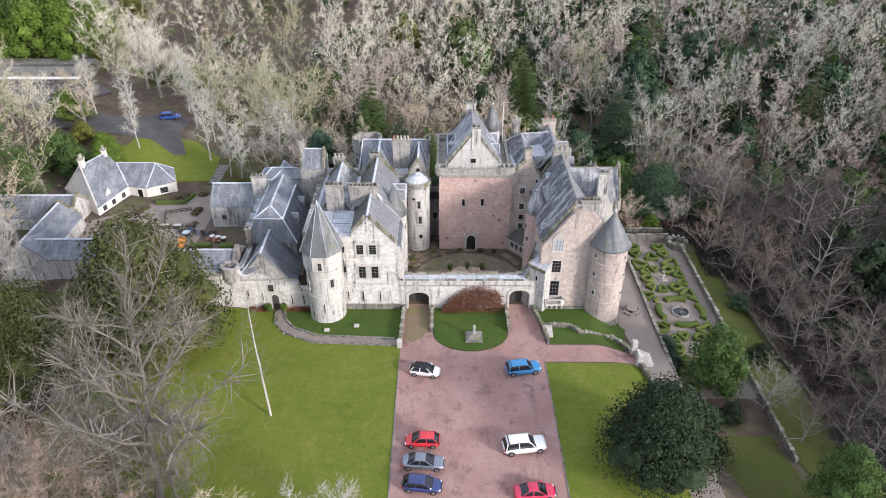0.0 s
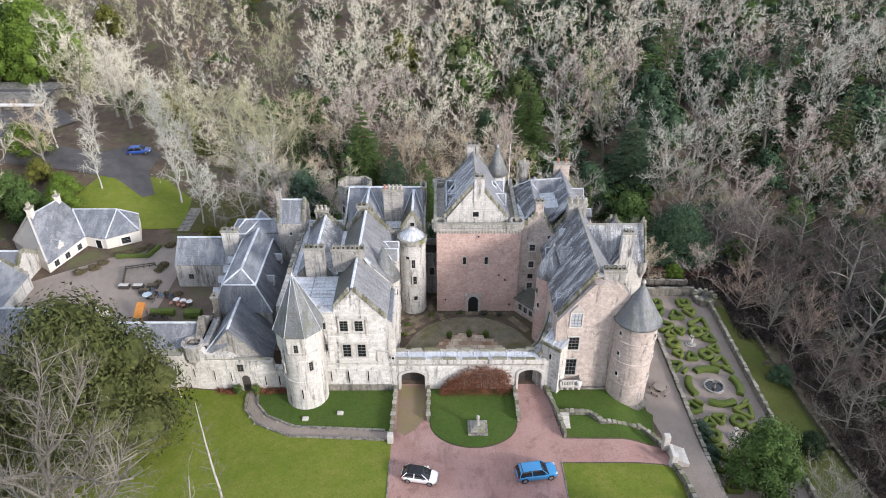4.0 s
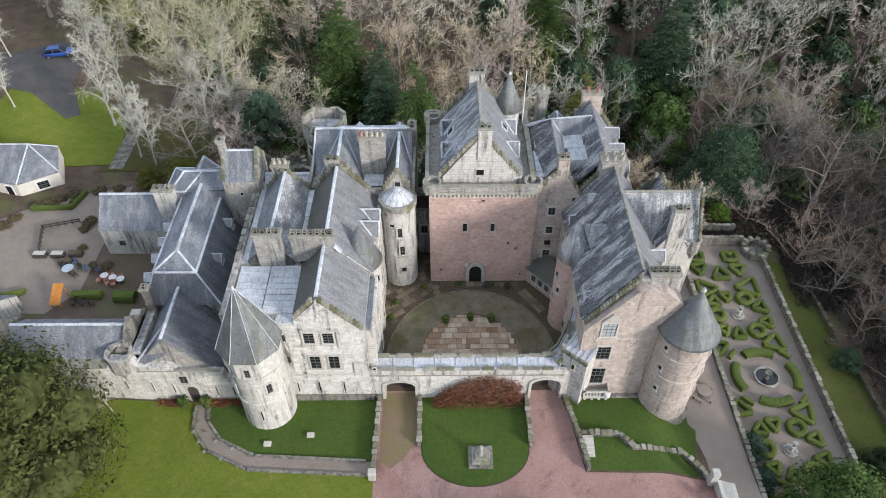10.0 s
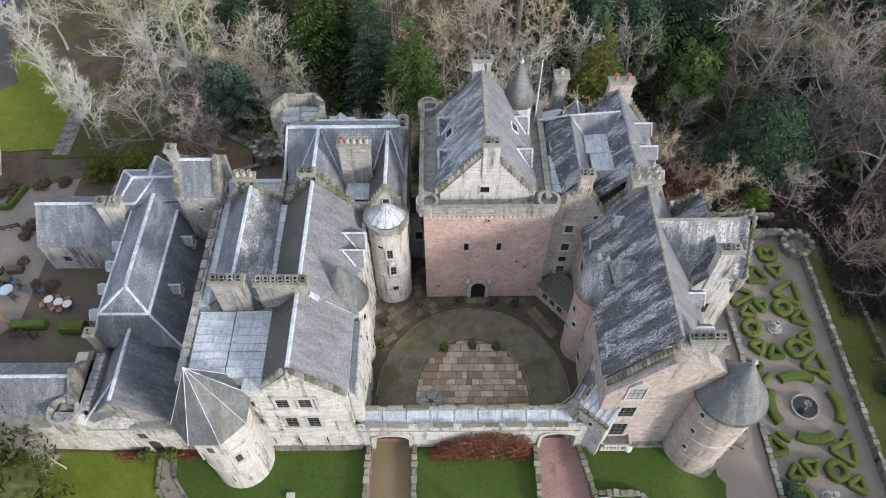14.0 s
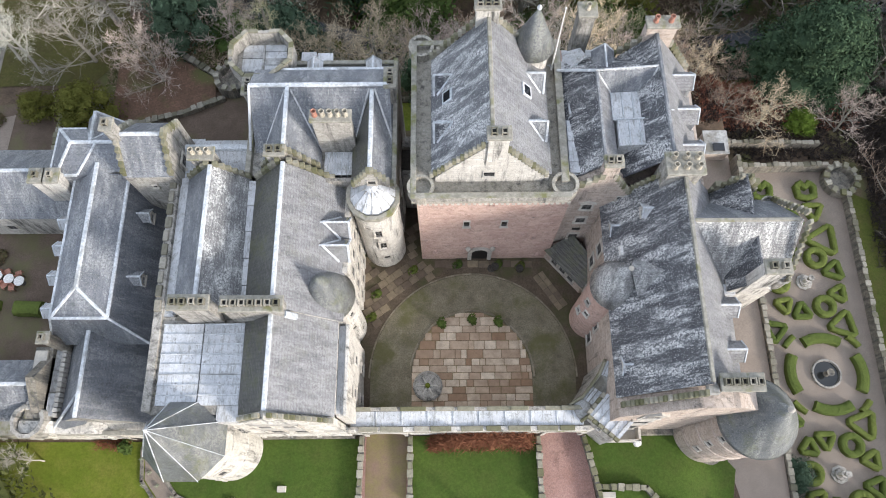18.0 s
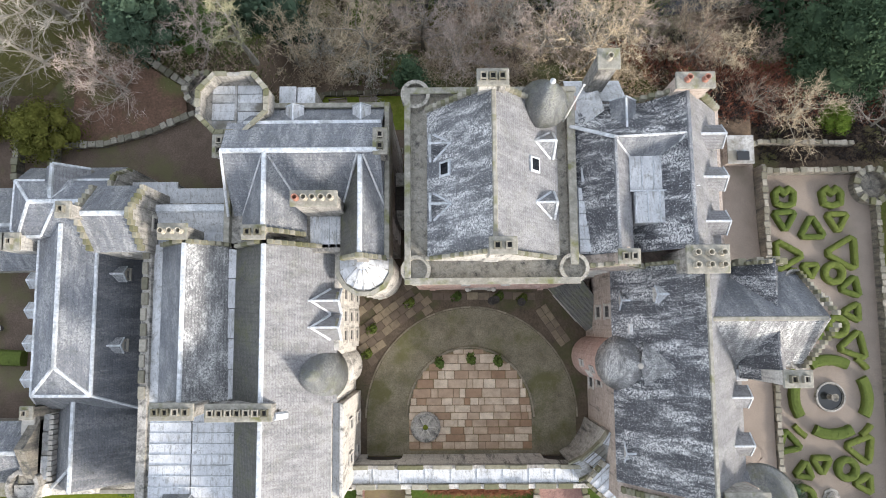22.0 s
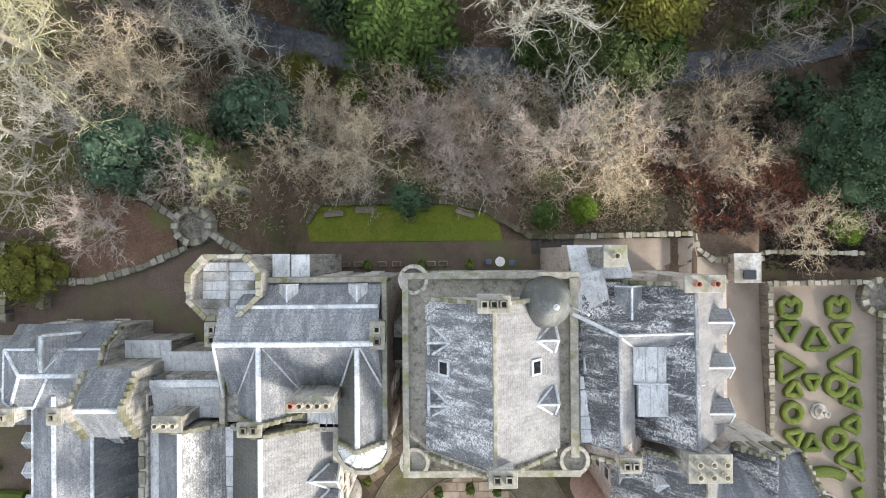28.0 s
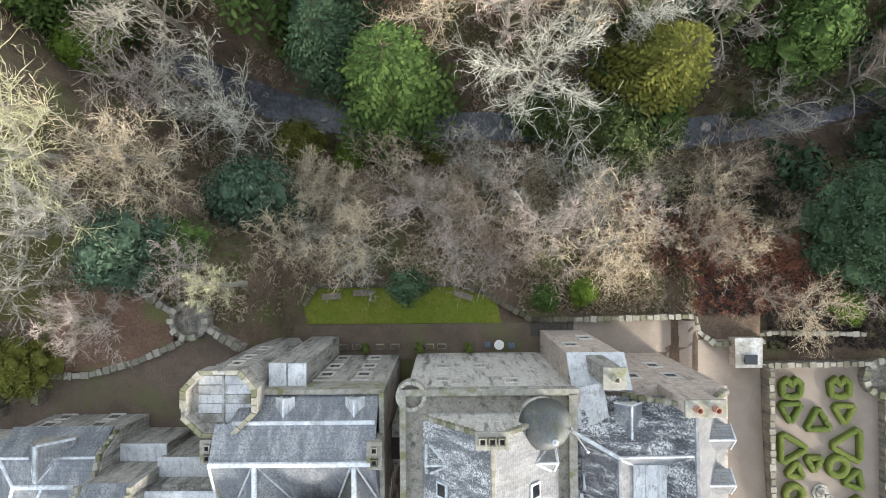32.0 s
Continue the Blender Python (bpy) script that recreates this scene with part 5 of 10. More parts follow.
for x, z0, z1 in ((-12.2, 4.2, 4.64), (-7.6, 4.5, 6.34), (-11.95, 8.8, 11.14), (-8.75, 8.6, 11.14)):
    part("string_course", box(bmesh.new(), x - 0.07, x + 0.07, 79.67, 79.81, z0, z1, 0.02), M["stonepiece"], gb)
part("plinth", box(bmesh.new(), -13.8, -6.1, 79.62, 79.85, -2, 0.9, 0.05), M["rubble"], gb, "dark weathered plinth")
# lead flat
part("flat_wall", box(bmesh.new(), -18.6, -12.4, 80.4, 87.2, -2, 12.0), M["grey"], gb)
for j in range(2):
    for i in range(8):
        x0, x1 = (-18.3, -15.5) if j == 0 else (-15.4, -12.6)
        y0 = 81.0 + i * 0.7
        bm = bmesh.new()
        box(bm, x0, x1, y0, y0 + 0.68, 12.0, 12.16 + 0.05 * j, 0.015)
        part("lead_sheet", bm, sheet.materials[0], gb)
        strip("lead_roll", (x0, y0 + 0.69, 12.2 + 0.05 * j), (x1, y0 + 0.69, 12.2 + 0.05 * j), M["leadline"], gb, 0.09, 0.05)
part("skirt", box(bmesh.new(), -14.1, -12.5, 79.9, 81.0, 11.8, 12.05, 0.03), M["lead"], gb)
# second roof and its chimney
gable(gb, "y", -15.5, 87.3, 97.8, 14.6, 2.3, 2.35, 12.2, 12.1, M["slate_n"], M["slate_l"], -2, M["grey"], over=0.02)
chimney(gb, -15.3, 87.1, 12.0, 16.4, 2.5, 0.8, 4, M["grey"], blocks=True)
slab("roof_slope", [(-17.6, 86.9, 12.2), (-13.2, 86.9, 12.2), (-14.6, 87.4, 14.2), (-16.2, 87.4, 14.2)], M["slate_m"], gb)
for q in range(5):
    part("valley_gutter", box(bmesh.new(), -13.25, -12.5, 87.4 + q * 2.05, 89.4 + q * 2.05, 11.9, 12.1 + 0.04 * q, 0.02), M["lead"], gb)
# parapet wall facing the alley
part("alley_wall", box(bmesh.new(), -19.1, -18.5, 80.6, 98.2, -1, 12.35, 0.03), M["grey"], gb)
part("alley_gutter", box(bmesh.new(), -18.5, -17.8, 87.2, 98.0, 11.7, 11.95), M["lead"], gb)
for q in range(10):
    part("alley_coping", box(bmesh.new(), -19.1, -18.62 - 0.05 * (q % 3), 87.5 + q * 1.05, 88.35 + q * 1.05, 12.33, 12.5 + 0.06 * (q % 2), 0.04), M["drystone"], gb)
# court side of the gabled range
part("court_walk", box(bmesh.new(), -6.35, -5.55, 80.4, 86.9, -1, 10.0, 0.02), M["pale"], gb)
part("court_walk_lead", box(bmesh.new(), -6.3, -5.65, 80.6, 86.9, 10.0, 10.12), M["lead"], gb)
part("court_parapet", box(bmesh.new(), -5.75, -5.5, 80.4, 86.9, 9.8, 10.7, 0.03), M["pale"], gb)
part("court_wall", box(bmesh.new(), -6.2, -5.75, 90.6, 97.5, -1, 11.2, 0.02), M["pale"], gb)
for y in (92.2, 94.0):
    dormer(gb, -5.7, y, 10.4, 90, 1.5, 2.4, 1.1, M["slate_e"], M["pale"], 0.8, (1.15, 0.4))
    crow_steps(gb, "x", -5.75, y, 12.6, 0.6, 0.8, 0.2, M["mossstone"], 3)
for y in (91.6, 93.0, 94.6, 96.0):
    for z in (1.4, 4.8, 8.0):
        window(gb, -5.75, y, z, 0.7, 1.3, 90, "sash")
for y in (82.5, 85.0):
    for z in (2.0, 6.2):
        window(gb, -5.5, y, z, 0.6, 1.2, 90, "sash")
bm = bmesh.new()
lathe(bm, -7.2, 89.0, [(1.78, -1), (1.78, 6.5), (1.88, 6.6), (1.78, 6.8), (1.78, 10.6), (1.92, 10.8)], 36)
part("court_turret", bm, M["pale"], gb, "round pale stone stair turret")
bm = bmesh.new()
lathe(bm, -7.2, 89.0, [(2.05, 10.7), (1.4, 12.1), (0.68, 13.75), (0.05, 15.2)], 36)
part("turret_roof", bm, M["slate_c"], gb, "conical grey slate roof", True)
for a, z in ((330, 8.4), (320, 5.0), (345, 2.2), (300, 9.0)):
    round_window(gb, -7.2, 89.0, 1.78, a, z, 0.36, 0.9)
part("gargoyle_block", box(bmesh.new(), -9.3, -5.4, 97.3, 97.9, 8, 12.6, 0.05), M["grey"], gb)
chimney(gb, -16.1, 98.5, 11.0, 15.2, 1.7, 0.8, 3, M["grey"])
crow_steps(gb, "y", 97.75, -10.3, 15.4, -2.4, 3.0, 0.36)
crow_steps(gb, "y", 97.75, -9.8, 15.4, 3.8, 4.0, 0.36)
crow_steps(gb, "y", 97.9, -15.6, 14.7, -2.2, 2.4, 0.36)
crow_steps(gb, "y", 97.9, -15.3, 14.7, 2.2, 2.4, 0.36)

# ---- rear range with its round stair tower ----
rr = thing("rear_range", (-7, 103, 0), "grey stone rear range with slate roofs and a pot-lined chimney", "building")
part("wall", box(bmesh.new(), -13.3, -2.2, 98.0, 107.6, -5, 12.4), M["grey"], rr)
slab("roof_slope", [(-12.9, 103.65, 15.8), (-2.5, 103.65, 15.8), (-2.5, 105.9, 14.4), (-12.9, 105.9, 14.4)], M["slate_n"], rr)
slab("roof_slope", [(-12.0, 105.9, 14.4), (-2.5, 105.9, 14.4), (-2.5, 107.6, 12.3), (-11.2, 107.6, 12.3)], M["slate_n"], rr)
slab("roof_slope", [(-12.9, 103.65, 15.8), (-2.5, 103.65, 15.8), (-2.5, 98.8, 11.4), (-12.9, 98.8, 11.4)], M["slate_n"], rr)
strip("ridge", (-12.9, 103.65, 15.85), (-2.6, 103.65, 15.85), M["leadline"], rr, 0.36, 0.08)
strip("flashing", (-11.8, 105.9, 14.45), (-2.6, 105.9, 14.45), M["leadline"], rr, 0.3, 0.06)
gable(rr, "y", -10.05, 98.4, 103.6, 15.75, 2.2, 2.2, 12.6, 12.6, M["slate_n"], M["slate_n"], 8, M["grey"], (0,), 0.02)
for s in (-1, 1):
    strip("valley", (-10.05 + s * 0.2, 103.4, 15.6), (-10.05 + s * 2.2, 99.9, 12.6), M["lead"], rr, 0.16, 0.04)
    strip("valley", (-3.85 + s * 0.2, 103.4, 15.6), (-3.85 + s * 1.6, 99.9, 12.9), M["lead"], rr, 0.16, 0.04)
chimney(rr, -10.6, 98.3, 12.0, 16.0, 1.3, 0.7, 2, M["grey"], blocks=True)
gable(rr, "y", -3.85, 96.7, 103.6, 15.5, 1.55, 1.55, 13.0, 13.0, M["slate_m"], M["slate_n"], 8, M["grey"], (0,), 0.04)
chimney(rr, -6.5, 100.2, 11.5, 17.4, 2.7, 0.75, 5, M["grey"], "rbbbb")
part("lead_flat", box(bmesh.new(), -7.6, -5.5, 97.6, 99.8, 10.5, 12.6, 0.03), M["lead"], rr, "lead-covered flat below the chimney")
for q in range(4):
    strip("lead_roll", (-7.3 + q * 0.5, 97.7, 12.6), (-7.3 + q * 0.5, 99.7, 12.62), M["leadline"], rr, 0.08, 0.05)
strip("hip", (-12.9, 103.65, 15.8), (-13.2, 99, 12.4), M["lead"], rr, 0.2, 0.05)
part("east_parapet", box(bmesh.new(), -2.45, -2.1, 96.8, 107.6, 10, 13.4, 0.04), M["coping"], rr)
chimney(rr, -2.5, 104.2, 12.0, 16.0, 0.7, 1.5, 2, M["grey"], blocks=True)
part("north_parapet", box(bmesh.new(), -11.0, -2.1, 107.4, 107.75, 10, 12.9, 0.04), M["coping"], rr)
for x in (-8.6, -4.0):
    dormer(rr, x, 107.2, 12.6, 180, 1.0, 1.4, 0.8, M["lead"], M["lead"])
part("west_parapet", box(bmesh.new(), -13.45, -13.05, 98.0, 105.0, 10, 13.0, 0.04), M["coping"], rr)
chimney(rr, -13.2, 104.2, 11.0, 15.0, 0.8, 1.3, 2, M["pale"], blocks=True)
for x in (-9.5, -7.0, -4.2):
    for z in (-2.0, 2.2, 6.0, 9.4):
        window(rr, x, 107.6, z, 0.8, 1.4, 180, "sash")
bm = bmesh.new()
lathe(bm, -3.9, 96.35, [(1.8, -1), (1.8, 5.2), (1.88, 5.3), (1.8, 5.5), (1.8, 11.2), (1.95, 11.7)], 40)
part("stair_drum", bm, M["pale"], rr, "round pale stair tower")
part("drum_head", lathe(bmesh.new(), -3.9, 96.3, [(1.8, 11.5), (2.05, 11.85), (2.05, 12.35), (1.75, 12.4), (1.7, 12.2)], 12, math.pi / 12), M["coping"], rr, "mossy projecting head on the round stair")
part("drum_skirt", lathe(bmesh.new(), -3.9, 96.5, [(1.8, 12.3), (1.35, 12.75), (0.8, 13.15), (0.1, 13.45)], 12, math.pi / 12), M["lead_sheet"], rr, "grey lead skirt roof")
for q in range(7):
    a = radians(195 + q * 25)
    strip("lead_roll", (-3.9 + 1.78 * math.cos(a), 96.5 + 1.78 * math.sin(a), 12.34), (-3.9 + 0.5 * math.cos(a), 96.5 + 0.5 * math.sin(a), 13.32), M["oldlead"], rr, 0.07, 0.05)
window(rr, -3.85, 96.7, 13.5, 0.55, 0.6, 0, "slit")
for a, z, hh in ((275, 8.2, 1.3), (280, 5.2, 1.6), (282, 2.8, 0.7), (250, 9.6, 0.4)):
    round_window(rr, -3.9, 96.35, 1.8, a, z, 0.5, hh, "sash" if hh > 1 else "slit")
for z in (2.4, 6.0, 9.4):
    window(rr, -2.2, 99.5, z, 0.7, 1.2, 90, "sash")
# bridge wall between the rear range and the tower
lk = thing("link_wall", (-1.4, 103.4, 0), "narrow mossy stone link between range and tower", "wall")
part("wall", box(bmesh.new(), -2.1, -0.6, 103.0, 104.0, -4, 7.2, 0.02), M["grey"], lk)
part("rear_wall", box(bmesh.new(), -2.1, -0.6, 100.6, 101.2, -4, 6.4, 0.02), M["grey"], lk)
part("roof", box(bmesh.new(), -2.2, -0.5, 101.2, 103.9, 6.3, 6.6, 0.02), M["wood_dark"], lk)
window(lk, -1.35, 100.6, 3.0, 0.7, 1.2, 0, "sash")
# octagonal tower
oc = thing("octagonal_tower", (-12.7, 107.0, 0), "eight-sided stone tower with a parapet and lead flat", "tower")
OCT = [(-13.85, 109.35), (-11.15, 109.35), (-10.15, 108.2), (-10.15, 106.6), (-11.7, 105.1), (-13.75, 105.1), (-15.0, 106.35), (-15.0, 108.15)]


def oct_ring(grow):
    cx, cy = -12.6, 107.2
    return [(cx + (x - cx) * grow, cy + (y - cy) * grow) for x, y in OCT]


def oct_body(rings, inner=False):
    bm = bmesh.new()
    loops = [[bm.verts.new((x, y, z)) for x, y in oct_ring(g)] for g, z in rings]
    for p, q in zip(loops, loops[1:]):
        for i in range(8):
            j = (i + 1) % 8
            bm.faces.new((p[i], q[i], q[j], p[j]))
    bm.faces.new(loops[-1][::-1])
    bmesh.ops.recalc_face_normals(bm, faces=bm.faces[:])
    return bm


part("wall", oct_body([(0.94, -5), (0.92, 12.4), (1.0, 12.9), (1.0, 13.3)]), M["grey"], oc)
part("parapet", oct_body([(1.0, 13.3), (1.0, 14.62), (0.885, 14.62), (0.885, 13.32)]), M["grey"], oc, "mossy eight-sided parapet")
opts, ipts = oct_ring(1.015), oct_ring(0.875)
for i in range(8):
    j = (i + 1) % 8
    for k in range(3):
        f0, f1 = k / 3 + 0.012, (k + 1) / 3 - 0.012
        if (i, k) in ((0, 1), (6, 0)):
            continue
        q = [tuple(a_ + (b_ - a_) * f for a_, b_ in zip(P[i], P[j])) for P in (opts, ipts) for f in (f0, f1)]
        prism(bm := bmesh.new(), [(*q[0], 14.6), (*q[1], 14.6), (*q[3], 14.6), (*q[2], 14.6)], (0, 0, 0.16 + 0.03 * ((i + k) % 2)))
        part("coping_stone", bm, M["mossstone"], oc)
for i in range(2):
    for j in range(5):
        part("lead_sheet", box(bmesh.new(), -14.3 + i * 1.75, -12.6 + i * 1.75, 105.75 + j * 0.62, 106.35 + j * 0.62, 13.1, 13.42 + 0.05 * ((i + j) % 2), 0.02), M["lead"] if (i + j) % 3 else M["oldlead"], oc)
part("lead_roll", box(bmesh.new(), -12.72, -12.54, 105.6, 108.9, 13.3, 13.56, 0.04), M["oldlead"], oc)
part("stair_block", box(bmesh.new(), -10.1, -7.6, 107.75, 109.3, -5, 11.5, 0.04), M["grey"], oc)
part("lead_cap", box(bmesh.new(), -10.1, -8.9, 107.75, 109.35, 11.5, 11.75, 0.03), M["lead"], oc)
part("lead_cap", box(bmesh.new(), -8.82, -7.55, 107.75, 109.3, 11.5, 11.68, 0.03), M["lead"], oc)
for (x0_, y0_), (x1_, y1_) in zip(oct_ring(0.922)[5:] + oct_ring(0.922)[:1], oct_ring(0.922)[6:] + oct_ring(0.922)[:2]):
    for z in (3.0, 7.5, 10.4):
        window(oc, (x0_ + x1_) / 2, (y0_ + y1_) / 2, z, 0.55, 1.2, math.degrees(math.atan2(y1_ - y0_, x1_ - x0_)) + 180, "sash")
# link with lead roof behind the gabled range
cl = thing("connecting_block", (-16, 100, 3.6), "low connecting block with a pale lead roof", "building")
part("wall", box(bmesh.new(), -18.8, -13.3, 98.0, 101.0, -1, 11.4), M["grey"], cl)
slab("roof_slope", [(-18.6, 100.4, 12.1), (-13.4, 100.4, 12.1), (-13.4, 98.8, 11.5), (-18.6, 98.8, 11.5)], M["lead"], cl)
strip("ridge", (-18.6, 100.5, 12.15), (-13.4, 100.5, 12.15), M["leadline"], cl, 0.6, 0.08)
for i in range(2):
    part("lead_sheet", box(bmesh.new(), -18.5 + i * 2.6, -16.0 + i * 2.6, 98.1, 98.9, 11.35, 11.55, 0.02), sheet.materials[0], cl)

# ---- square tower and the west ranges ----
sq = thing("square_tower", (-20.5, 99.6, 3.6), "square stone tower with crow-stepped gables and a small slate roof", "tower")
gable(sq, "x", 99.58, -22.1, -18.45, 16.05, 2.2, 2.2, 13.65, 13.65, M["slate_n"], M["slate_n"], 2, M["grey"], (0, 1), 0.06)
chimney(sq, -22.0, 99.6, 13.0, 17.6, 0.7, 0.8, 1, M["grey"], blocks=True)
window(sq, -18.45, 99.4, 11.6, 0.8, 1.0, 90, "sash")
window(sq, -20.4, 97.38, 11.8, 0.3, 0.4, 0, "slit")
wr = thing("mansard_range", (-25.4, 95, 3.6), "long slate mansard range with lead-lined hips and small dormers", "building")
part("wall", box(bmesh.new(), -28.6, -21.6, 86.8, 99.0, 0, 7.2), M["grey"], wr)
RZ, BZ, EZ = 11.5, 10.4, 7.0
slab("roof_slope", [(-25.4, 89.6, RZ), (-25.4, 99.6, RZ), (-27.5, 99.6, BZ), (-27.5, 87.55, BZ)], M["slate_n"], wr)
slab("roof_slope", [(-25.4, 89.6, RZ), (-25.4, 99.6, RZ), (-23.3, 99.6, BZ), (-23.3, 87.55, BZ)], M["slate_n"], wr)
slab("roof_slope", [(-25.4, 89.6, RZ), (-27.5, 87.55, BZ), (-23.3, 87.55, BZ)], M["slate_n"], wr)
slab("roof_slope", [(-23.3, 87.55, BZ), (-23.3, 99.6, BZ), (-21.3, 99.6, EZ), (-21.3, 86.3, EZ)], M["slate_d"], wr)
slab("roof_slope", [(-27.5, 87.55, BZ), (-27.5, 99.6, BZ), (-28.8, 99.6, EZ), (-28.8, 86.3, EZ)], M["slate_n"], wr)
slab("roof_slope", [(-27.5, 87.55, BZ), (-23.3, 87.55, BZ), (-21.3, 86.3, EZ), (-28.8, 86.3, EZ)], M["slate_n"], wr)
part("core", prism(bmesh.new(), [(-28.4, 87.2, 6), (-21.8, 87.2, 6), (-23.6, 87.9, 10.1), (-27.2, 87.9, 10.1)], (0, 11.5, 0)), M["grey"], wr)
for a, b, w in (((-25.4, 89.6, RZ), (-25.4, 99.6, RZ), 0.36), ((-25.4, 89.6, RZ), (-27.5, 87.55, BZ), 0.26), ((-25.4, 89.6, RZ), (-23.3, 87.55, BZ), 0.26), ((-27.5, 87.55, BZ), (-23.3, 87.55, BZ), 0.26), ((-23.3, 87.55, BZ), (-23.3, 99.6, BZ), 0.3), ((-27.5, 87.55, BZ), (-27.5, 99.6, BZ), 0.24), ((-23.3, 87.55, BZ), (-21.3, 86.3, EZ), 0.2), ((-27.5, 87.55, BZ), (-28.8, 86.3, EZ), 0.2)):
    strip("lead_roll", Vector(a) + Vector((0, 0, 0.05)), Vector(b) + Vector((0, 0, 0.05)), M["leadline"], wr, w, 0.06)
for y in (88.6, 91.2, 93.6, 95.8):
    dormer(wr, -28.9, y, 7.6, 270, 0.95, 1.2, 1.0, M["lead"], M["slate_n"])
for y in (91.0, 96.2):
    dormer(wr, -21.9, y, 8.3, 90, 0.9, 1.3, 0.6, M["slate_n"], M["slate_n"])
cb = thing("cross_block", (-25.5, 101.2, 3.6), "grey stone cross block with a hipped slate mansard and lead rolls", "building")
part("wall", box(bmesh.new(), -29.3, -21.75, 98.3, 104.1, 1.5, 8.6), M["grey"], cb)
part("gable_wall", prism(bmesh.new(), [(-22.3, 98.4, 8), (-22.3, 104.15, 8), (-22.3, 103.1, 11.0), (-22.3, 101.1, 12.15), (-22.3, 99.0, 11.0)], (0.6, 0, 0)), M["grey"], cb, "grey stone end gable")
crow_steps(cb, "x", -21.95, 101.2, 12.3, 1.9, 1.2, 0.36, M["mossstone"], 4)
crow_steps(cb, "x", -21.95, 103.1, 11.1, 1.0, 2.6, 0.36, M["mossstone"], 5)
RA, RB = (-27.45, 101.1, 12.08), (-22.3, 101.1, 12.08)
BN, BS, BW, HB = 102.8, 98.75, -29.05, 11.1
slab("roof_slope", [RA, RB, (-22.3, BN, HB), (BW, BN, HB)], M["slate_n"], cb)
slab("roof_slope", [RA, RB, (-22.3, BS + 0.4, HB), (-27.0, BS, HB), (-28.65, BS, HB)], M["slate_n"], cb)
slab("roof_hip", [RA, (BW, BN, HB), (BW - 0.1, 99.2, HB), (-28.65, BS, HB)], M["slate_n"], cb)
slab("roof_slope", [(BW, BN, HB), (-22.3, BN, HB), (-22.3, 104.3, 8.4), (-29.6, 104.3, 8.4)], M["slate_n"], cb)
slab("roof_slope", [(-28.65, BS, HB), (-22.3, BS, HB), (-22.3, 98.0, 8.4), (-28.9, 98.0, 8.4)], M["slate_n"], cb)
slab("roof_slope", [(BW, BN, HB), (BW - 0.1, 99.2, HB), (-29.65, 98.9, 8.4), (-29.65, 104.3, 8.4)], M["slate_n"], cb)
part("core", box(bmesh.new(), -28.9, -22.3, 99.0, 102.6, 8.4, 10.9), M["grey"], cb)
for a, b, w in ((RA, (-23.3, 101.1, 12.08), 0.32), (RA, (BW, BN, HB), 0.26), (RA, (-28.65, BS, HB), 0.26), ((BW, BN, HB), (-26.9, BN, HB), 0.2), ((-24.85, BN, HB), (-22.3, BN, HB), 0.2), ((BW, BN, HB), (BW - 0.1, 99.2, HB), 0.2), ((BW - 0.1, 99.2, HB), (-28.65, BS, HB), 0.2), ((-28.65, BS, HB), (-27.0, BS, HB), 0.26), ((-27.0, BS, HB), (-25.5, 101.0, 12.05), 0.2)):
    strip("lead_roll", Vector(a) + Vector((0, 0, 0.05)), Vector(b) + Vector((0, 0, 0.05)), M["leadline"], cb, w, 0.06)
gable(cb, "y", -26.0, 101.3, 103.85, 11.95, 1.0, 1.7, 10.8, 10.0, M["slate_n"], M["slate_e"], 6, M["grey"], (), 0.05)
strip("verge", (-25.95, 103.85, 12.0), (-24.25, 103.85, 10.05), M["leadline"], cb, 0.2, 0.06)
strip("valley", (-25.8, 101.4, 12.0), (-24.85, BN, 11.0), M["leadline"], cb, 0.16, 0.05)
strip("valley", (-26.1, 101.4, 12.0), (-26.85, BN, 11.0), M["leadline"], cb, 0.12, 0.05)
for x in (-27.8, -24.0):
    for z in (4.6, 7.0):
        window(cb, x, 104.1, z - 0.4, 0.8, 1.2, 180, "sash")
part("link_block", box(bmesh.new(), -22.0, -18.4, 101.5, 103.0, 2, 8.6, 0.03), M["grey"], cb)
part("link_lead", box(bmesh.new(), -22.0, -18.3, 101.8, 103.1, 8.6, 8.75, 0.03), M["lead"], cb)
part("low_block", box(bmesh.new(), -18.6, -13.4, 101.0, 102.3, 2, 9.6, 0.03), M["grey"], cb)
part("low_lead", box(bmesh.new(), -18.6, -13.4, 100.9, 102.4, 9.6, 9.75, 0.03), M["lead"], cb)
# front ranges behind the long boundary wall
fr = thing("front_range", (-26, 83, 0), "grey stone front range with a gabled slate roof against the wall", "building")
gable(fr, "y", -25.3, 80.6, 87.0, 8.9, 3.3, 4.4, 5.0, 3.9, M["slate_n"], M["slate_d"], -1, M["grey"], (), 0.1)
slab("roof_hip", [(-25.4, 82.2, 8.95), (-28.7, 79.9, 5.2), (-25.5, 80.4, 6.6)], M["slate_n"], fr)
strip("hip", (-25.4, 82.2, 8.95), (-28.9, 79.8, 5.2), M["leadline"], fr, 0.24, 0.06)
bw = thing("boundary_wall", (-28, 79.9, 0), "long weathered boundary wall with slits and a small arched door", "wall")
prof = [(-48, -1.5), (-18.4, -1.5), (-18.4, 3.4), (-20.2, 3.5), (-20.4, 4.4), (-24.5, 4.9), (-25.5, 5.5), (-28.2, 5.8), (-28.6, 6.4), (-30.6, 6.6), (-31.0, 5.6), (-48, 5.6)]
part("wall", prism(bmesh.new(), [(x, 79.75, z) for x, z in prof], (0, 0.9, 0)), M["pale"], bw)
part("coping", box(bmesh.new(), -48, -31.0, 79.65, 80.75, 5.6, 5.8, 0.04), M["coping"], bw, "mossy stone coping")
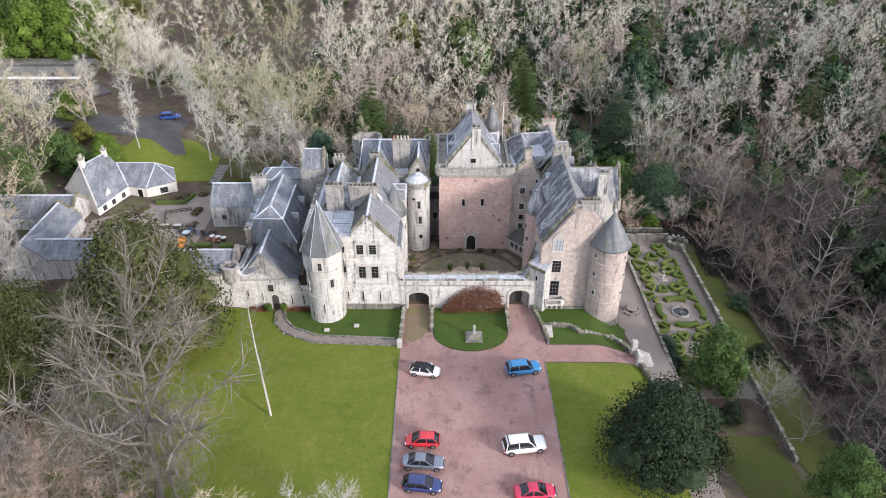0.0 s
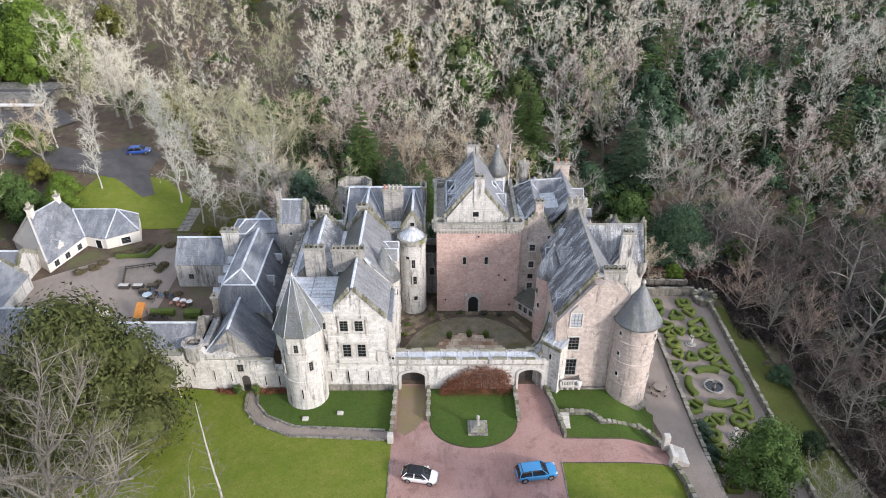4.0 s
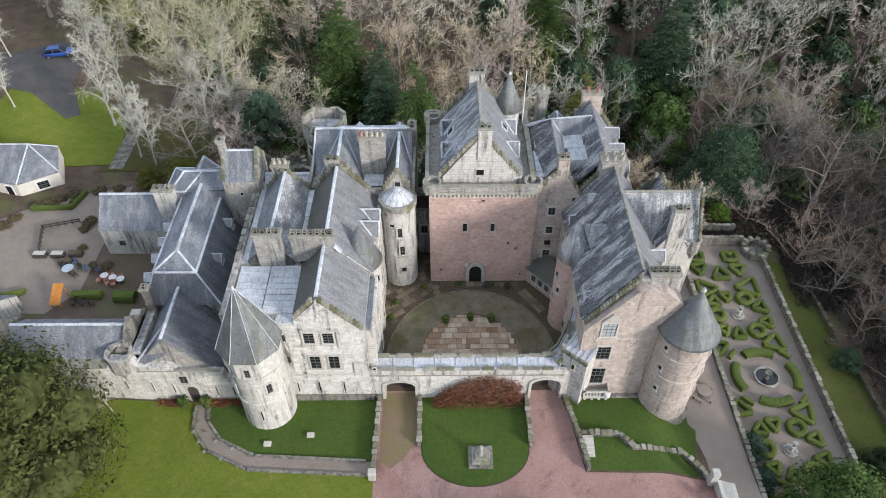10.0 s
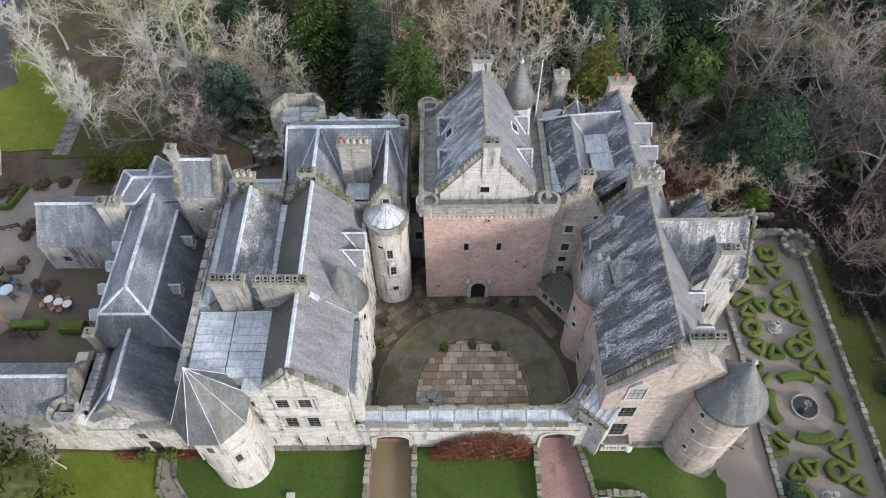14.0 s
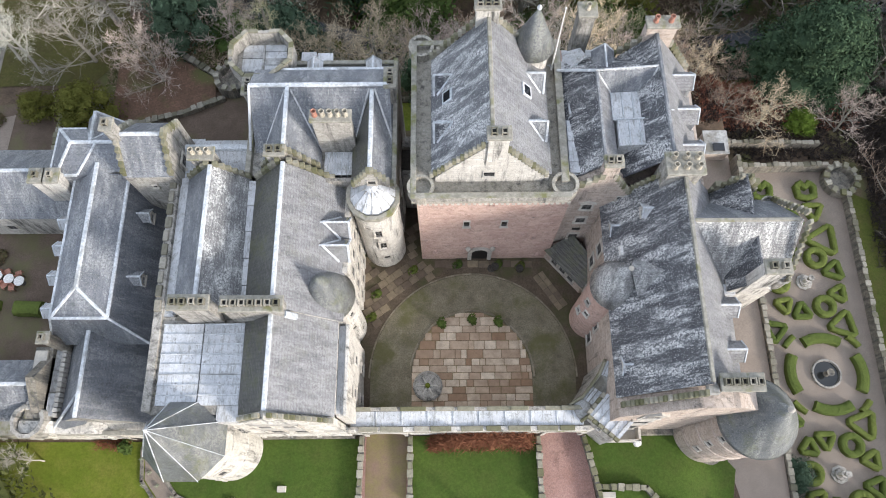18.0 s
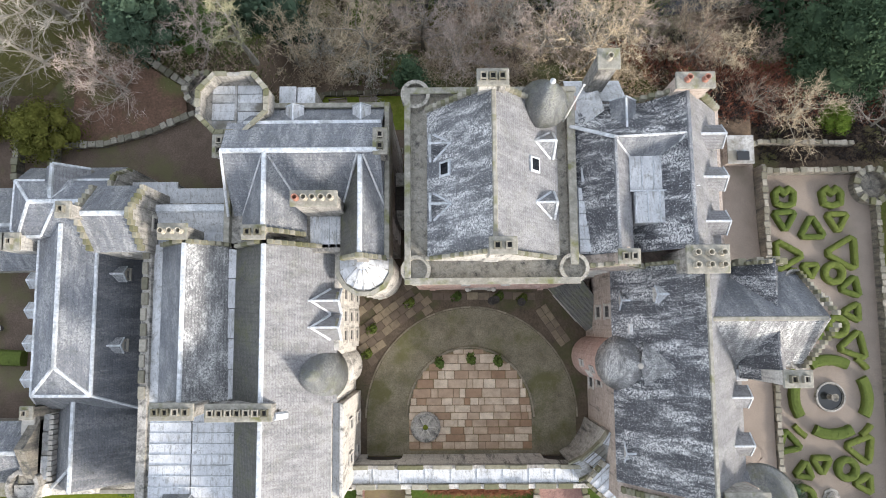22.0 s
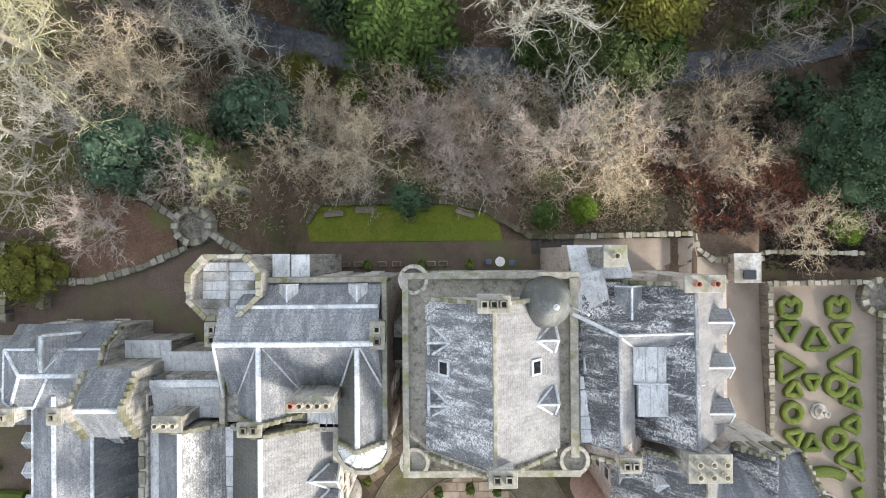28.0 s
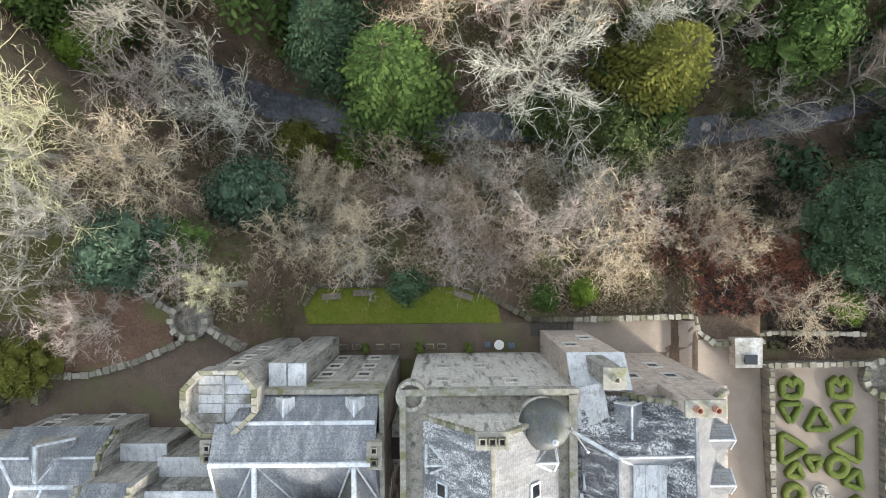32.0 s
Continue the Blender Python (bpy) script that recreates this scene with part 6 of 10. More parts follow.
part("coping", box(bmesh.new(), -28.4, -20.4, 79.66, 80.0, 5.0, 5.15, 0.03), M["coping"], bw)
for x, z, hh in ((-34.5, 1.6, 1.3), (-31.5, 1.8, 1.2), (-30.0, 2.2, 1.4), (-27.6, 1.8, 1.5), (-25.6, 1.5, 1.4), (-21.5, 0.9, 1.5), (-19.8, 0.9, 1.5)):
    window(bw, x, 79.75, z, 0.14, hh, 0, "slit", M["pale"])
window(bw, -24.3, 79.75, 3.1, 0.75, 1.15, 0, "sash")
AD = archpts(-24.35, -23.35, 1.9, 2.5)
part("door", prism(bmesh.new(), [(x, 79.70, max(z, 0.0)) for x, z in AD], (0, 0.06, 0)), M["wood_dark"], bw, "dark arched side door")
part("door_surround", prism(bmesh.new(), [(-23.85 + (x + 23.85) * 1.3, 79.67, max(z, 0) + (0.18 if z > 0 else 0)) for x, z in AD] + [(x, 79.67, max(z, 0)) for x, z in AD[::-1]], (0, 0.1, 0)), M["stonepiece"], bw)
part("bartizan", lathe(bmesh.new(), -29.8, 80.6, [(0.6, 3.6), (1.3, 5.0), (1.3, 7.0), (1.0, 7.0), (1.0, 6.2)], 10), M["grey"], bw, "broken bartizan on the wall")
lr = thing("low_range", (-35, 84, 3.6), "low slate-roofed outbuilding along the boundary wall", "building")
gable(lr, "x", 83.2, -41.0, -29.4, 7.9, 2.6, 2.0, 5.7, 6.2, M["slate_n"], M["slate_n"], 0, M["rubble"], (), 0.1)
part("end_gable", prism(bmesh.new(), [(-29.6, 81.0, 3), (-29.6, 85.6, 3), (-29.6, 85.4, 6.6), (-29.6, 83.6, 8.6), (-29.6, 81.2, 7.0)], (0.7, 0, 0)), M["rubble"], lr, "ragged rubble gable")
part("west_gable", prism(bmesh.new(), [(-41.4, 80.6, 3), (-41.4, 85.4, 3), (-41.4, 85.2, 6.9), (-41.4, 83.4, 8.4), (-41.4, 80.8, 6.7)], (0.7, 0, 0)), M["rubble"], lr)
chimney(lr, -28.2, 86.3, 5.0, 9.8, 0.7, 0.7, 1, M["rubble"], blocks=True)
rn = thing("ruined_bay", (-28.8, 83.5, 3.6), "ruined bay with lead gutter, stepped skew and rubble walls", "ruin")
part("wall", box(bmesh.new(), -30.3, -28.9, 80.8, 86.2, 3, 6.7, 0.06), M["rubble"], rn)
part("wall_top", box(bmesh.new(), -30.15, -29.15, 81.4, 85.9, 6.7, 6.95, 0.06), M["stonepiece"], rn, "pale broken wall head")
for q in range(3):
    part("lead_sheet", box(bmesh.new(), -28.95, -28.3, 81.0 + q * 1.75, 82.7 + q * 1.75, 6.0, 6.3 - 0.05 * q, 0.02), M["oldlead"] if q else M["lead"], rn)
for q in range(15):
    part("skew_stone", box(bmesh.new(), -28.3, -27.95, 80.9 + q * 0.38, 81.22 + q * 0.38, 5.0, 6.5 + 0.05 * (q % 2), 0.03), M["stonepiece"], rn)
ax = thing("annex", (-33.5, 99.6, 3.6), "small stone annex with a slate roof in the yard", "building")
gable(ax, "x", 99.75, -37.0, -28.9, 10.0, 3.0, 3.2, 7.4, 7.2, M["slate_n"], M["slate_n"], 2, M["pale"], (), 0.1)
chimney(ax, -29.6, 98.3, 6.0, 12.2, 1.0, 1.0, 1, M["pale"], blocks=True)
chimney(ax, -28.5, 98.3, 6.0, 12.2, 1.0, 1.0, 1, M["pale"], blocks=True)
part("shoulder", prism(bmesh.new(), [(-30.2, 97.86, 7), (-28.05, 97.86, 7), (-28.05, 97.86, 10.5), (-29.0, 97.86, 10.5)], (0, 0.86, 0)), M["pale"], ax)
window(ax, -35.0, 96.75, 5.0, 0.7, 0.8, 0, "sash")

# ---- courtyard paving and planting ----
cp = thing("court_paving", (3.6, 86, 0.3), "half-oval bed of worn red and buff flagstones with a stone kerb", "paving", kind="structure")


def flag_mesh(w, d, mat, hgt=0.07):
    key = ("flag", w, d, mat.name)
    if key not in CACHE:
        CACHE[key] = mesh_of(box(bmesh.new(), -w / 2, w / 2, -d / 2, d / 2, 0, hgt, 0.02), mat, "flagstone")
    return CACHE[key]


rng = random.Random(4)
y = 82.0
while y < 89.9:
    d = min(rng.choice((0.6, 0.7, 0.78)), 90.25 - y)
    half = 5.15 * math.sqrt(max(0.05, 1 - (max(0.0, y + d * 0.6 - 84.6) / 5.7) ** 2))
    x, x_end = 3.65 - half, 3.65 + half
    while x < x_end - 0.2:
        w = min(round(rng.choice((0.55, 0.8, 0.95, 1.1, 1.3, 1.5)) * rng.uniform(0.9, 1.1), 1), round(x_end - x, 1))
        if w > 0.15:
            piece("flagstone", flag_mesh(round(w - 0.045, 3), round(d - 0.045, 3), M["flag"]), pose(x + w / 2, y + d / 2, 0.35 + rng.uniform(0, 0.025), rng.uniform(-0.8, 0.8), rng.uniform(-0.8, 0.8), rng.uniform(-1.0, 1.0)), cp)
        x += max(w, 0.2)
    y += d
patch("paving_bed", [(-1.45, 81.9), (8.75, 81.9), (8.8, 84.6)] + arc(3.65, 84.6, 5.15, 0, 180, 24, 5.65) + [(-1.5, 84.6)], M["track"], 0.07, "mossy sand bed under the flagstones", "paving")
M["edging"] = per_object("court_edging_stone", (0.17, 0.15, 0.105), (0.30, 0.265, 0.20), 0.9, 4.0)
kerb = mesh_of(box(bmesh.new(), -0.5, 0.5, -0.08, 0.08, 0, 0.2, 0.02), M["edging"], "kerb_stone")
for q in range(18):
    a = radians(5 + q * 10)
    a2 = a + radians(5)
    x, y = 3.65 + 5.3 * math.cos(a), 84.6 + 5.8 * math.sin(a)
    x2, y2 = 3.65 + 5.3 * math.cos(a + 0.01), 84.6 + 5.8 * math.sin(a + 0.01)
    piece("kerb_stone", kerb, pose(x, y, 0.3, 0, 0, math.degrees(math.atan2(y2 - y, x2 - x))), cp)
# gravel ring and dark flags round the court edge
patch("gravel_ring", [(-5.0, 81.5), (12.4, 81.5)] + arc(3.75, 84.6, 8.75, 0, 180, 40, 9.1), M["court_ring"], 0.062, "pale gravel carriage ring round the paving", "courtyard")
cf = thing("court_edge_paving", (-3, 93, 0.3), "dark mossy flagstones along the courtyard walls", "paving", kind="structure")
ringstone = mesh_of(box(bmesh.new(), -0.42, 0.42, -0.07, 0.07, 0, 0.09, 0.015), M["edging"], "edging_stone")
for q in range(36):
    a = radians(2.5 + q * 5)
    x, y = 3.75 + 8.85 * math.cos(a), 84.6 + 9.2 * math.sin(a)
    if x < 12.6 and not (x > 11 and y > 92):
        piece("edging_stone", ringstone, pose(x, y, 0.3, 0, 0, math.degrees(math.atan2(9.2 * math.cos(a), -8.85 * math.sin(a)))), cf)
for j in range(-12, 13):
    for i in range(-14, 15):
        u, v = i * 0.82 + (j % 2) * 0.35, j * 0.66
        x, y = -4.0 + u * 0.809 - v * 0.588, 92.2 + u * 0.588 + v * 0.809
        ov = ((x - 3.75) / 9.3) ** 2 + (max(0, y - 84.6) / 9.65) ** 2
        if ov > 1.0 and -6.2 < x < 0.6 and 88.6 < y < 98.5 and (x + 7.2) ** 2 + (y - 89.0) ** 2 > 4.6 and (x + 3.9) ** 2 + (y - 96.35) ** 2 > 4.6 and not (x > -1.0 and y > 95.0) and not (x < -2.2 and y > 97.6) and rng.random() > 0.07:
            piece("flagstone", flag_mesh(0.79, 0.63, M["flag_dark"]), pose(x, y, 0.31 + rng.uniform(0.02, 0.05), 0, 0, 36 + rng.uniform(-2, 2)), cf)
for k in range(9):
    piece("flagstone", flag_mesh(0.95, 0.62, M["flag_dark"]), pose(1.0 + k * 0.98, 94.75 - 0.03 * (k % 3), 0.34, 0, 0, rng.uniform(-1.5, 1.5)), cf)
for k in range(5):
    for s in (0, 1):
        piece("flagstone", flag_mesh(0.72, 0.5, M["flag_dark"]), pose(9.7 + k * 0.42 + s * 0.45, 93.3 - k * 0.62 + s * 0.3, 0.35, 0, 0, -56 + rng.uniform(-2, 2)), cf)
well = thing("drain_cover", (5.6, 94.3, 0.3), "round iron drain ring set in the court flags", "drain cover")
part("ring", lathe(bmesh.new(), 5.6, 94.3, [(0.36, 0.4), (0.36, 0.46), (0.28, 0.46), (0.28, 0.42)], 20), M["wood_dark"], well)
tub_mats = {"leaf": per_object("clipped_leaf", (0.06, 0.10, 0.02), (0.13, 0.16, 0.03), 0.9, 8.0, bump=1.0)}


def bush_mesh(r, hgt, seed, mat, leaves=260, size=0.16):
    """A low clump of many small leaves over uneven lobes."""
    rg = random.Random(seed)
    V, F = [], []
    lobes = [(rg.uniform(-0.45, 0.45) * r, rg.uniform(-0.45, 0.45) * r, rg.uniform(0.35, 0.62) * hgt, rg.uniform(0.45, 0.7)) for _ in range(6)]
    for _ in range(leaves):
        lx, ly, lz, lr = rg.choice(lobes)
        u, v = rg.uniform(0, 2 * math.pi), rg.uniform(-0.7, 1)
        k = math.sqrt(1 - v * v)
        rr_ = rg.uniform(0.75, 1.08)
        p = Vector((lx + k * math.cos(u) * r * lr * rr_, ly + k * math.sin(u) * r * lr * rr_, max(0.02, lz + v * hgt * 0.45 * rr_)))
        n = len(V)
        a = Vector((rg.uniform(-1, 1), rg.uniform(-1, 1), rg.uniform(-0.6, 0.8))).normalized()
        b = a.cross(Vector((k * math.cos(u), k * math.sin(u), v + 0.3))).normalized()
        s = size * rg.uniform(0.6, 1.4)
        V += [p - a * s, p + b * s * 0.6, p + a * s, p - b * s * 0.6]
        F.append((n, n + 1, n + 2, n + 3))
    me = bpy.data.meshes.new("foliage")
    me.from_pydata(V, [], F)
    me.materials.append(mat)
    return me


leafy = bush_mesh(0.55, 0.9, 3, tub_mats["leaf"], 240, 0.13)
leafy_low = bush_mesh(0.8, 0.6, 5, tub_mats["leaf"], 240, 0.15)


def potted(x, y, z, s=1.0, nm="potted_shrub", me=None, tub=True):
    t = thing(nm, (x, y, z), "small clipped green shrub in a dark round tub" if tub else "low green clump growing at the wall foot", "shrub")
    o = new("foliage", me or leafy)
    o.parent = t
    o.scale = (s, s, s)
    o.location = (0, 0, 0.3 if tub else 0)
    if tub:
        bm = lathe(bmesh.new(), 0, 0, [(0.22, 0), (0.3, 0.36), (0.33, 0.36), (0.33, 0.4), (0.26, 0.4), (0.26, 0.32)], 14)
        p = part("tub", bm, M["wood_dark"])
        p.parent = t
    return t


for x, y in ((1.1, 89.2), (3.75, 89.5), (6.0, 89.3)):
    potted(x, y, 0.4, 0.9)
for x, y in ((2.6, 94.7), (6.2, 94.7), (-5.0, 89.9), (-4.6, 92.0), (-1.4, 94.2), (8.2, 94.5)):
    potted(x, y, 0.34, 0.62, "wall_shrub", leafy_low, False)
for x, y in ((8.1, 94.2), (5.9, 94.4)):
    b = thing("barrel_planter", (x, y, 0.34), "dark empty half-barrel planter", "planter")
    p = part("barrel", lathe(bmesh.new(), 0, 0, [(0.3, 0), (0.36, 0.25), (0.34, 0.5), (0.28, 0.5), (0.28, 0.38)], 16), M["wood_dark"])
    p.parent = b
# round stone table-like cover with star
cv = thing("round_stone_cover", (-0.1, 83.85, 0.35), "round grey carved stone basin with a star pattern", "basin")
part("rim", lathe(bmesh.new(), -0.1, 83.85, [(1.25, 0.3), (1.25, 0.75), (1.1, 0.85), (1.0, 0.78), (0.2, 0.8)], 32), M["grey"], cv)
for q in range(6):
    m = pose(-0.1, 83.85, 0.82, 0, 0, q * 60)
    bm = box(bmesh.new(), 0.1, 0.85, -0.06, 0.06, -0.02, 0.06, 0.02)
    bmesh.ops.transform(bm, matrix=m, verts=bm.verts[:])
    part("star_arm", bm, M["stonepiece"], cv)
part("boss", lathe(bmesh.new(), -0.1, 83.85, [(0.2, 0.75), (0.22, 0.95), (0.1, 1.05)], 12), M["lawn"], cv)

# ---- forecourt: monument, walls, climbing shrub, cars ----
mo = thing("stone_monument", (4.2, 73.3, 0), "weathered stone monument on three square steps in the lawn", "monument")
for k, (r, z) in enumerate(((1.15, 0.05), (0.85, 0.28), (0.55, 0.5))):
    part("step", box(bmesh.new(), 4.2 - r, 4.2 + r, 73.3 - r, 73.3 + r, z - 0.1, z + 0.24, 0.05), M["coping"] if k else M["rubble"], mo)
part("shaft", lathe(bmesh.new(), 4.2, 73.3, [(0.26, 0.7), (0.2, 1.0), (0.16, 1.7), (0.24, 1.8), (0.2, 2.05), (0.08, 2.2)], 8), M["grey"], mo)
lw = thing("forecourt_wall", (4, 77, 0), "low lichened stone walls beside the ramps and lawns", "wall")
wall_run(lw, [(-5.55, 79.7), (-5.75, 72.0)], 0.75, 0.34, M["rubble"], M["mossstone"])
wall_run(lw, [(-1.55, 79.7), (-1.55, 74.6)], 0.7, 0.34, M["rubble"], M["mossstone"])
wall_run(lw, [(9.0, 79.7), (9.05, 74.6)], 0.7, 0.34, M["rubble"], M["mossstone"])
wall_run(lw, [(12.75, 79.6), (13.7, 75.4), (14.15, 72.0)], 0.8, 0.34, M["rubble"], M["mossstone"])
wall_run(lw, [(14.0, 75.7), (17.6, 75.6), (18.7, 74.2), (23.6, 74.2), (25.3, 72.4), (25.5, 71.4)], 0.5, 0.4, M["rubble"], M["mossstone"])
for q in range(5):
    part("garden_step", box(bmesh.new(), 13.75, 15.0, 74.9 - q * 0.4, 75.3 - q * 0.4, -0.2, 0.62 - q * 0.12, 0.02), M["stonepiece"], lw)
wall_run(lw, [(25.6, 68.4), (26.3, 66.0), (26.9, 60.0)], 0.9, 0.4, M["rubble"], M["mossstone"])
for x, y in ((25.5, 71.2), (25.6, 68.5), (-5.8, 71.4)):
    part("gate_pier", box(bmesh.new(), x - 0.35, x + 0.35, y - 0.35, y + 0.35, -1, 1.2, 0.05), M["stonepiece"], lw)
for q in range(5):
    part("garden_step", box(bmesh.new(), 25.8 + q * 0.36, 26.16 + q * 0.36, 68.7, 71.0, -2, 0.0 - q * 0.17, 0.02), M["stonepiece"], lw)
pk = thing("path_kerb", (-14, 73, 0), "low white-speckled stone edging along the curving path", "kerb")
wall_run(pk, [(-5.8, 71.55), (-17.5, 72.2), (-21.6, 74.1), (-23.5, 76.4), (-23.75, 79.0)], 0.24, 0.26, M["rubble"])
wall_run(pk, [(-6.6, 73.0), (-17.0, 73.6), (-20.6, 75.3), (-22.2, 77.3), (-22.5, 79.0)], 0.24, 0.26, M["rubble"])
clump = bush_mesh(0.22, 0.25, 9, per_object("pale_flower", (0.42, 0.43, 0.36), (0.20, 0.24, 0.12), 0.9, 9), 110, 0.045)
for q in range(16):
    f = q / 15
    pts = [(-5.9, 71.5), (-17.5, 72.1), (-21.8, 74.0), (-23.7, 76.6)]
    k = min(2, int(f * 3))
    g = f * 3 - k
    t = thing("path_plant", (pts[k][0] + (pts[k + 1][0] - pts[k][0]) * g, pts[k][1] + (pts[k + 1][1] - pts[k][1]) * g + (1.5 if q % 2 else 0), 0.1), "small pale flowering clump beside the path", "plant", "path plants")
    o = new("foliage", clump)
    o.parent = t
ek = thing("lawn_edging", (0, 60, 0), "dark stone edging between lawn and drive", "kerb")
for side in (-5.72, 13.25):
    for q in range(40):
        part_me = CACHE.setdefault("edge", mesh_of(box(bmesh.new(), -0.07, 0.07, -0.46, 0.46, -0.1, 0.12, 0.02), M["rubble"], "edging_stone"))
        piece("edging_stone", part_me, pose(side, 31 + q * 0.95, 0.0), ek)
for k in range(2):
    t = thing("lawn_slab", ((-16.0, -12.0)[k], 74.8 + k * 0.9, 0), "small stone slab set in the lawn", "stone")
    part("slab_top", box(bmesh.new(), t.location.x - 0.35, t.location.x + 0.35, t.location.y - 0.25, t.location.y + 0.25, 0, 0.3, 0.03), M["stonepiece"], t)


def climber(name, x0, x1, y0, y1, z1, n, mat, label, seed=2):
    """A twiggy shrub trained on a wall."""
    rg = random.Random(seed)
    V, F = [], []
    for _ in range(n):
        u = rg.random()
        cx = (x0 + x1) / 2
        x = x0 + (x1 - x0) * u
        top = z1 * (1 - (abs(x - cx - 1) / (x1 - x0) * 1.5) ** 2) * rg.uniform(0.75, 1.05)
        z = rg.uniform(0, max(0.4, top))
        y = y1 - rg.uniform(0, 1) * (y1 - y0) * (1 - 0.5 * z / z1)
        d = Vector((rg.uniform(-1, 1), rg.uniform(-0.8, 0.3), rg.uniform(-0.2, 1.1))).normalized() * rg.uniform(0.3, 0.8)
        s = Vector((rg.uniform(-1, 1), rg.uniform(-1, 1), rg.uniform(-1, 1))).normalized() * 0.035
        p = Vector((x, y, z))
        k = len(V)
        V += [p - s, p + s, p + d]
        F.append((k, k + 1, k + 2))
    me = bpy.data.meshes.new("twig_mass")
    me.from_pydata(V, [], F)
    me.materials.append(mat)
    t = thing(name, ((x0 + x1) / 2, y1, 0), label, "shrub")
    o = new("twig_mass", me)
    under(o, t)
    bm = bmesh.new()
    for q in range(5):
        x = x0 + (x1 - x0) * (0.3 + 0.1 * q)
        cyl(bm, x, y1 - 0.25, 0.06, -0.1, 0.03, z1 * 0.7, 6)
    part("stems", bm, M["wood_dark"], t)
    return t


M["redtwig"] = per_object("red_brown_twig", (0.17, 0.065, 0.035), (0.25, 0.11, 0.06), 0.9, 4.0, True)
climber("wall_shrub", 0.0, 8.4, 78.5, 79.85, 4.3, 5200, M["redtwig"], "red-brown leafless climber spread over the pale wall")
climber("flower_border", -27.5, -24.8, 78.8, 79.7, 0.5, 500, M["redtwig"], "low russet border plants at the wall foot", 5)
climber("flower_border", -22.6, -19.0, 78.8, 79.7, 0.5, 600, M["redtwig"], "low russet border plants at the wall foot", 6)
for x in (-24.9, -22.7):
    potted(x, 79.1, 0.3, 1.2, "door_shrub", leafy, False)

# cars
M["tyre"] = plain("tyre_rubber", (0.015, 0.015, 0.016), (0.03, 0.03, 0.03), 6, 0.9)
M["rim"] = plain("alloy", (0.35, 0.35, 0.36), (0.5, 0.5, 0.5), 6, 0.35, 0.1, metal=0.8)
M["lamp_red"] = plain("tail_lamp", (0.35, 0.02, 0.02), (0.45, 0.03, 0.03), 6, 0.3)
M["lamp_clear"] = plain("head_lamp", (0.55, 0.56, 0.58), (0.7, 0.7, 0.7), 6, 0.2)


def paint(name, col, metal=0.0):
    n = Nodes(name)
    n.b.inputs["Coat Weight"].default_value = 0.8
    n.b.inputs["Coat Roughness"].default_value = 0.08
    tone = n.mix(n.ramp(n.noise(2.0, 4), [(0.4, 0.0), (0.8, 0.25)]), col, tuple(c * 0.7 + 0.02 for c in col))
    return n.done(tone, 0.35, metal=metal, spec=0.5)


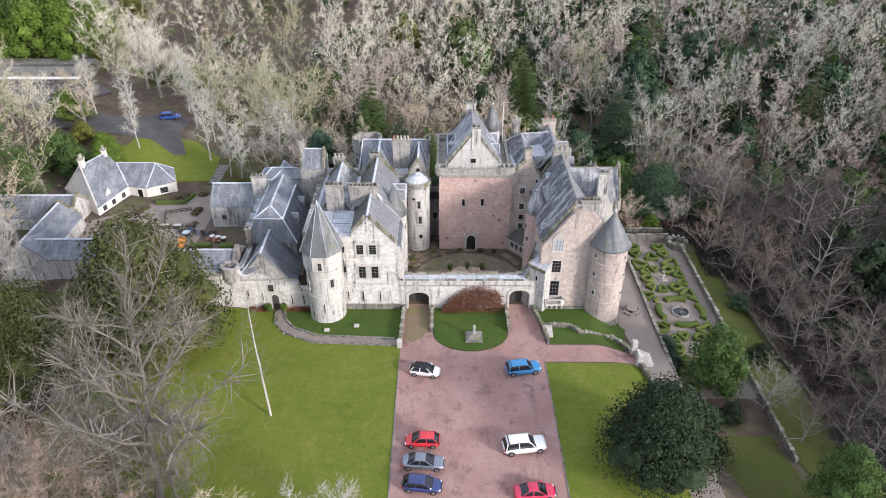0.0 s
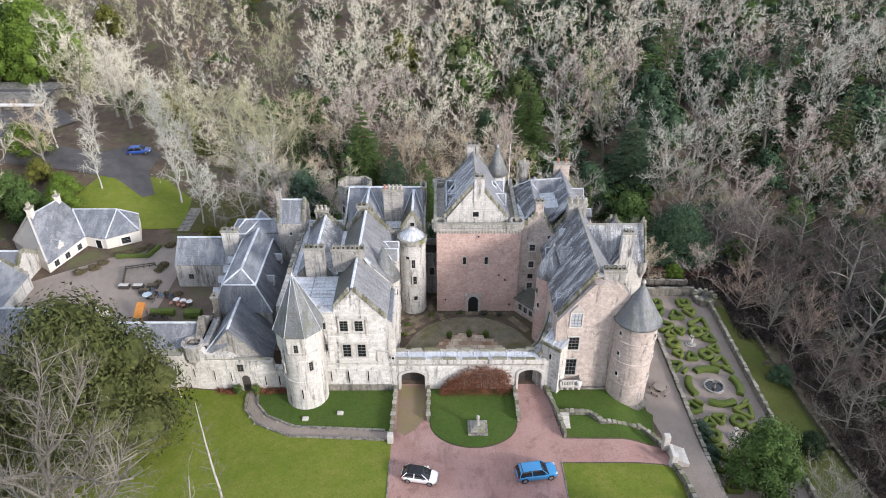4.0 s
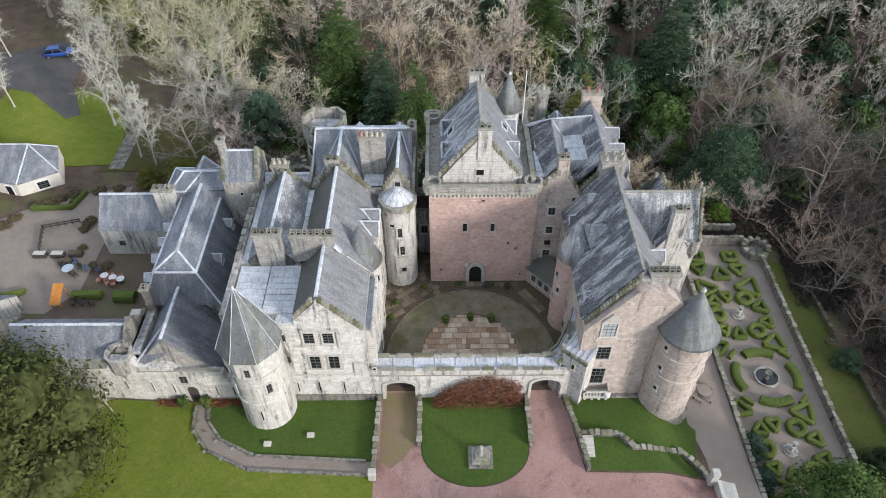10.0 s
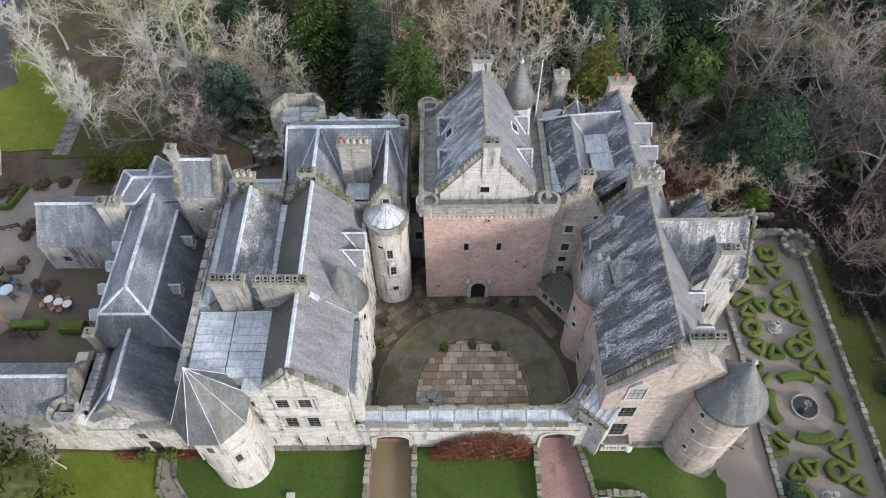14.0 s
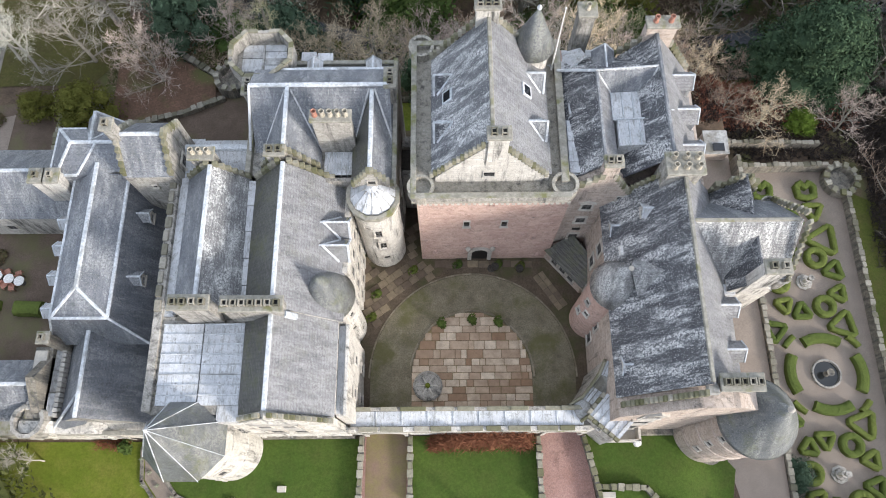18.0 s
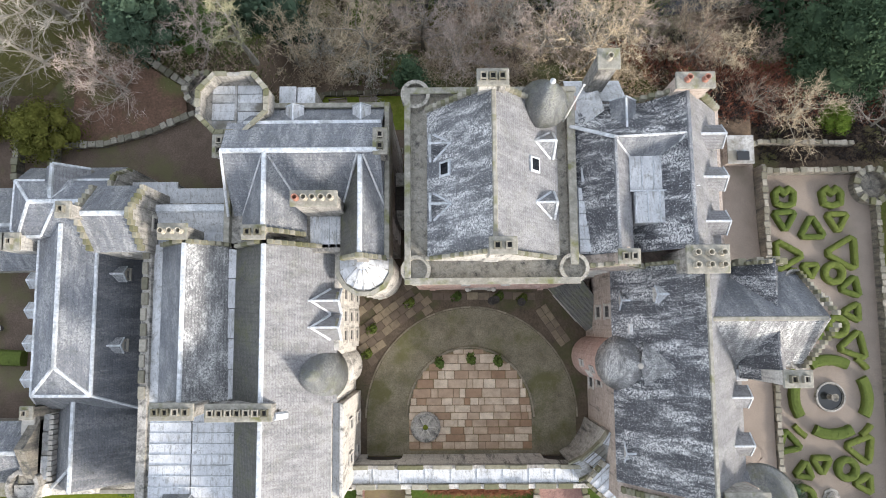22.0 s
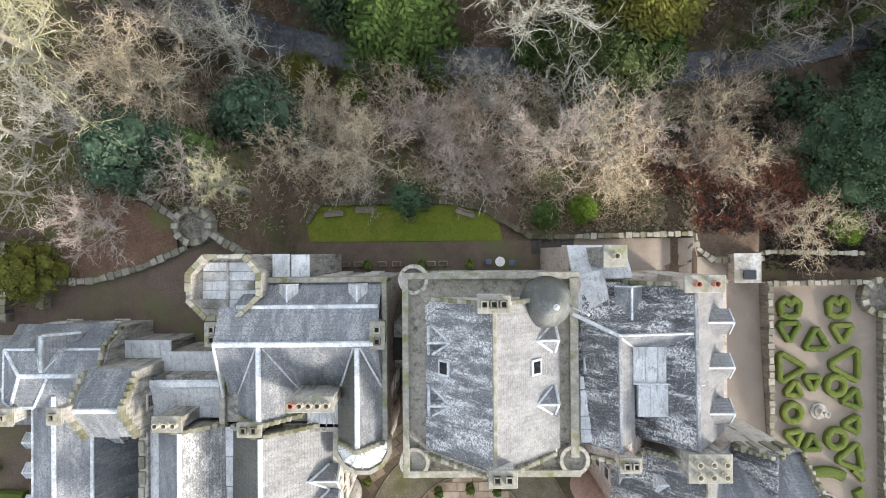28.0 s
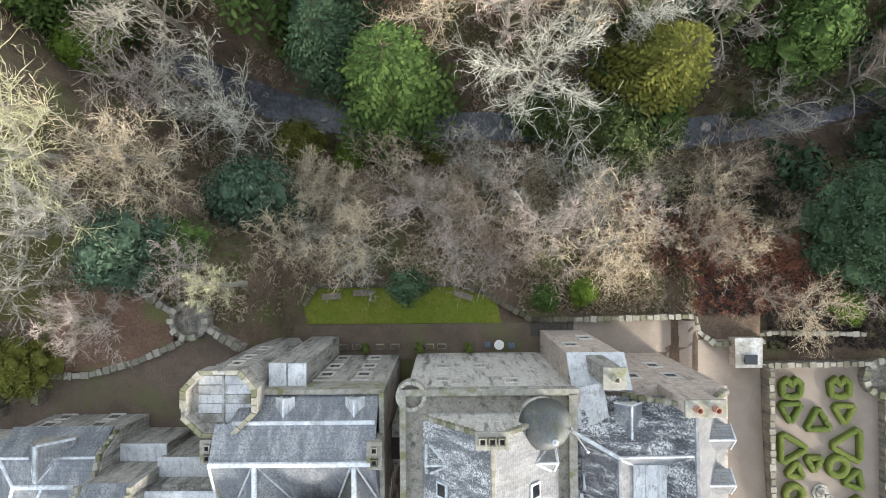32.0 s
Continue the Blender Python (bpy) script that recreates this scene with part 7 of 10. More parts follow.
def car(x, y, z, yaw, L, W, H, col, label, kind="hatch", roof=None, metal=0.0):
    """A car that looks along +x before its turn."""
    t = new("car")
    tagged(t, label, "car", "parked cars")
    mat = paint("paint_" + label.split()[0], col, metal)
    hl, belt = L / 2, H * (0.6 if kind != "suv" else 0.58)

    def lerp_at(tab, q):
        for (q0, v0), (q1, v1) in zip(tab, tab[1:]):
            if q <= q1:
                f = (q - q0) / (q1 - q0)
                f = f * f * (3 - 2 * f) if abs(v1 - v0) > 0.05 else f
                return v0 + (v1 - v0) * f
        return tab[-1][1]

    def loft(rings):
        bm = bmesh.new()
        vs = [[bm.verts.new(q) for q in r] for r in rings]
        n = len(vs[0])
        for a, b in zip(vs, vs[1:]):
            for k in range(n):
                bm.faces.new((a[k], a[(k + 1) % n], b[(k + 1) % n], b[k]))
        bm.faces.new(vs[0][::-1])
        bm.faces.new(vs[-1])
        bmesh.ops.recalc_face_normals(bm, faces=bm.faces[:])
        return bm

    nose = H * (0.46 if kind != "suv" else 0.54)
    top = [(-hl, belt * (0.86 if kind != "saloon" else 0.9)), (-hl + 0.25, belt), (0.2, belt), (1.0, belt - 0.02), (hl - 0.45, nose + 0.08), (hl - 0.12, nose - 0.06), (hl, nose - 0.22)]
    rings = []
    for i in range(19):
        f = -1 + 2 * i / 18
        q = hl * (math.sin(f * math.pi / 2) * 0.35 + f * 0.65)
        e = abs(q) / hl
        w = W / 2 * (1 - 0.05 * e ** 2 - 0.24 * e ** 9)
        tz = lerp_at(top, q)
        zb = 0.24 + 0.16 * e ** 8
        half = [(w * 0.80, zb), (w * 0.96, zb + 0.07), (w, zb + 0.22), (w * 0.995, tz - 0.16), (w * 0.95, tz - 0.05), (w * 0.84, tz), (w * 0.45, tz + 0.03)]
        rings.append([(q, -a, b) for a, b in half] + [(q, a, b) for a, b in half[::-1]])
    body = part("body", loft(rings), mat, None, smooth=True)
    body.parent = t
    a0, a1, r0, r1 = {"hatch": (-hl + 0.08, 1.15, -hl + 0.75, 0.25), "suv": (-hl + 0.08, 1.2, -hl + 0.45, 0.35), "saloon": (-hl + 0.6, 1.2, -hl + 1.55, 0.2)}[kind]
    g, rw = W / 2 * 0.90, W / 2 * 0.70
    roofline = [(a0, belt + 0.0), (r0, H - 0.05), ((r0 + r1) / 2, H), (r1, H - 0.03), (a1, belt + 0.0)]

    def house(x0, x1, grow, n):
        out = []
        for i in range(n + 1):
            q = x0 + (x1 - x0) * i / n
            zt = lerp_at(roofline, q)
            k = max(0.02, (zt - belt) / (H - belt))
            wt = g - (g - rw) * k
            out.append((q, g - 0.02 * (1 - k), wt, zt + grow))
        return out

    gl = part("glasshouse", loft([[(q, -wb, belt - 0.06), (q, -wt, zt - 0.05), (q, -wt + 0.12, zt), (q, wt - 0.12, zt), (q, wt, zt - 0.05), (q, wb, belt - 0.06)] for q, wb, wt, zt in house(a0, a1, 0.0, 14)]), M["glass"], None, smooth=True)
    gl.parent = t
    rf = part("roof", loft([[(q, -wt + 0.02, zt - 0.09), (q, -wt + 0.03, zt - 0.03), (q, -wt + 0.16, zt), (q, wt - 0.16, zt), (q, wt - 0.03, zt - 0.03), (q, wt - 0.02, zt - 0.09)] for q, wb, wt, zt in house(r0 - 0.12, r1 + 0.08, 0.022, 8)]), roof or mat, None, smooth=True)
    rf.parent = t
    for s in (-1, 1):
        for xb, xt in ((a0 + 0.12, r0 - 0.08), ((a0 + a1) / 2 - 0.15, (r0 + r1) / 2), (a1 - 0.12, r1 + 0.08)):
            k = 0.05
            o = part("pillar", prism(bmesh.new(), [(xb - k, s * (g + 0.012), belt - 0.04), (xb + k, s * (g + 0.012), belt - 0.04), (xt + k, s * (rw + 0.016), H - 0.06), (xt - k, s * (rw + 0.016), H - 0.06)], (0, -s * 0.04, 0)), mat)
            o.parent = t
    wr_ = 0.33 if kind != "suv" else 0.38
    for fx in (-hl + 0.78, hl - 0.82):
        for s in (-1, 1):
            w = new("wheel", CACHE.setdefault(("tyre", wr_), mesh_of(bmesh_wheel(wr_, 0.22), M["tyre"], "tyre", True)))
            w.parent = t
            w.location = (fx, s * (W / 2 - 0.1), wr_)
            r = new("rim", CACHE.setdefault(("rim", wr_), mesh_of(bmesh_wheel(wr_ * 0.64, 0.235), M["rim"], "rim", False)))
            r.parent = w
    for s in (-1, 1):
        o = part("headlight", box(bmesh.new(), hl - 0.32, hl - 0.06, s * (W / 2 - 0.3) - 0.16, s * (W / 2 - 0.3) + 0.16, nose - 0.16, nose - 0.03, 0.03), M["lamp_clear"])
        o.parent = t
        o = part("tail_light", box(bmesh.new(), -hl - 0.01, -hl + 0.12, s * (W / 2 - 0.22) - 0.12, s * (W / 2 - 0.22) + 0.12, belt - 0.26, belt - 0.06, 0.02), M["lamp_red"])
        o.parent = t
        o = part("door_mirror", box(bmesh.new(), 0.62, 0.82, s * (W / 2 + 0.08) - 0.09, s * (W / 2 + 0.08) + 0.09, belt + 0.02, belt + 0.16, 0.03), mat)
        o.parent = t
    o = part("number_plate", box(bmesh.new(), hl - 0.02, hl + 0.012, -0.26, 0.26, 0.42, 0.53), M["white"])
    o.parent = t
    t.matrix_basis = pose(x, y, z, 0, 0, yaw)
    return t


def bmesh_wheel(r, w):
    bm = bmesh.new()
    lathe(bm, 0, 0, [(r * 0.55, -w / 2), (r * 0.92, -w / 2), (r, -w / 2 + 0.04), (r, w / 2 - 0.04), (r * 0.92, w / 2), (r * 0.55, w / 2)], 20)
    bmesh.ops.rotate(bm, verts=bm.verts[:], cent=(0, 0, 0), matrix=Matrix.Rotation(radians(90), 3, "X"))
    return bm


BLACK = plain("black_roof", (0.012, 0.012, 0.014), (0.02, 0.02, 0.022), 3, 0.25)
car(-2.3, 66.2, 0.03, -10, 3.95, 1.72, 1.45, (0.72, 0.72, 0.70), "white small hatchback with a black glass roof parked on gravel", "hatch", BLACK)
car(10.2, 66.6, 0.03, 9, 4.45, 1.85, 1.62, (0.03, 0.24, 0.50), "bright blue sport utility car parked on gravel", "suv")
car(-2.35, 54.7, 0.03, 178, 4.0, 1.74, 1.44, (0.55, 0.02, 0.03), "red hatchback parked beside a silver car", "hatch")
car(-2.15, 51.6, 0.03, -4, 4.65, 1.82, 1.43, (0.22, 0.24, 0.28), "silver grey saloon car parked on red gravel", "saloon", None, 0.6)
car(-2.2, 48.6, 0.03, -6, 4.2, 1.78, 1.42, (0.015, 0.03, 0.13), "dark blue hatchback parked beside the lawn", "hatch")
car(9.1, 53.9, 0.03, 8, 4.85, 1.98, 1.8, (0.74, 0.74, 0.73), "large white sport utility car with dark windows", "suv")
car(9.6, 47.7, 0.03, 4, 4.4, 1.8, 1.38, (0.52, 0.015, 0.06), "crimson coupe with dark glass parked on gravel", "saloon")
car(-56.0, 135.0, land(-56, 135) + 0.14, 12, 4.3, 1.8, 1.45, (0.02, 0.07, 0.30), "blue car parked on the tarmac lane", "hatch")

# ---- box hedge garden ----
GZ = -5.15


def hedge(path, label, width=0.42, hgt=0.5, closed=True, seed=0, base=GZ, group="parterre hedges"):
    """A clipped hedge swept along a plan path."""
    pts = []
    n = len(path)
    for i in range(n if closed else n - 1):
        a, b = Vector(path[i]), Vector(path[(i + 1) % n])
        k = max(1, round((b - a).length / 0.22))
        pts += [a.lerp(b, q / k) for q in range(k)]
    if not closed:
        pts.append(Vector(path[-1]))
    c = sum(pts, Vector((0, 0))) / len(pts)
    bm = bmesh.new()
    rings = []
    m = len(pts)
    for i, p in enumerate(pts):
        q0, q1 = pts[i - 1 if closed or i else 0], pts[(i + 1) % m if closed or i < m - 1 else i]
        d = (q1 - q0).normalized()
        s = Vector((-d.y, d.x))
        ring = []
        for u, v in ((-0.5, 0), (-0.52, 0.55), (-0.42, 0.92), (-0.2, 1.02), (0.2, 1.02), (0.42, 0.92), (0.52, 0.55), (0.5, 0)):
            j = 0.045 * noise.noise((p.x * 4 + u, p.y * 4, v * 3 + seed))
            j2 = 0.05 * noise.noise((p.x * 5, p.y * 5 + u, v * 3 + 7 + seed))
            w = p + s * (u * width + j)
            ring.append(bm.verts.new((w.x, w.y, base + v * hgt + (j2 if v > 0 else 0))))
        rings.append(ring)
    for i in range(m if closed else m - 1):
        a, b = rings[i], rings[(i + 1) % m]
        for k in range(7):
            bm.faces.new((a[k], b[k], b[k + 1], a[k + 1]))
    if not closed:
        bm.faces.new(rings[0])
        bm.faces.new(rings[-1][::-1])
    bmesh.ops.recalc_face_normals(bm, faces=bm.faces[:])
    rh = random.Random(seed * 31 + m)
    for ring in rings:
        for _ in range(9):
            k = rh.randrange(7)
            p = ring[k].co.lerp(ring[k + 1].co, rh.random())
            a, b = rnd(rh, 0.2) * 0.075, rnd(rh, 0.2) * 0.05
            bm.faces.new([bm.verts.new(p + v) for v in (-a, -b, a, b)])
    t = thing("box_hedge", (c.x, c.y, base), label, "hedge", group)
    part("clipped_foliage", bm, M["hedge"], t)
    return t


def tri(cx, cy, r, turn, sy=1.0):
    out = []
    for k in range(3):
        a0 = radians(turn + k * 120)
        p, q = Vector((math.cos(a0) * r, math.sin(a0) * r * sy)), Vector((math.cos(a0 + radians(120)) * r, math.sin(a0 + radians(120)) * r * sy))
        for f in (0.12, 0.88):
            w = p.lerp(q, f)
            out.append((cx + w.x, cy + w.y))
    return out


FX, FY = 36.75, 85.5
SHAPES = [("ring", 37.75, 96.8, 0.85), ("ring", 33.75, 94.3, 0.82), ("ring", 37.75, 91.9, 0.85),
          ("tri", 33.5, 102.0, 1.25, 270), ("tri", 38.4, 101.8, 1.2, 270), ("tri", 36.0, 100.9, 1.4, 90), ("tri", 33.4, 98.5, 1.75, 0), ("tri", 38.9, 98.7, 1.95, 180),
          ("tri", 35.6, 97.2, 0.9, 150), ("tri", 33.9, 96.4, 0.95, 200), ("tri", 39.3, 95.5, 1.15, 190), ("tri", 39.3, 93.2, 1.0, 180), ("tri", 33.9, 92.1, 0.95, 160),
          ("tri", 35.5, 91.4, 1.0, 210), ("tri", 39.2, 90.1, 1.6, 190), ("tri", 32.6, 89.6, 1.3, 20), ("heart", 33.6, 104.0, 1.05), ("heart", 38.05, 104.0, 1.05)]
for mirror in (False, True):
    for k, (kind, cx, cy, r, *turn) in enumerate(SHAPES):
        if mirror:
            if kind == "heart":
                continue
            cy = 2 * FY - cy
            turn = [-turn[0]] if turn else []
        if kind == "ring":
            hedge(arc(cx, cy, r * 0.95, 0, 345, 23)[:-1], "round clipped green box hedge ring on grit", 0.62, 0.6, True, k)
        elif kind == "tri":
            hedge(tri(cx, cy, r * 0.95, turn[0]), "triangular clipped green box hedge on grit", 0.52, 0.55, True, k)
        else:
            hedge([(cx - r * 0.75, cy - 0.6), (cx - r * 0.85, cy + 0.4), (cx - r * 0.4, cy + 0.85), (cx, cy + 0.3), (cx + r * 0.4, cy + 0.85), (cx + r * 0.85, cy + 0.4), (cx + r * 0.75, cy - 0.6), (cx, cy - 0.85)], "heart-shaped clipped box hedge at the path end", 0.6, 0.55, True, k)
for a in (90, 180, 270, 0):
    for r in ((3.35,) if a in (0, 180) else (3.35,)):
        hedge(arc(FX, FY, r, a - 30, a + 30, 12), "curved clipped box hedge round the pool", 0.95, 0.6, False, a)
for a in (45, 135, 225, 315):
    hedge(arc(FX, FY, 4.3, a - 9, a + 9, 5), "short curved box hedge round the pool", 0.5, 0.5, False, a)
pool = thing("garden_pool", (FX, FY, GZ), "round stone-rimmed pool of dark water with a small fountain", "fountain")
part("rim", lathe(bmesh.new(), FX, FY, [(1.36, GZ - 0.3), (1.36, GZ + 0.3), (1.21, GZ + 0.32), (1.16, GZ + 0.02), (1.1, GZ - 0.2)], 40), M["grey"], pool)
part("water", cyl(bmesh.new(), FX, FY, 1.17, GZ - 0.1, 1.17, GZ + 0.06, 40), M["water"], pool)
part("fountain_stem", lathe(bmesh.new(), FX, FY, [(0.3, GZ), (0.18, GZ + 0.5), (0.14, GZ + 0.8), (0.34, GZ + 0.95), (0.36, GZ + 1.02), (0.1, GZ + 0.96)], 16), M["rubble"], pool)
for sy in (94.4, 2 * FY - 94.4):
    st = thing("garden_ornament", (36.3, sy, GZ), "small weathered stone ornament on an octagonal plinth", "ornament")
    part("plinth", lathe(bmesh.new(), 36.3, sy, [(0.8, GZ), (0.8, GZ + 0.14), (0.55, GZ + 0.16), (0.5, GZ + 0.3)], 8), M["grey"], st)
    part("pedestal", lathe(bmesh.new(), 36.3, sy, [(0.26, GZ + 0.3), (0.2, GZ + 0.8), (0.3, GZ + 0.9), (0.3, GZ + 0.98)], 10), M["stonepiece"], st)
    part("urn", lathe(bmesh.new(), 36.3, sy, [(0.12, GZ + 0.98), (0.1, GZ + 1.15), (0.28, GZ + 1.4), (0.3, GZ + 1.6), (0.2, GZ + 1.62)], 12), M["grey"], st)
gwl = thing("garden_wall", (36, 90, GZ), "lichened stone garden walls with copings", "wall")
wall_run(gwl, [(30.25, 60.0), (30.25, 74.0), (30.25, 90.0), (30.2, 106.3)], 0.55, 0.34, M["rubble"], M["drystone"], -1.9, 3.8)
wall_run(gwl, [(41.9, 56.0), (41.9, 80.0), (41.9, 103.6)], 1.0, 0.34, M["rubble"], M["drystone"], GZ, 1.5)
wall_run(gwl, [(30.2, 106.3), (40.2, 106.4)], 1.5, 0.34, M["rubble"], M["drystone"], GZ, 2.5)
M["darkstone"] = per_object("dark_mossy_stone", (0.06, 0.056, 0.036), (0.16, 0.145, 0.10), 0.95, 5.0)
ow = thing("outer_wall", (48, 85, -6), "low dark mossy stone wall beside the rough grass strip", "wall", kind="structure")
for run in ([(46.0, 99.2), (46.9, 98.0), (47.3, 90.9), (45.8, 90.8)], [(47.9, 87.4), (48.7, 76.0), (50.1, 67.5), (51.0, 56.0)], [(47.3, 75.9), (48.6, 76.0)]):
    wall_run(ow, run, 0.6, 0.32, M["darkstone"], M["darkstone"])
gt = thing("garden_turret", (41.6, 105.0, GZ), "round ruined stone turret at the garden corner", "turret")
part("wall", lathe(bmesh.new(), 41.6, 105.0, [(1.9, GZ - 6), (1.75, GZ + 0.9), (1.3, GZ + 0.9), (1.3, GZ + 0.12), (0.3, GZ + 0.1)], 28), M["rubble"], gt)
for q in range(11):
    a = radians(q * 33)
    piece("coping_block", step_mesh(0.5, 0.62, 0.35, M["mossstone"]), pose(41.6 + 1.55 * math.cos(a), 105.0 + 1.55 * math.sin(a), GZ + 0.86, 0, 0, q * 33 + 90), gt)
pt = thing("picnic_table", (27.6, 81.2, -1.85), "round grey timber picnic table with attached benches", "table")
pz = land(27.6, 81.2) + 0.05
part("tabletop", lathe(bmesh.new(), 27.6, 81.2, [(0.72, pz + 0.68), (0.75, pz + 0.71), (0.75, pz + 0.75), (0.7, pz + 0.77)], 20), M["grit"], pt)
part("pedestal", lathe(bmesh.new(), 27.6, 81.2, [(0.3, pz - 0.02), (0.12, pz + 0.2), (0.12, pz + 0.7)], 10), M["wood_dark"], pt)
for q in range(4):
    m = pose(27.6, 81.2, pz, 0, 0, 45 + q * 90)
    bm = box(bmesh.new(), 0.95, 1.28, -0.55, 0.55, 0.42, 0.47, 0.01)
    bmesh.ops.transform(bm, matrix=m, verts=bm.verts[:])
    b = part("bench_seat", bm, M["grit"], pt)
    for s in (-0.4, 0.4):
        bm = box(bmesh.new(), 1.06, 1.16, s - 0.05, s + 0.05, -0.02, 0.42)
        bmesh.ops.transform(bm, matrix=m, verts=bm.verts[:])
        part("leg", bm, M["wood_dark"], b)
fe = thing("field_fence", (49.3, 80, -7), "weathered post and rail fence below the garden", "fence")
for q in range(22):
    y = 54 + q * 2.4
    z = land(49.3, y)
    part("post", box(bmesh.new(), 49.23, 49.37, y - 0.07, y + 0.07, z - 0.3, z + 1.1, 0.01), M["wood_dark"], fe)
    if q < 21:
        for hz in (0.45, 0.9):
            part("rail", box(bmesh.new(), 49.27, 49.33, y + 0.07, y + 2.33, z + hz, z + hz + 0.1), M["wood_dark"], fe)

# ---- terrace behind the castle ----
tw = thing("terrace_wall", (0, 113, -3.3), "low mossy retaining wall round the rear lawn", "wall")
wall_run(tw, [(-10.6, 112.2), (-9.6, 113.8), (-2.0, 114.0), (2.6, 113.9), (5.4, 113.2), (6.9, 112.2), (9.6, 110.7), (13.5, 110.7)], 0.35, 0.35, M["rubble"], M["darkstone"], -3.35, 1.5)
wall_run(tw, [(13.5, 110.7), (24.1, 110.9), (24.3, 109.6), (25.8, 108.4), (30.2, 108.6)], 0.8, 0.35, M["rubble"], M["mossstone"], -3.4, 1.5)
wall_run(tw, [(30.2, 109.0), (31.5, 109.2), (40.0, 109.0)], 0.6, 0.3, M["rubble"], M["drystone"], -4.6, 2)
for q in range(7):
    part("plank_step", box(bmesh.new(), 9.6 + q * 0.55, 10.1 + q * 0.55, 109.2, 110.5, -3.6, -3.3 + 0.02 * q, 0.02), M["wood_dark"], tw)
for x, y, rz in ((-5.4, 113.2, 2), (3.6, 112.9, -20), (-8.2, 112.9, 4)):
    b = thing("garden_bench", (x, y, -3.2), "weathered timber bench on the rear lawn", "bench")
    m = pose(x, y, -3.25, 0, 0, rz)
    for q in range(4):
        bm = box(bmesh.new(), -0.85, 0.85, -0.24 + q * 0.12, -0.14 + q * 0.12, 0.42, 0.46, 0.005)
        bmesh.ops.transform(bm, matrix=m, verts=bm.verts[:])
        part("seat_slat", bm, M["grit"], b)
    for q in range(3):
        bm = box(bmesh.new(), -0.85, 0.85, 0.24, 0.28, 0.52 + q * 0.13, 0.61 + q * 0.13, 0.005)
        bmesh.ops.transform(bm, matrix=m, verts=bm.verts[:])
        part("back_slat", bm, M["grit"], b)
    for s in (-0.78, 0.78):
        for yy in (-0.2, 0.25):
            bm = box(bmesh.new(), s - 0.04, s + 0.04, yy - 0.04, yy + 0.04, -0.05, 0.42 if yy < 0 else 0.9)
            bmesh.ops.transform(bm, matrix=m, verts=bm.verts[:])
            part("leg", bm, M["wood_dark"], b)


def round_table(x, y, z, r, mat, label):
    t = thing("garden_table", (x, y, z), label, "table")
    part("tabletop", lathe(bmesh.new(), x, y, [(r, z + 0.68), (r + 0.02, z + 0.7), (r, z + 0.73)], 20), mat, t)
    part("pedestal", lathe(bmesh.new(), x, y, [(r * 0.6, z), (0.05, z + 0.1), (0.05, z + 0.68)], 8), M["wood_dark"], t)


def chair(x, y, z, rz, mat, label):
    t = thing("garden_chair", (x, y, z), label, "chair", "garden chairs")
    m = pose(x, y, z, 0, 0, rz)

    def add(nm, *b):
        bm = box(bmesh.new(), *b, 0.01)
        bmesh.ops.transform(bm, matrix=m, verts=bm.verts[:])
        part(nm, bm, mat, t)
    add("seat", -0.25, 0.25, -0.25, 0.25, 0.42, 0.46)
    add("backrest", -0.25, 0.25, 0.23, 0.27, 0.5, 0.88)
    for sx in (-0.21, 0.21):
        for sy in (-0.21, 0.21):
            add("leg", sx - 0.025, sx + 0.025, sy - 0.025, sy + 0.025, -0.02, 0.42 if sy < 0 else 0.88)


M["bluegrey"] = plain("blue_grey_paint", (0.10, 0.14, 0.20), (0.15, 0.19, 0.25), 4, 0.6)
TZ = land(6, 108.6) + 0.05
round_table(6.7, 108.5, TZ, 0.42, M["white"], "small round white garden table on the terrace")
chair(5.7, 108.5, TZ, 90, M["bluegrey"], "blue-grey garden chair on the terrace")
chair(7.8, 108.4, TZ, 270, M["bluegrey"], "blue-grey garden chair on the terrace")
for q, x in enumerate((-7.2, -6.0, -5.2, -3.9, -2.6, -0.4, 0.5, 1.6, 4.0)):
    if q % 3 == 2:
        potted(x, 108.3, TZ, 0.9)
    else:
        b = thing("stone_planter", (x, 108.35, TZ), "low dark stone planter on the terrace", "planter")
        part("trough", box(bmesh.new(), x - 0.42, x + 0.42, 108.1, 108.6, TZ - 0.02, TZ + 0.34, 0.04), M["rubble"], b)
        part("soil", box(bmesh.new(), x - 0.34, x + 0.34, 108.18, 108.52, TZ + 0.3, TZ + 0.36), M["floor"], b)
wl = thing("round_turret_wall", (-18.1, 111.6, 3.6), "round mossy ruined turret at the yard edge", "turret")
part("wall", lathe(bmesh.new(), -18.1, 111.6, [(1.9, -8), (1.55, 4.9), (1.1, 4.95), (1.1, 4.2), (0.2, 4.2)], 26), M["rubble"], wl)
for q in range(9):
    a = radians(q * 36)
    piece("coping_block", step_mesh(0.42, 0.5, 0.4, M["mossstone"]), pose(-18.1 + 1.34 * math.cos(a), 111.6 + 1.34 * math.sin(a), 4.85, 0, 0, q * 36 + 90), wl)
wall_run(wl, [(-16.6, 110.9), (-14.2, 109.4)], 1.2, 0.45, M["rubble"], M["drystone"], 3.6, 6)
wall_run(wl, [(-19.8, 112.3), (-23, 114.5), (-26.5, 118.0)], 0.6, 0.45, M["rubble"], M["drystone"], 3.6, 6)
M["litter"] = plain("leaf_litter_bank", (0.10, 0.065, 0.045), (0.20, 0.12, 0.085), 0.7, 0.97, 0.8, 6.0, 0.0, (0.10, 0.11, 0.04), 0.5)
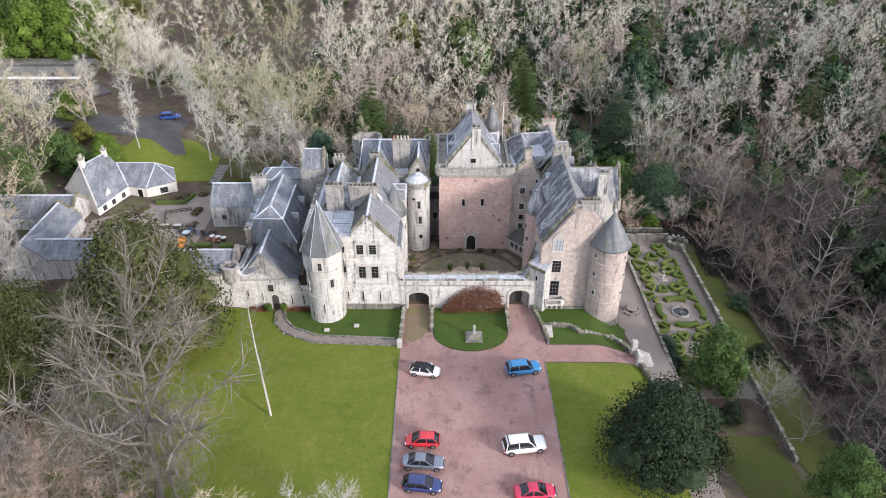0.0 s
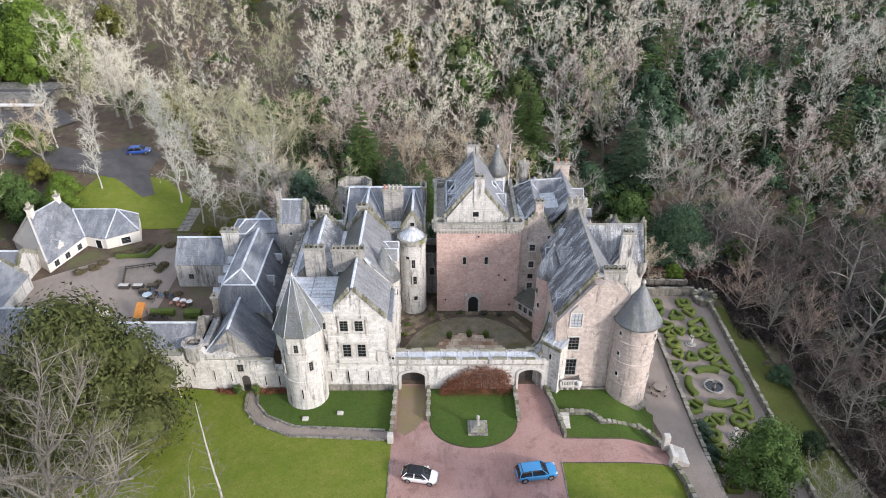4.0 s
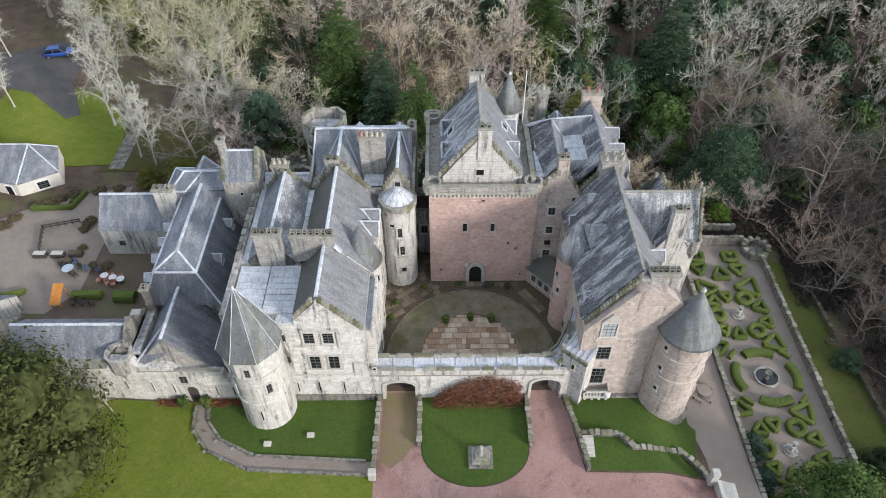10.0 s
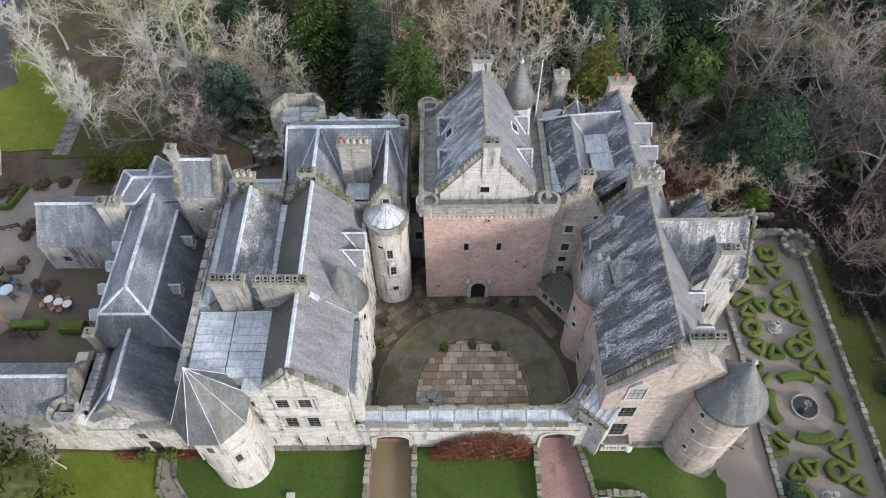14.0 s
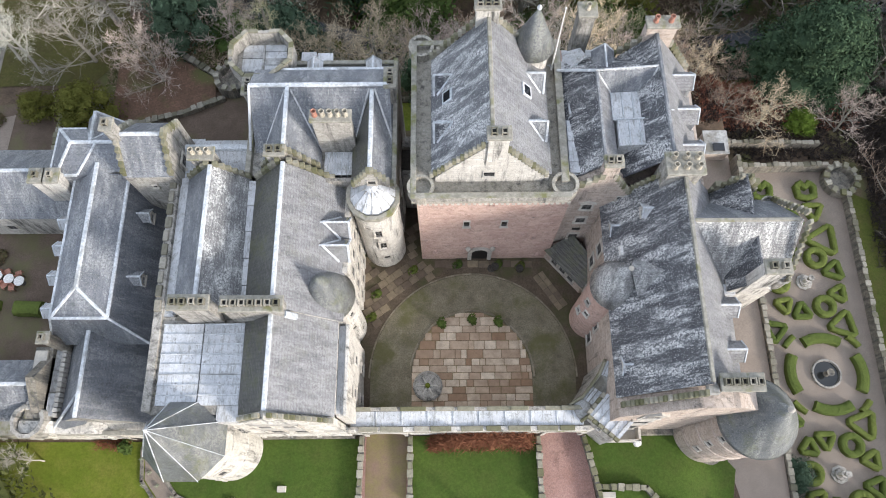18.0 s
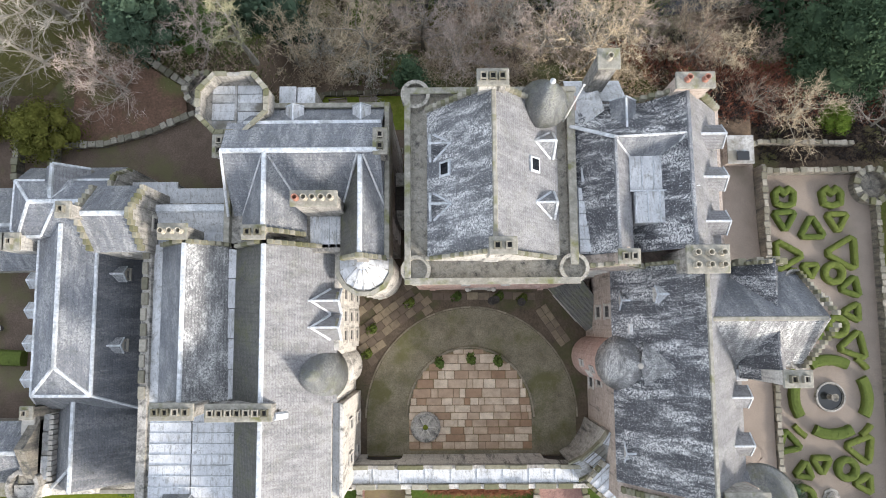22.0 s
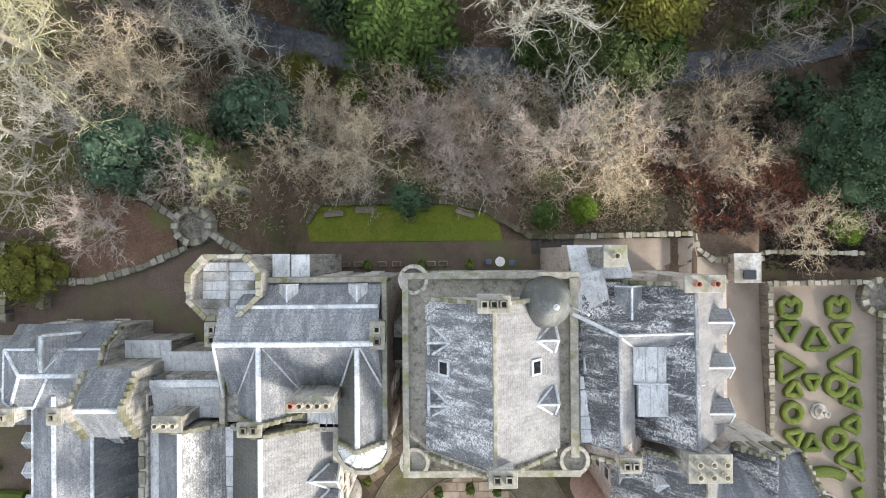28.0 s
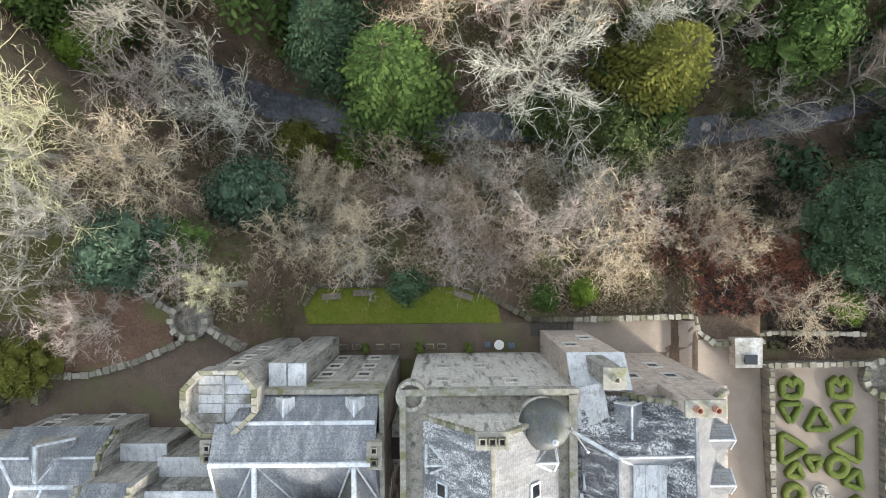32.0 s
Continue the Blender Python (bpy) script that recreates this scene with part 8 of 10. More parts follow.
patch("yard_bank", [(-29.0, 107.6), (-26.3, 107.5), (-22.3, 108.6), (-19.6, 109.9), (-19.8, 112.0), (-24, 114.5), (-29, 113.8)], M["litter"], 0.45, "bank of red-brown leaf litter above the yard", "ground")
yg = thing("yard_wall", (-28, 108, 3.6), "low stone walls with a timber gate in the back yard", "wall")
wall_run(yg, [(-29.6, 107.2), (-26.3, 107.3), (-22.3, 108.4), (-18.9, 109.9)], 0.55, 0.4, M["rubble"], M["drystone"], 3.6)
wall_run(yg, [(-33.2, 110.4), (-33.2, 104.2)], 1.1, 0.35, M["rubble"], M["mossstone"], 3.6)
wall_run(yg, [(-30.2, 110.4), (-30.2, 105.2)], 1.1, 0.35, M["rubble"], M["mossstone"], 3.6)

# ---- cottage, barn and the yard in the west ----
cot = thing("white_cottage", (-54, 106, 3.6), "long white-harled cottage with hipped slate roofs", "house")
E0, E1 = (-57.0, 100.3, 5.3), (-54.7, 107.7, 5.3)                     # yard eave of the main block
R0, R1 = (-60.45, 105.0, 10.4), (-58.4, 110.4, 10.4)                  # its ridge
W0, W1 = (-65.0, 106.5, 5.3), (-62.9, 111.9, 5.3)
F0, F1, FA = (-51.2, 106.8, 5.4), (-46.8, 109.1, 5.6), (-50.8, 111.8, 7.8)   # hipped front block and its apex
FB, FW = (-48.8, 114.2, 5.6), (-57.6, 111.6, 7.9)


def cottage_walls(name, pts, low=2.4):
    bm = bmesh.new()
    top_ = [bm.verts.new((x, y, z - 0.12)) for x, y, z in pts]
    bot_ = [bm.verts.new((x, y, low)) for x, y, z in pts]
    bm.faces.new(top_)
    for i in range(len(pts)):
        bm.faces.new((top_[i], bot_[i], bot_[(i + 1) % len(pts)], top_[(i + 1) % len(pts)]))
    bmesh.ops.recalc_face_normals(bm, faces=bm.faces[:])
    return part(name, bm, M["harl"], cot, "white harled wall")


cottage_walls("wall", [E0, E1, (-58.0, 112.0, 5.3), W1, W0])
cottage_walls("wall", [E1, F0, F1, FB, (-57.6, 114.0, 5.3)])
prism(bm := bmesh.new(), [E0, (R0[0], R0[1], R0[2] - 0.15), W0], (0.1, 0.3, 0))
part("gable_wall", bm, M["harl"], cot, "white harled gable")
slab("roof_slope", [R0, R1, FW, E1, (E0[0] + 0.25, E0[1] - 0.1, E0[2] - 0.15)], M["slate_n"], cot)
slab("roof_slope", [R0, R1, W1, W0], M["slate_n"], cot)
slab("roof_slope", [R1, W1, (-60.2, 114.2, 5.3), FW], M["slate_n"], cot)
slab("roof_hip", [FA, F0, F1], M["slate_n"], cot)
slab("roof_hip", [FA, F1, FB], M["slate_n"], cot)
slab("roof_slope", [FA, F0, E1, FW], M["slate_n"], cot)
slab("roof_slope", [FA, FB, (-58.6, 114.4, 5.5), FW], M["slate_n"], cot)
for a_, b_, w_ in ((R0, R1, 0.3), (FA, F0, 0.2), (FA, F1, 0.2), (FA, FW, 0.2), (E1, FW, 0.24), (FA, FB, 0.2)):
    strip("lead_roll", Vector(a_) + Vector((0, 0, 0.06)), Vector(b_) + Vector((0, 0, 0.06)), M["leadline"], cot, w_, 0.06)
strip("skew", Vector(R0) + Vector((0, 0, 0.1)), Vector(E0) + Vector((0, 0, 0.1)), M["stonepiece"], cot, 0.36, 0.14)
strip("skew", Vector(R0) + Vector((0, 0, 0.1)), Vector(W0) + Vector((0, 0, 0.1)), M["stonepiece"], cot, 0.36, 0.14)
chimney(cot, R0[0] + 0.2, R0[1] + 0.5, 9.4, 11.8, 0.7, 1.0, 2, M["harl"])
chimney(cot, R1[0] - 0.1, R1[1] - 0.3, 9.6, 11.4, 0.6, 0.8, 1, M["harl"])
side_turn = math.degrees(math.atan2(E1[1] - E0[1], E1[0] - E0[0]))
for f in (0.2, 0.48, 0.8):
    window(cot, E0[0] + (E1[0] - E0[0]) * f + 0.02, E0[1] + (E1[1] - E0[1]) * f, 3.9, 0.9, 0.95, side_turn, "sash", M["white"])
dormer(cot, -56.4, 103.9, 5.5, side_turn, 1.1, 1.6, 0.75, M["slate_n"], M["harl"])
front_turn = math.degrees(math.atan2(F1[1] - F0[1], F1[0] - F0[0]))
window(cot, F0[0] + (F1[0] - F0[0]) * 0.56, F0[1] + (F1[1] - F0[1]) * 0.56, 3.9, 1.3, 1.05, front_turn, "sash", M["white"])
link_turn = math.degrees(math.atan2(F0[1] - E1[1], F0[0] - E1[0]))
window(cot, E1[0] + (F0[0] - E1[0]) * 0.62, E1[1] + (F0[1] - E1[1]) * 0.62, 3.3, 1.0, 1.7, link_turn, "slit", M["white"])
gable_turn = math.degrees(math.atan2(E0[1] - R0[1], E0[0] - R0[0]))
part("door", prism(bmesh.new(), [pose(-57.9, 101.45, 0, 0, 0, gable_turn) @ Vector((x, -0.06, z)) for x, z in ((-0.7, 3.5), (-0.7, 4.7), (-0.35, 5.3), (0.0, 5.45), (0.35, 5.3), (0.7, 4.7), (0.7, 3.5))], pose(0, 0, 0, 0, 0, gable_turn) @ Vector((0, 0.08, 0))), M["dark"], cot, "dark arched doorway")
st2 = thing("stable_block", (-59, 97, 3.6), "stone stable range with crow-stepped gable and slate roof", "building")
gable(st2, "x", 99.0, -72.0, -59.0, 8.2, 3.2, 3.2, 5.8, 5.8, M["slate_n"], M["slate_n"], 2, M["pale"], (1,), 0.1)
gable(st2, "y", -60.5, 84.0, 96.5, 8.4, 3.0, 3.0, 5.9, 5.9, M["slate_n"], M["slate_n"], 1, M["pale"], (1,), 0.1)
gable(st2, "x", 86.5, -60, -43.5, 7.6, 2.4, 2.4, 5.6, 5.6, M["slate_n"], M["slate_n"], 1, M["pale"], (), 0.1)
part("white_door", box(bmesh.new(), -57.55, -57.45, 88.5, 91.0, 3.4, 5.6), M["white"], st2)
ck = thing("clock_gable", (-43.4, 83.5, 3.6), "small stone gable with a round clock dial", "gable")
part("wall", prism(bmesh.new(), [(-44.6, 82.6, 2), (-41.8, 82.6, 2), (-41.8, 82.6, 7.6), (-43.2, 82.6, 9.3), (-44.6, 82.6, 7.6)], (0, 1.2, 0)), M["pale"], ck)
bm = cyl(bmesh.new(), 0, 0, 0.55, 0, 0.55, 0.1, 24)
bmesh.ops.transform(bm, matrix=pose(-43.2, 82.6, 7.2, 90, 0, 0), verts=bm.verts[:])
part("dial", bm, M["stonepiece"], ck, "round stone clock dial")
barn = thing("long_barn", (-100, 160, 7), "long dark-roofed barn with white rooflight panels", "barn")
bz = land(-95, 158)
part("wall", box(bmesh.new(), -135, -83.8, 156.2, 167, bz - 3, bz + 2.6), M["rubble"], barn)
slab("roof_slope", [(-135, 155.6, 8.0), (-83.4, 155.6, 8.0), (-83.4, 161.6, 9.6), (-135, 161.6, 9.6)], M["tarmac"], barn)
slab("roof_slope", [(-135, 161.6, 9.6), (-83.4, 161.6, 9.6), (-83.4, 167.5, 8.0), (-135, 167.5, 8.0)], M["tarmac"], barn)
for q in range(9):
    part("roof_panel", box(bmesh.new(), -87.0 - q * 3.6, -83.6 - q * 3.6, 155.4, 157.4, 8.1, 8.5, 0.03), M["white"], barn)
patch("barn_yard", [(-120, 142), (-80, 142), (-74, 150), (-80, 156.5), (-120, 156.5)], M["tarmac"], 0.3, "dark tarmac barn yard", "yard")

beds = per_object("bed_planting", (0.13, 0.09, 0.055), (0.085, 0.09, 0.035), 0.95, 5, True)
bed_me = bush_mesh(1.0, 0.8, 21, beds, 420, 0.16)
BEDS = ((-48.5, 104.9, 0.8), (-47.2, 105.5, 0.9), (-46.0, 106.2, 0.8), (-44.8, 106.8, 0.9), (-44.3, 105.3, 0.6), (-46.4, 104.9, 0.6), (-51.0, 101.3, 0.9), (-50.2, 102.7, 0.8), (-41.1, 102.0, 0.9), (-41.3, 100.7, 0.7), (-40.4, 97.5, 0.6), (-36.6, 94.6, 0.7), (-38.3, 95.0, 0.5), (-52.6, 100.2, 0.9), (-41.8, 107.6, 0.9), (-39.6, 107.9, 0.8))
for k, (x, y, s) in enumerate(BEDS):
    t = thing("bed_shrub", (x, y, land(x, y)), "low brown-green shrub in a yard planting bed", "shrub", "bed shrubs")
    o = new("foliage", bed_me)
    o.parent = t
    o.scale = (s * 1.2, s, s * 0.75)
    o.rotation_euler = (0, 0, k)
for p_, lb, w_, h_ in (([(-38.7, 90.2), (-35.6, 90.3)], "clipped green hedge in the yard", 0.8, 0.9), ([(-34.1, 90.0), (-31.9, 89.9)], "clipped green hedge in the yard", 1.2, 1.0), ([(-47.6, 90.2), (-44.2, 91.1)], "dark clipped hedge round a yard bed", 0.6, 0.8), ([(-48.9, 104.2), (-44.1, 104.4), (-43.3, 107.2)], "low brown hedge round a planting bed", 0.5, 0.6)):
    hedge(p_, lb, w_, h_, False, 3, land(*p_[0]) + 0.05, "yard hedges")
yf = thing("yard_fence", (-44, 101, 3.6), "low dark timber fence round a gravel bed", "fence")
for (xa, ya), (xb, yb) in zip(((-42.2, 101.9), (-46.1, 100.8)), ((-46.1, 100.8), (-45.1, 97.2))):
    for q in range(6):
        f = q / 5
        x, y = xa + (xb - xa) * f, ya + (yb - ya) * f
        part("post", box(bmesh.new(), x - 0.05, x + 0.05, y - 0.05, y + 0.05, 3.5, 4.4, 0.01), M["wood_dark"], yf)
    for z in (3.95, 4.25):
        strip("rail", (xa, ya, z), (xb, yb, z), M["wood_dark"], yf, 0.06, 0.1)
for x, y in ((-44.7, 96.4), (-42.7, 96.4), (-40.7, 96.5), (-41.4, 95.3)):
    b = thing("yard_planter", (x, y, 3.65), "dark timber planter box with winter plants", "planter")
    part("trough", box(bmesh.new(), x - 0.75, x + 0.75, y - 0.38, y + 0.38, 3.6, 4.2, 0.04), M["wood_dark"], b)
    part("soil", box(bmesh.new(), x - 0.66, x + 0.66, y - 0.3, y + 0.3, 4.18, 4.24), M["stonepiece"] if x < -42 else M["floor"], b)
M["paleblue"] = plain("pale_blue_tabletop", (0.38, 0.47, 0.53), (0.52, 0.60, 0.65), 3, 0.5)
round_table(-40.5, 93.9, 3.65, 0.62, M["paleblue"], "round pale blue outdoor table in the yard")
for x, y, mt in ((-35.1, 92.5, "white"), (-36.1, 92.8, "white"), (-34.2, 92.3, "white")):
    round_table(x, y, 3.65, 0.42, M[mt], "small round white outdoor table in the yard")
for k, (x, y) in enumerate(((-39.4, 94.2), (-38.6, 94.1), (-37.8, 94.2), (-37.2, 93.9), (-41.4, 94.6), (-40.2, 95.0), (-39.6, 93.2))):
    chair(x, y, 3.65, k * 70, M["bluegrey"] if k % 2 else M["wood_dark"], "dark slatted outdoor chair in the yard")
for k, (x, y) in enumerate(((-35.6, 92.0), (-35.5, 93.2), (-34.5, 93.0), (-36.7, 92.4), (-34.9, 91.8))):
    chair(x, y, 3.65, 40 + k * 80, M["terracotta"], "red-brown outdoor chair in the yard")
for k, (x, y) in enumerate(((-38.4, 89.2), (-37.4, 89.3), (-36.4, 89.2))):
    chair(x, y, 3.65, k * 60, M["wood_dark"], "dark outdoor chair beside the orange shelter")
sofa = thing("orange_awning", (-39.8, 89.5, 3.6), "small orange timber shelter in the yard", "shelter")
M["orange"] = plain("orange_timber", (0.50, 0.19, 0.03), (0.60, 0.27, 0.07), 2, 0.7)
for q in range(5):
    slab("roof_board", [(-40.35 + q * 0.22, 88.5, 4.5), (-40.15 + q * 0.22, 88.5, 4.5), (-40.15 + q * 0.22, 90.6, 5.5), (-40.35 + q * 0.22, 90.6, 5.5)], M["orange"], sofa, 0.06)
for x in (-40.25, -39.35):
    part("post", box(bmesh.new(), x - 0.05, x + 0.05, 88.6, 88.7, 3.5, 4.5), M["orange"], sofa)
    part("post", box(bmesh.new(), x - 0.05, x + 0.05, 90.4, 90.5, 3.5, 5.35), M["orange"], sofa)
sp = thing("bank_steps", (-41.3, 115.5, 3.6), "dark stone steps climbing the grassy bank", "steps")
for q in range(12):
    part("step", box(bmesh.new(), -42.3, -40.4, 112.0 + q * 0.62, 112.7 + q * 0.62, land(-41, 112 + q * 0.62) - 0.3, land(-41, 112 + q * 0.62) + 0.12 + 0.03 * (q % 2), 0.03), M["rubble"], sp)
patch("stream", [(-30, 137.5), (-16, 131), (-4, 129.0), (6, 129.2), (16, 128.4), (26, 127.6), (40, 129.5), (70, 137), (70, 140), (40, 132.5), (26, 131.0), (16, 131.4), (6, 132.2), (-4, 132.0), (-16, 134.5), (-30, 141)], M["stream"], 0.35, "shallow stream between bare trees", "stream")
rk = mesh_of(lathe(bmesh.new(), 0, 0, [(0.5, -0.3), (0.6, 0.1), (0.4, 0.35), (0.12, 0.45)], 7), M["grey"], "rock")
for k in range(26):
    x = rng.uniform(-12, 34)
    y = 130.2 + rng.uniform(-1.4, 1.4) - (0.6 if x > 15 else 0)
    t = new("stream_rock", rk)
    t.matrix_basis = pose(x, y, land(x, y) + 0.3, rng.uniform(-15, 15), 0, rng.uniform(0, 360)) @ Matrix.Diagonal((rng.uniform(0.5, 1.4), rng.uniform(0.5, 1.2), rng.uniform(0.5, 1.0), 1))
    tagged(t, "grey boulder lying in the stream", "rock", "stream rocks")

# ---- trees ----
def bark(name, a, b):
    return plain(name, a, b, 2.0, 0.95, 0.5, 10.0)


def twig(name, a, b):
    return per_object(name, tuple(v * 0.8 for v in a), tuple(min(0.8, v * 1.15) for v in b), 0.95, 1.2, True, 0.2, 0.1)


BARK = {"grey": bark("grey_bark", (0.22, 0.205, 0.17), (0.36, 0.34, 0.29)), "white": bark("birch_bark", (0.42, 0.40, 0.36), (0.58, 0.56, 0.51)), "brown": bark("brown_bark", (0.09, 0.07, 0.05), (0.14, 0.11, 0.08)), "dun": bark("dun_bark", (0.13, 0.118, 0.095), (0.22, 0.205, 0.17)), "moss": bark("mossy_bark", (0.10, 0.10, 0.05), (0.17, 0.16, 0.09))}
# far twigs are paled in colour for sun and haze on the distant hillside
TWIG = {"tan": twig("tan_twig", (0.50, 0.41, 0.285), (0.66, 0.56, 0.41)), "grey": twig("grey_twig", (0.38, 0.36, 0.315), (0.56, 0.535, 0.475)), "pink": twig("pinkish_twig", (0.42, 0.345, 0.30), (0.56, 0.475, 0.42)), "dun": twig("dun_twig", (0.22, 0.20, 0.17), (0.38, 0.355, 0.31)), "far": twig("hazed_far_twig", (0.76, 0.66, 0.51), (0.80, 0.71, 0.58)),
        # dark and shade twigs hold the east slope's shade in their colour
        "umber": twig("grey_brown_twig", (0.15, 0.135, 0.11), (0.255, 0.235, 0.20)), "shade": twig("shade_brown_twig", (0.12, 0.092, 0.078), (0.19, 0.155, 0.135)), "dark": twig("shade_dark_twig", (0.07, 0.062, 0.058), (0.13, 0.115, 0.108)), "olive": twig("lichened_twig", (0.35, 0.34, 0.21), (0.50, 0.48, 0.31)), "brown": twig("brown_twig", (0.26, 0.19, 0.145), (0.38, 0.30, 0.24)), "pale": twig("lichen_grey_twig", (0.46, 0.455, 0.38), (0.66, 0.65, 0.56))}
LEAF = {"dark": twig("dark_evergreen_leaf", (0.042, 0.074, 0.042), (0.075, 0.12, 0.065)), "yew": twig("yew_leaf", (0.055, 0.068, 0.022), (0.09, 0.10, 0.034)), "deep": twig("deep_evergreen_leaf", (0.026, 0.042, 0.022), (0.045, 0.066, 0.032)), "mid": twig("evergreen_leaf", (0.06, 0.105, 0.03), (0.10, 0.155, 0.045)),
        "bright": twig("bright_leaf", (0.09, 0.15, 0.02), (0.13, 0.19, 0.035)), "olive": twig("olive_leaf", (0.11, 0.12, 0.025), (0.16, 0.16, 0.04)), "blue": twig("bluish_leaf", (0.05, 0.085, 0.055), (0.085, 0.13, 0.085)), "ivy": twig("ivy_leaf", (0.06, 0.085, 0.03), (0.115, 0.145, 0.055))}


class Shape:
    def __init__(self):
        self.v, self.f = [], []

    def tube(self, p, q, r0, r1, n=5):
        d = (q - p).normalized()
        a = d.orthogonal().normalized()
        b = d.cross(a)
        k = len(self.v)
        for c, r in ((p, r0), (q, r1)):
            for i in range(n):
                t = 2 * math.pi * i / n
                self.v.append(c + (a * math.cos(t) + b * math.sin(t)) * r)
        for i in range(n):
            j = (i + 1) % n
            self.f.append((k + i, k + j, k + n + j, k + n + i))

    def blade(self, p, d, w, side=None):
        s = (side or d.orthogonal()).normalized() * w
        k = len(self.v)
        self.v += [p - s, p + s, p + d]
        self.f.append((k, k + 1, k + 2))

    def leaf(self, p, a, b):
        k = len(self.v)
        self.v += [p - a, p - b, p + a, p + b]
        self.f.append((k, k + 1, k + 2, k + 3))

    def mesh(self, name, mat):
        me = bpy.data.meshes.new(name)
        me.from_pydata([tuple(p) for p in self.v], [], self.f)
        me.materials.append(mat)
        return me


def bare(seed, H, R, limbs=9, subs=6, twigs=16, fork=0.28, up=0.55, tw=0.035, lean=0.0, n=5, droop=0.0, girth=0.018, tl=1.0):
    """A leafless tree: trunk and limbs in one shape, boughs and twigs in the other."""
    rg = random.Random(seed)
    T, C = Shape(), Shape()
    p = Vector((0, 0, -0.5))
    k = 6
    spine = [p]
    d = Vector((lean, rg.uniform(-0.05, 0.05), 1)).normalized()
    for i in range(k):
        q = p + d * (H * 0.86 / k)
        r0, r1 = H * girth * (1 - i / k) ** 0.8 + 0.03, H * girth * (1 - (i + 1) / k) ** 0.8 + 0.03
        T.tube(p, q, r0 * (1.35 if i == 0 else 1), r1, n + 1)
        p = q
        spine.append(p)
        d = (d + rnd(rg) * 0.13 + Vector((0, 0, 0.1))).normalized()
    for i in range(limbs):
        f = fork + (0.98 - fork) * (i + rg.random() * 0.6) / limbs
        j = min(k - 1, int(f * k))
        base = spine[j].lerp(spine[j + 1], f * k - j)
        a = i * 2.4 + rg.uniform(-0.4, 0.4)
        out = Vector((math.cos(a), math.sin(a), up + rg.uniform(-0.15, 0.35) + 0.5 * f)).normalized()
        L = R * (1.15 - 0.55 * f) * rg.uniform(0.8, 1.15)
        r = H * 0.0085 * (1.2 - 0.7 * f)
        p = base
        for s in range(3):
            q = p + out * (L / 3)
            T.tube(p, q, r * (1 - s * 0.28), r * (1 - (s + 1) * 0.28), n - 1)
            m = max(1, round(subs * (0.5 + 0.25 * s)) if s else round(subs * 0.35))
            for _ in range(m):
                b0 = p.lerp(q, rg.random())
                bd = (out * 0.8 + rnd(rg, 0.35 - droop)).normalized()
                bl = L * rg.uniform(0.22, 0.42)
                b1 = b0 + bd * bl * 0.55
                bd2 = (bd + rnd(rg, 0.25 - droop) * 0.5).normalized()
                b2 = b1 + bd2 * bl * 0.5
                if n > 4:
                    C.tube(b0, b1, r * 0.32, r * 0.2, 3)
                else:
                    C.blade(b0, (b1 - b0) * 1.1, r * 0.4, rnd(rg))
                C.blade(b1, b2 - b1, r * 0.25, rnd(rg))
                # branchlets fan off the bough, and the twigs off the branchlets
                lets = []
                for j_ in range(4):
                    g = (j_ + rg.random()) / 4
                    l0 = b0.lerp(b1, g * 2) if g < 0.5 else b1.lerp(b2, g * 2 - 1)
                    ld = ((bd2 if g > 0.5 else bd) * 0.9 + rnd(rg, 0.25 - droop) * 0.9).normalized() * bl * rg.uniform(0.22, 0.45)
                    C.blade(l0, ld, tw * 1.5, rnd(rg))
                    lets.append((l0, ld))
                lets.append((b1, b2 - b1))
                for j_ in range(twigs):
                    l0, ld = lets[j_ % 5]
                    t0 = l0 + ld * rg.uniform(0.15, 1.0)
                    td = (ld.normalized() * 0.9 + rnd(rg, 0.25 - droop) * 0.9).normalized() * rg.uniform(0.4, 1.2) * (0.35 + R * 0.1) * tl
                    C.blade(t0, td, tw * rg.uniform(0.6, 1.1), rnd(rg))
            p = q
            out = (out + rnd(rg, 0.35 - droop) * 0.35).normalized()
    return T, C


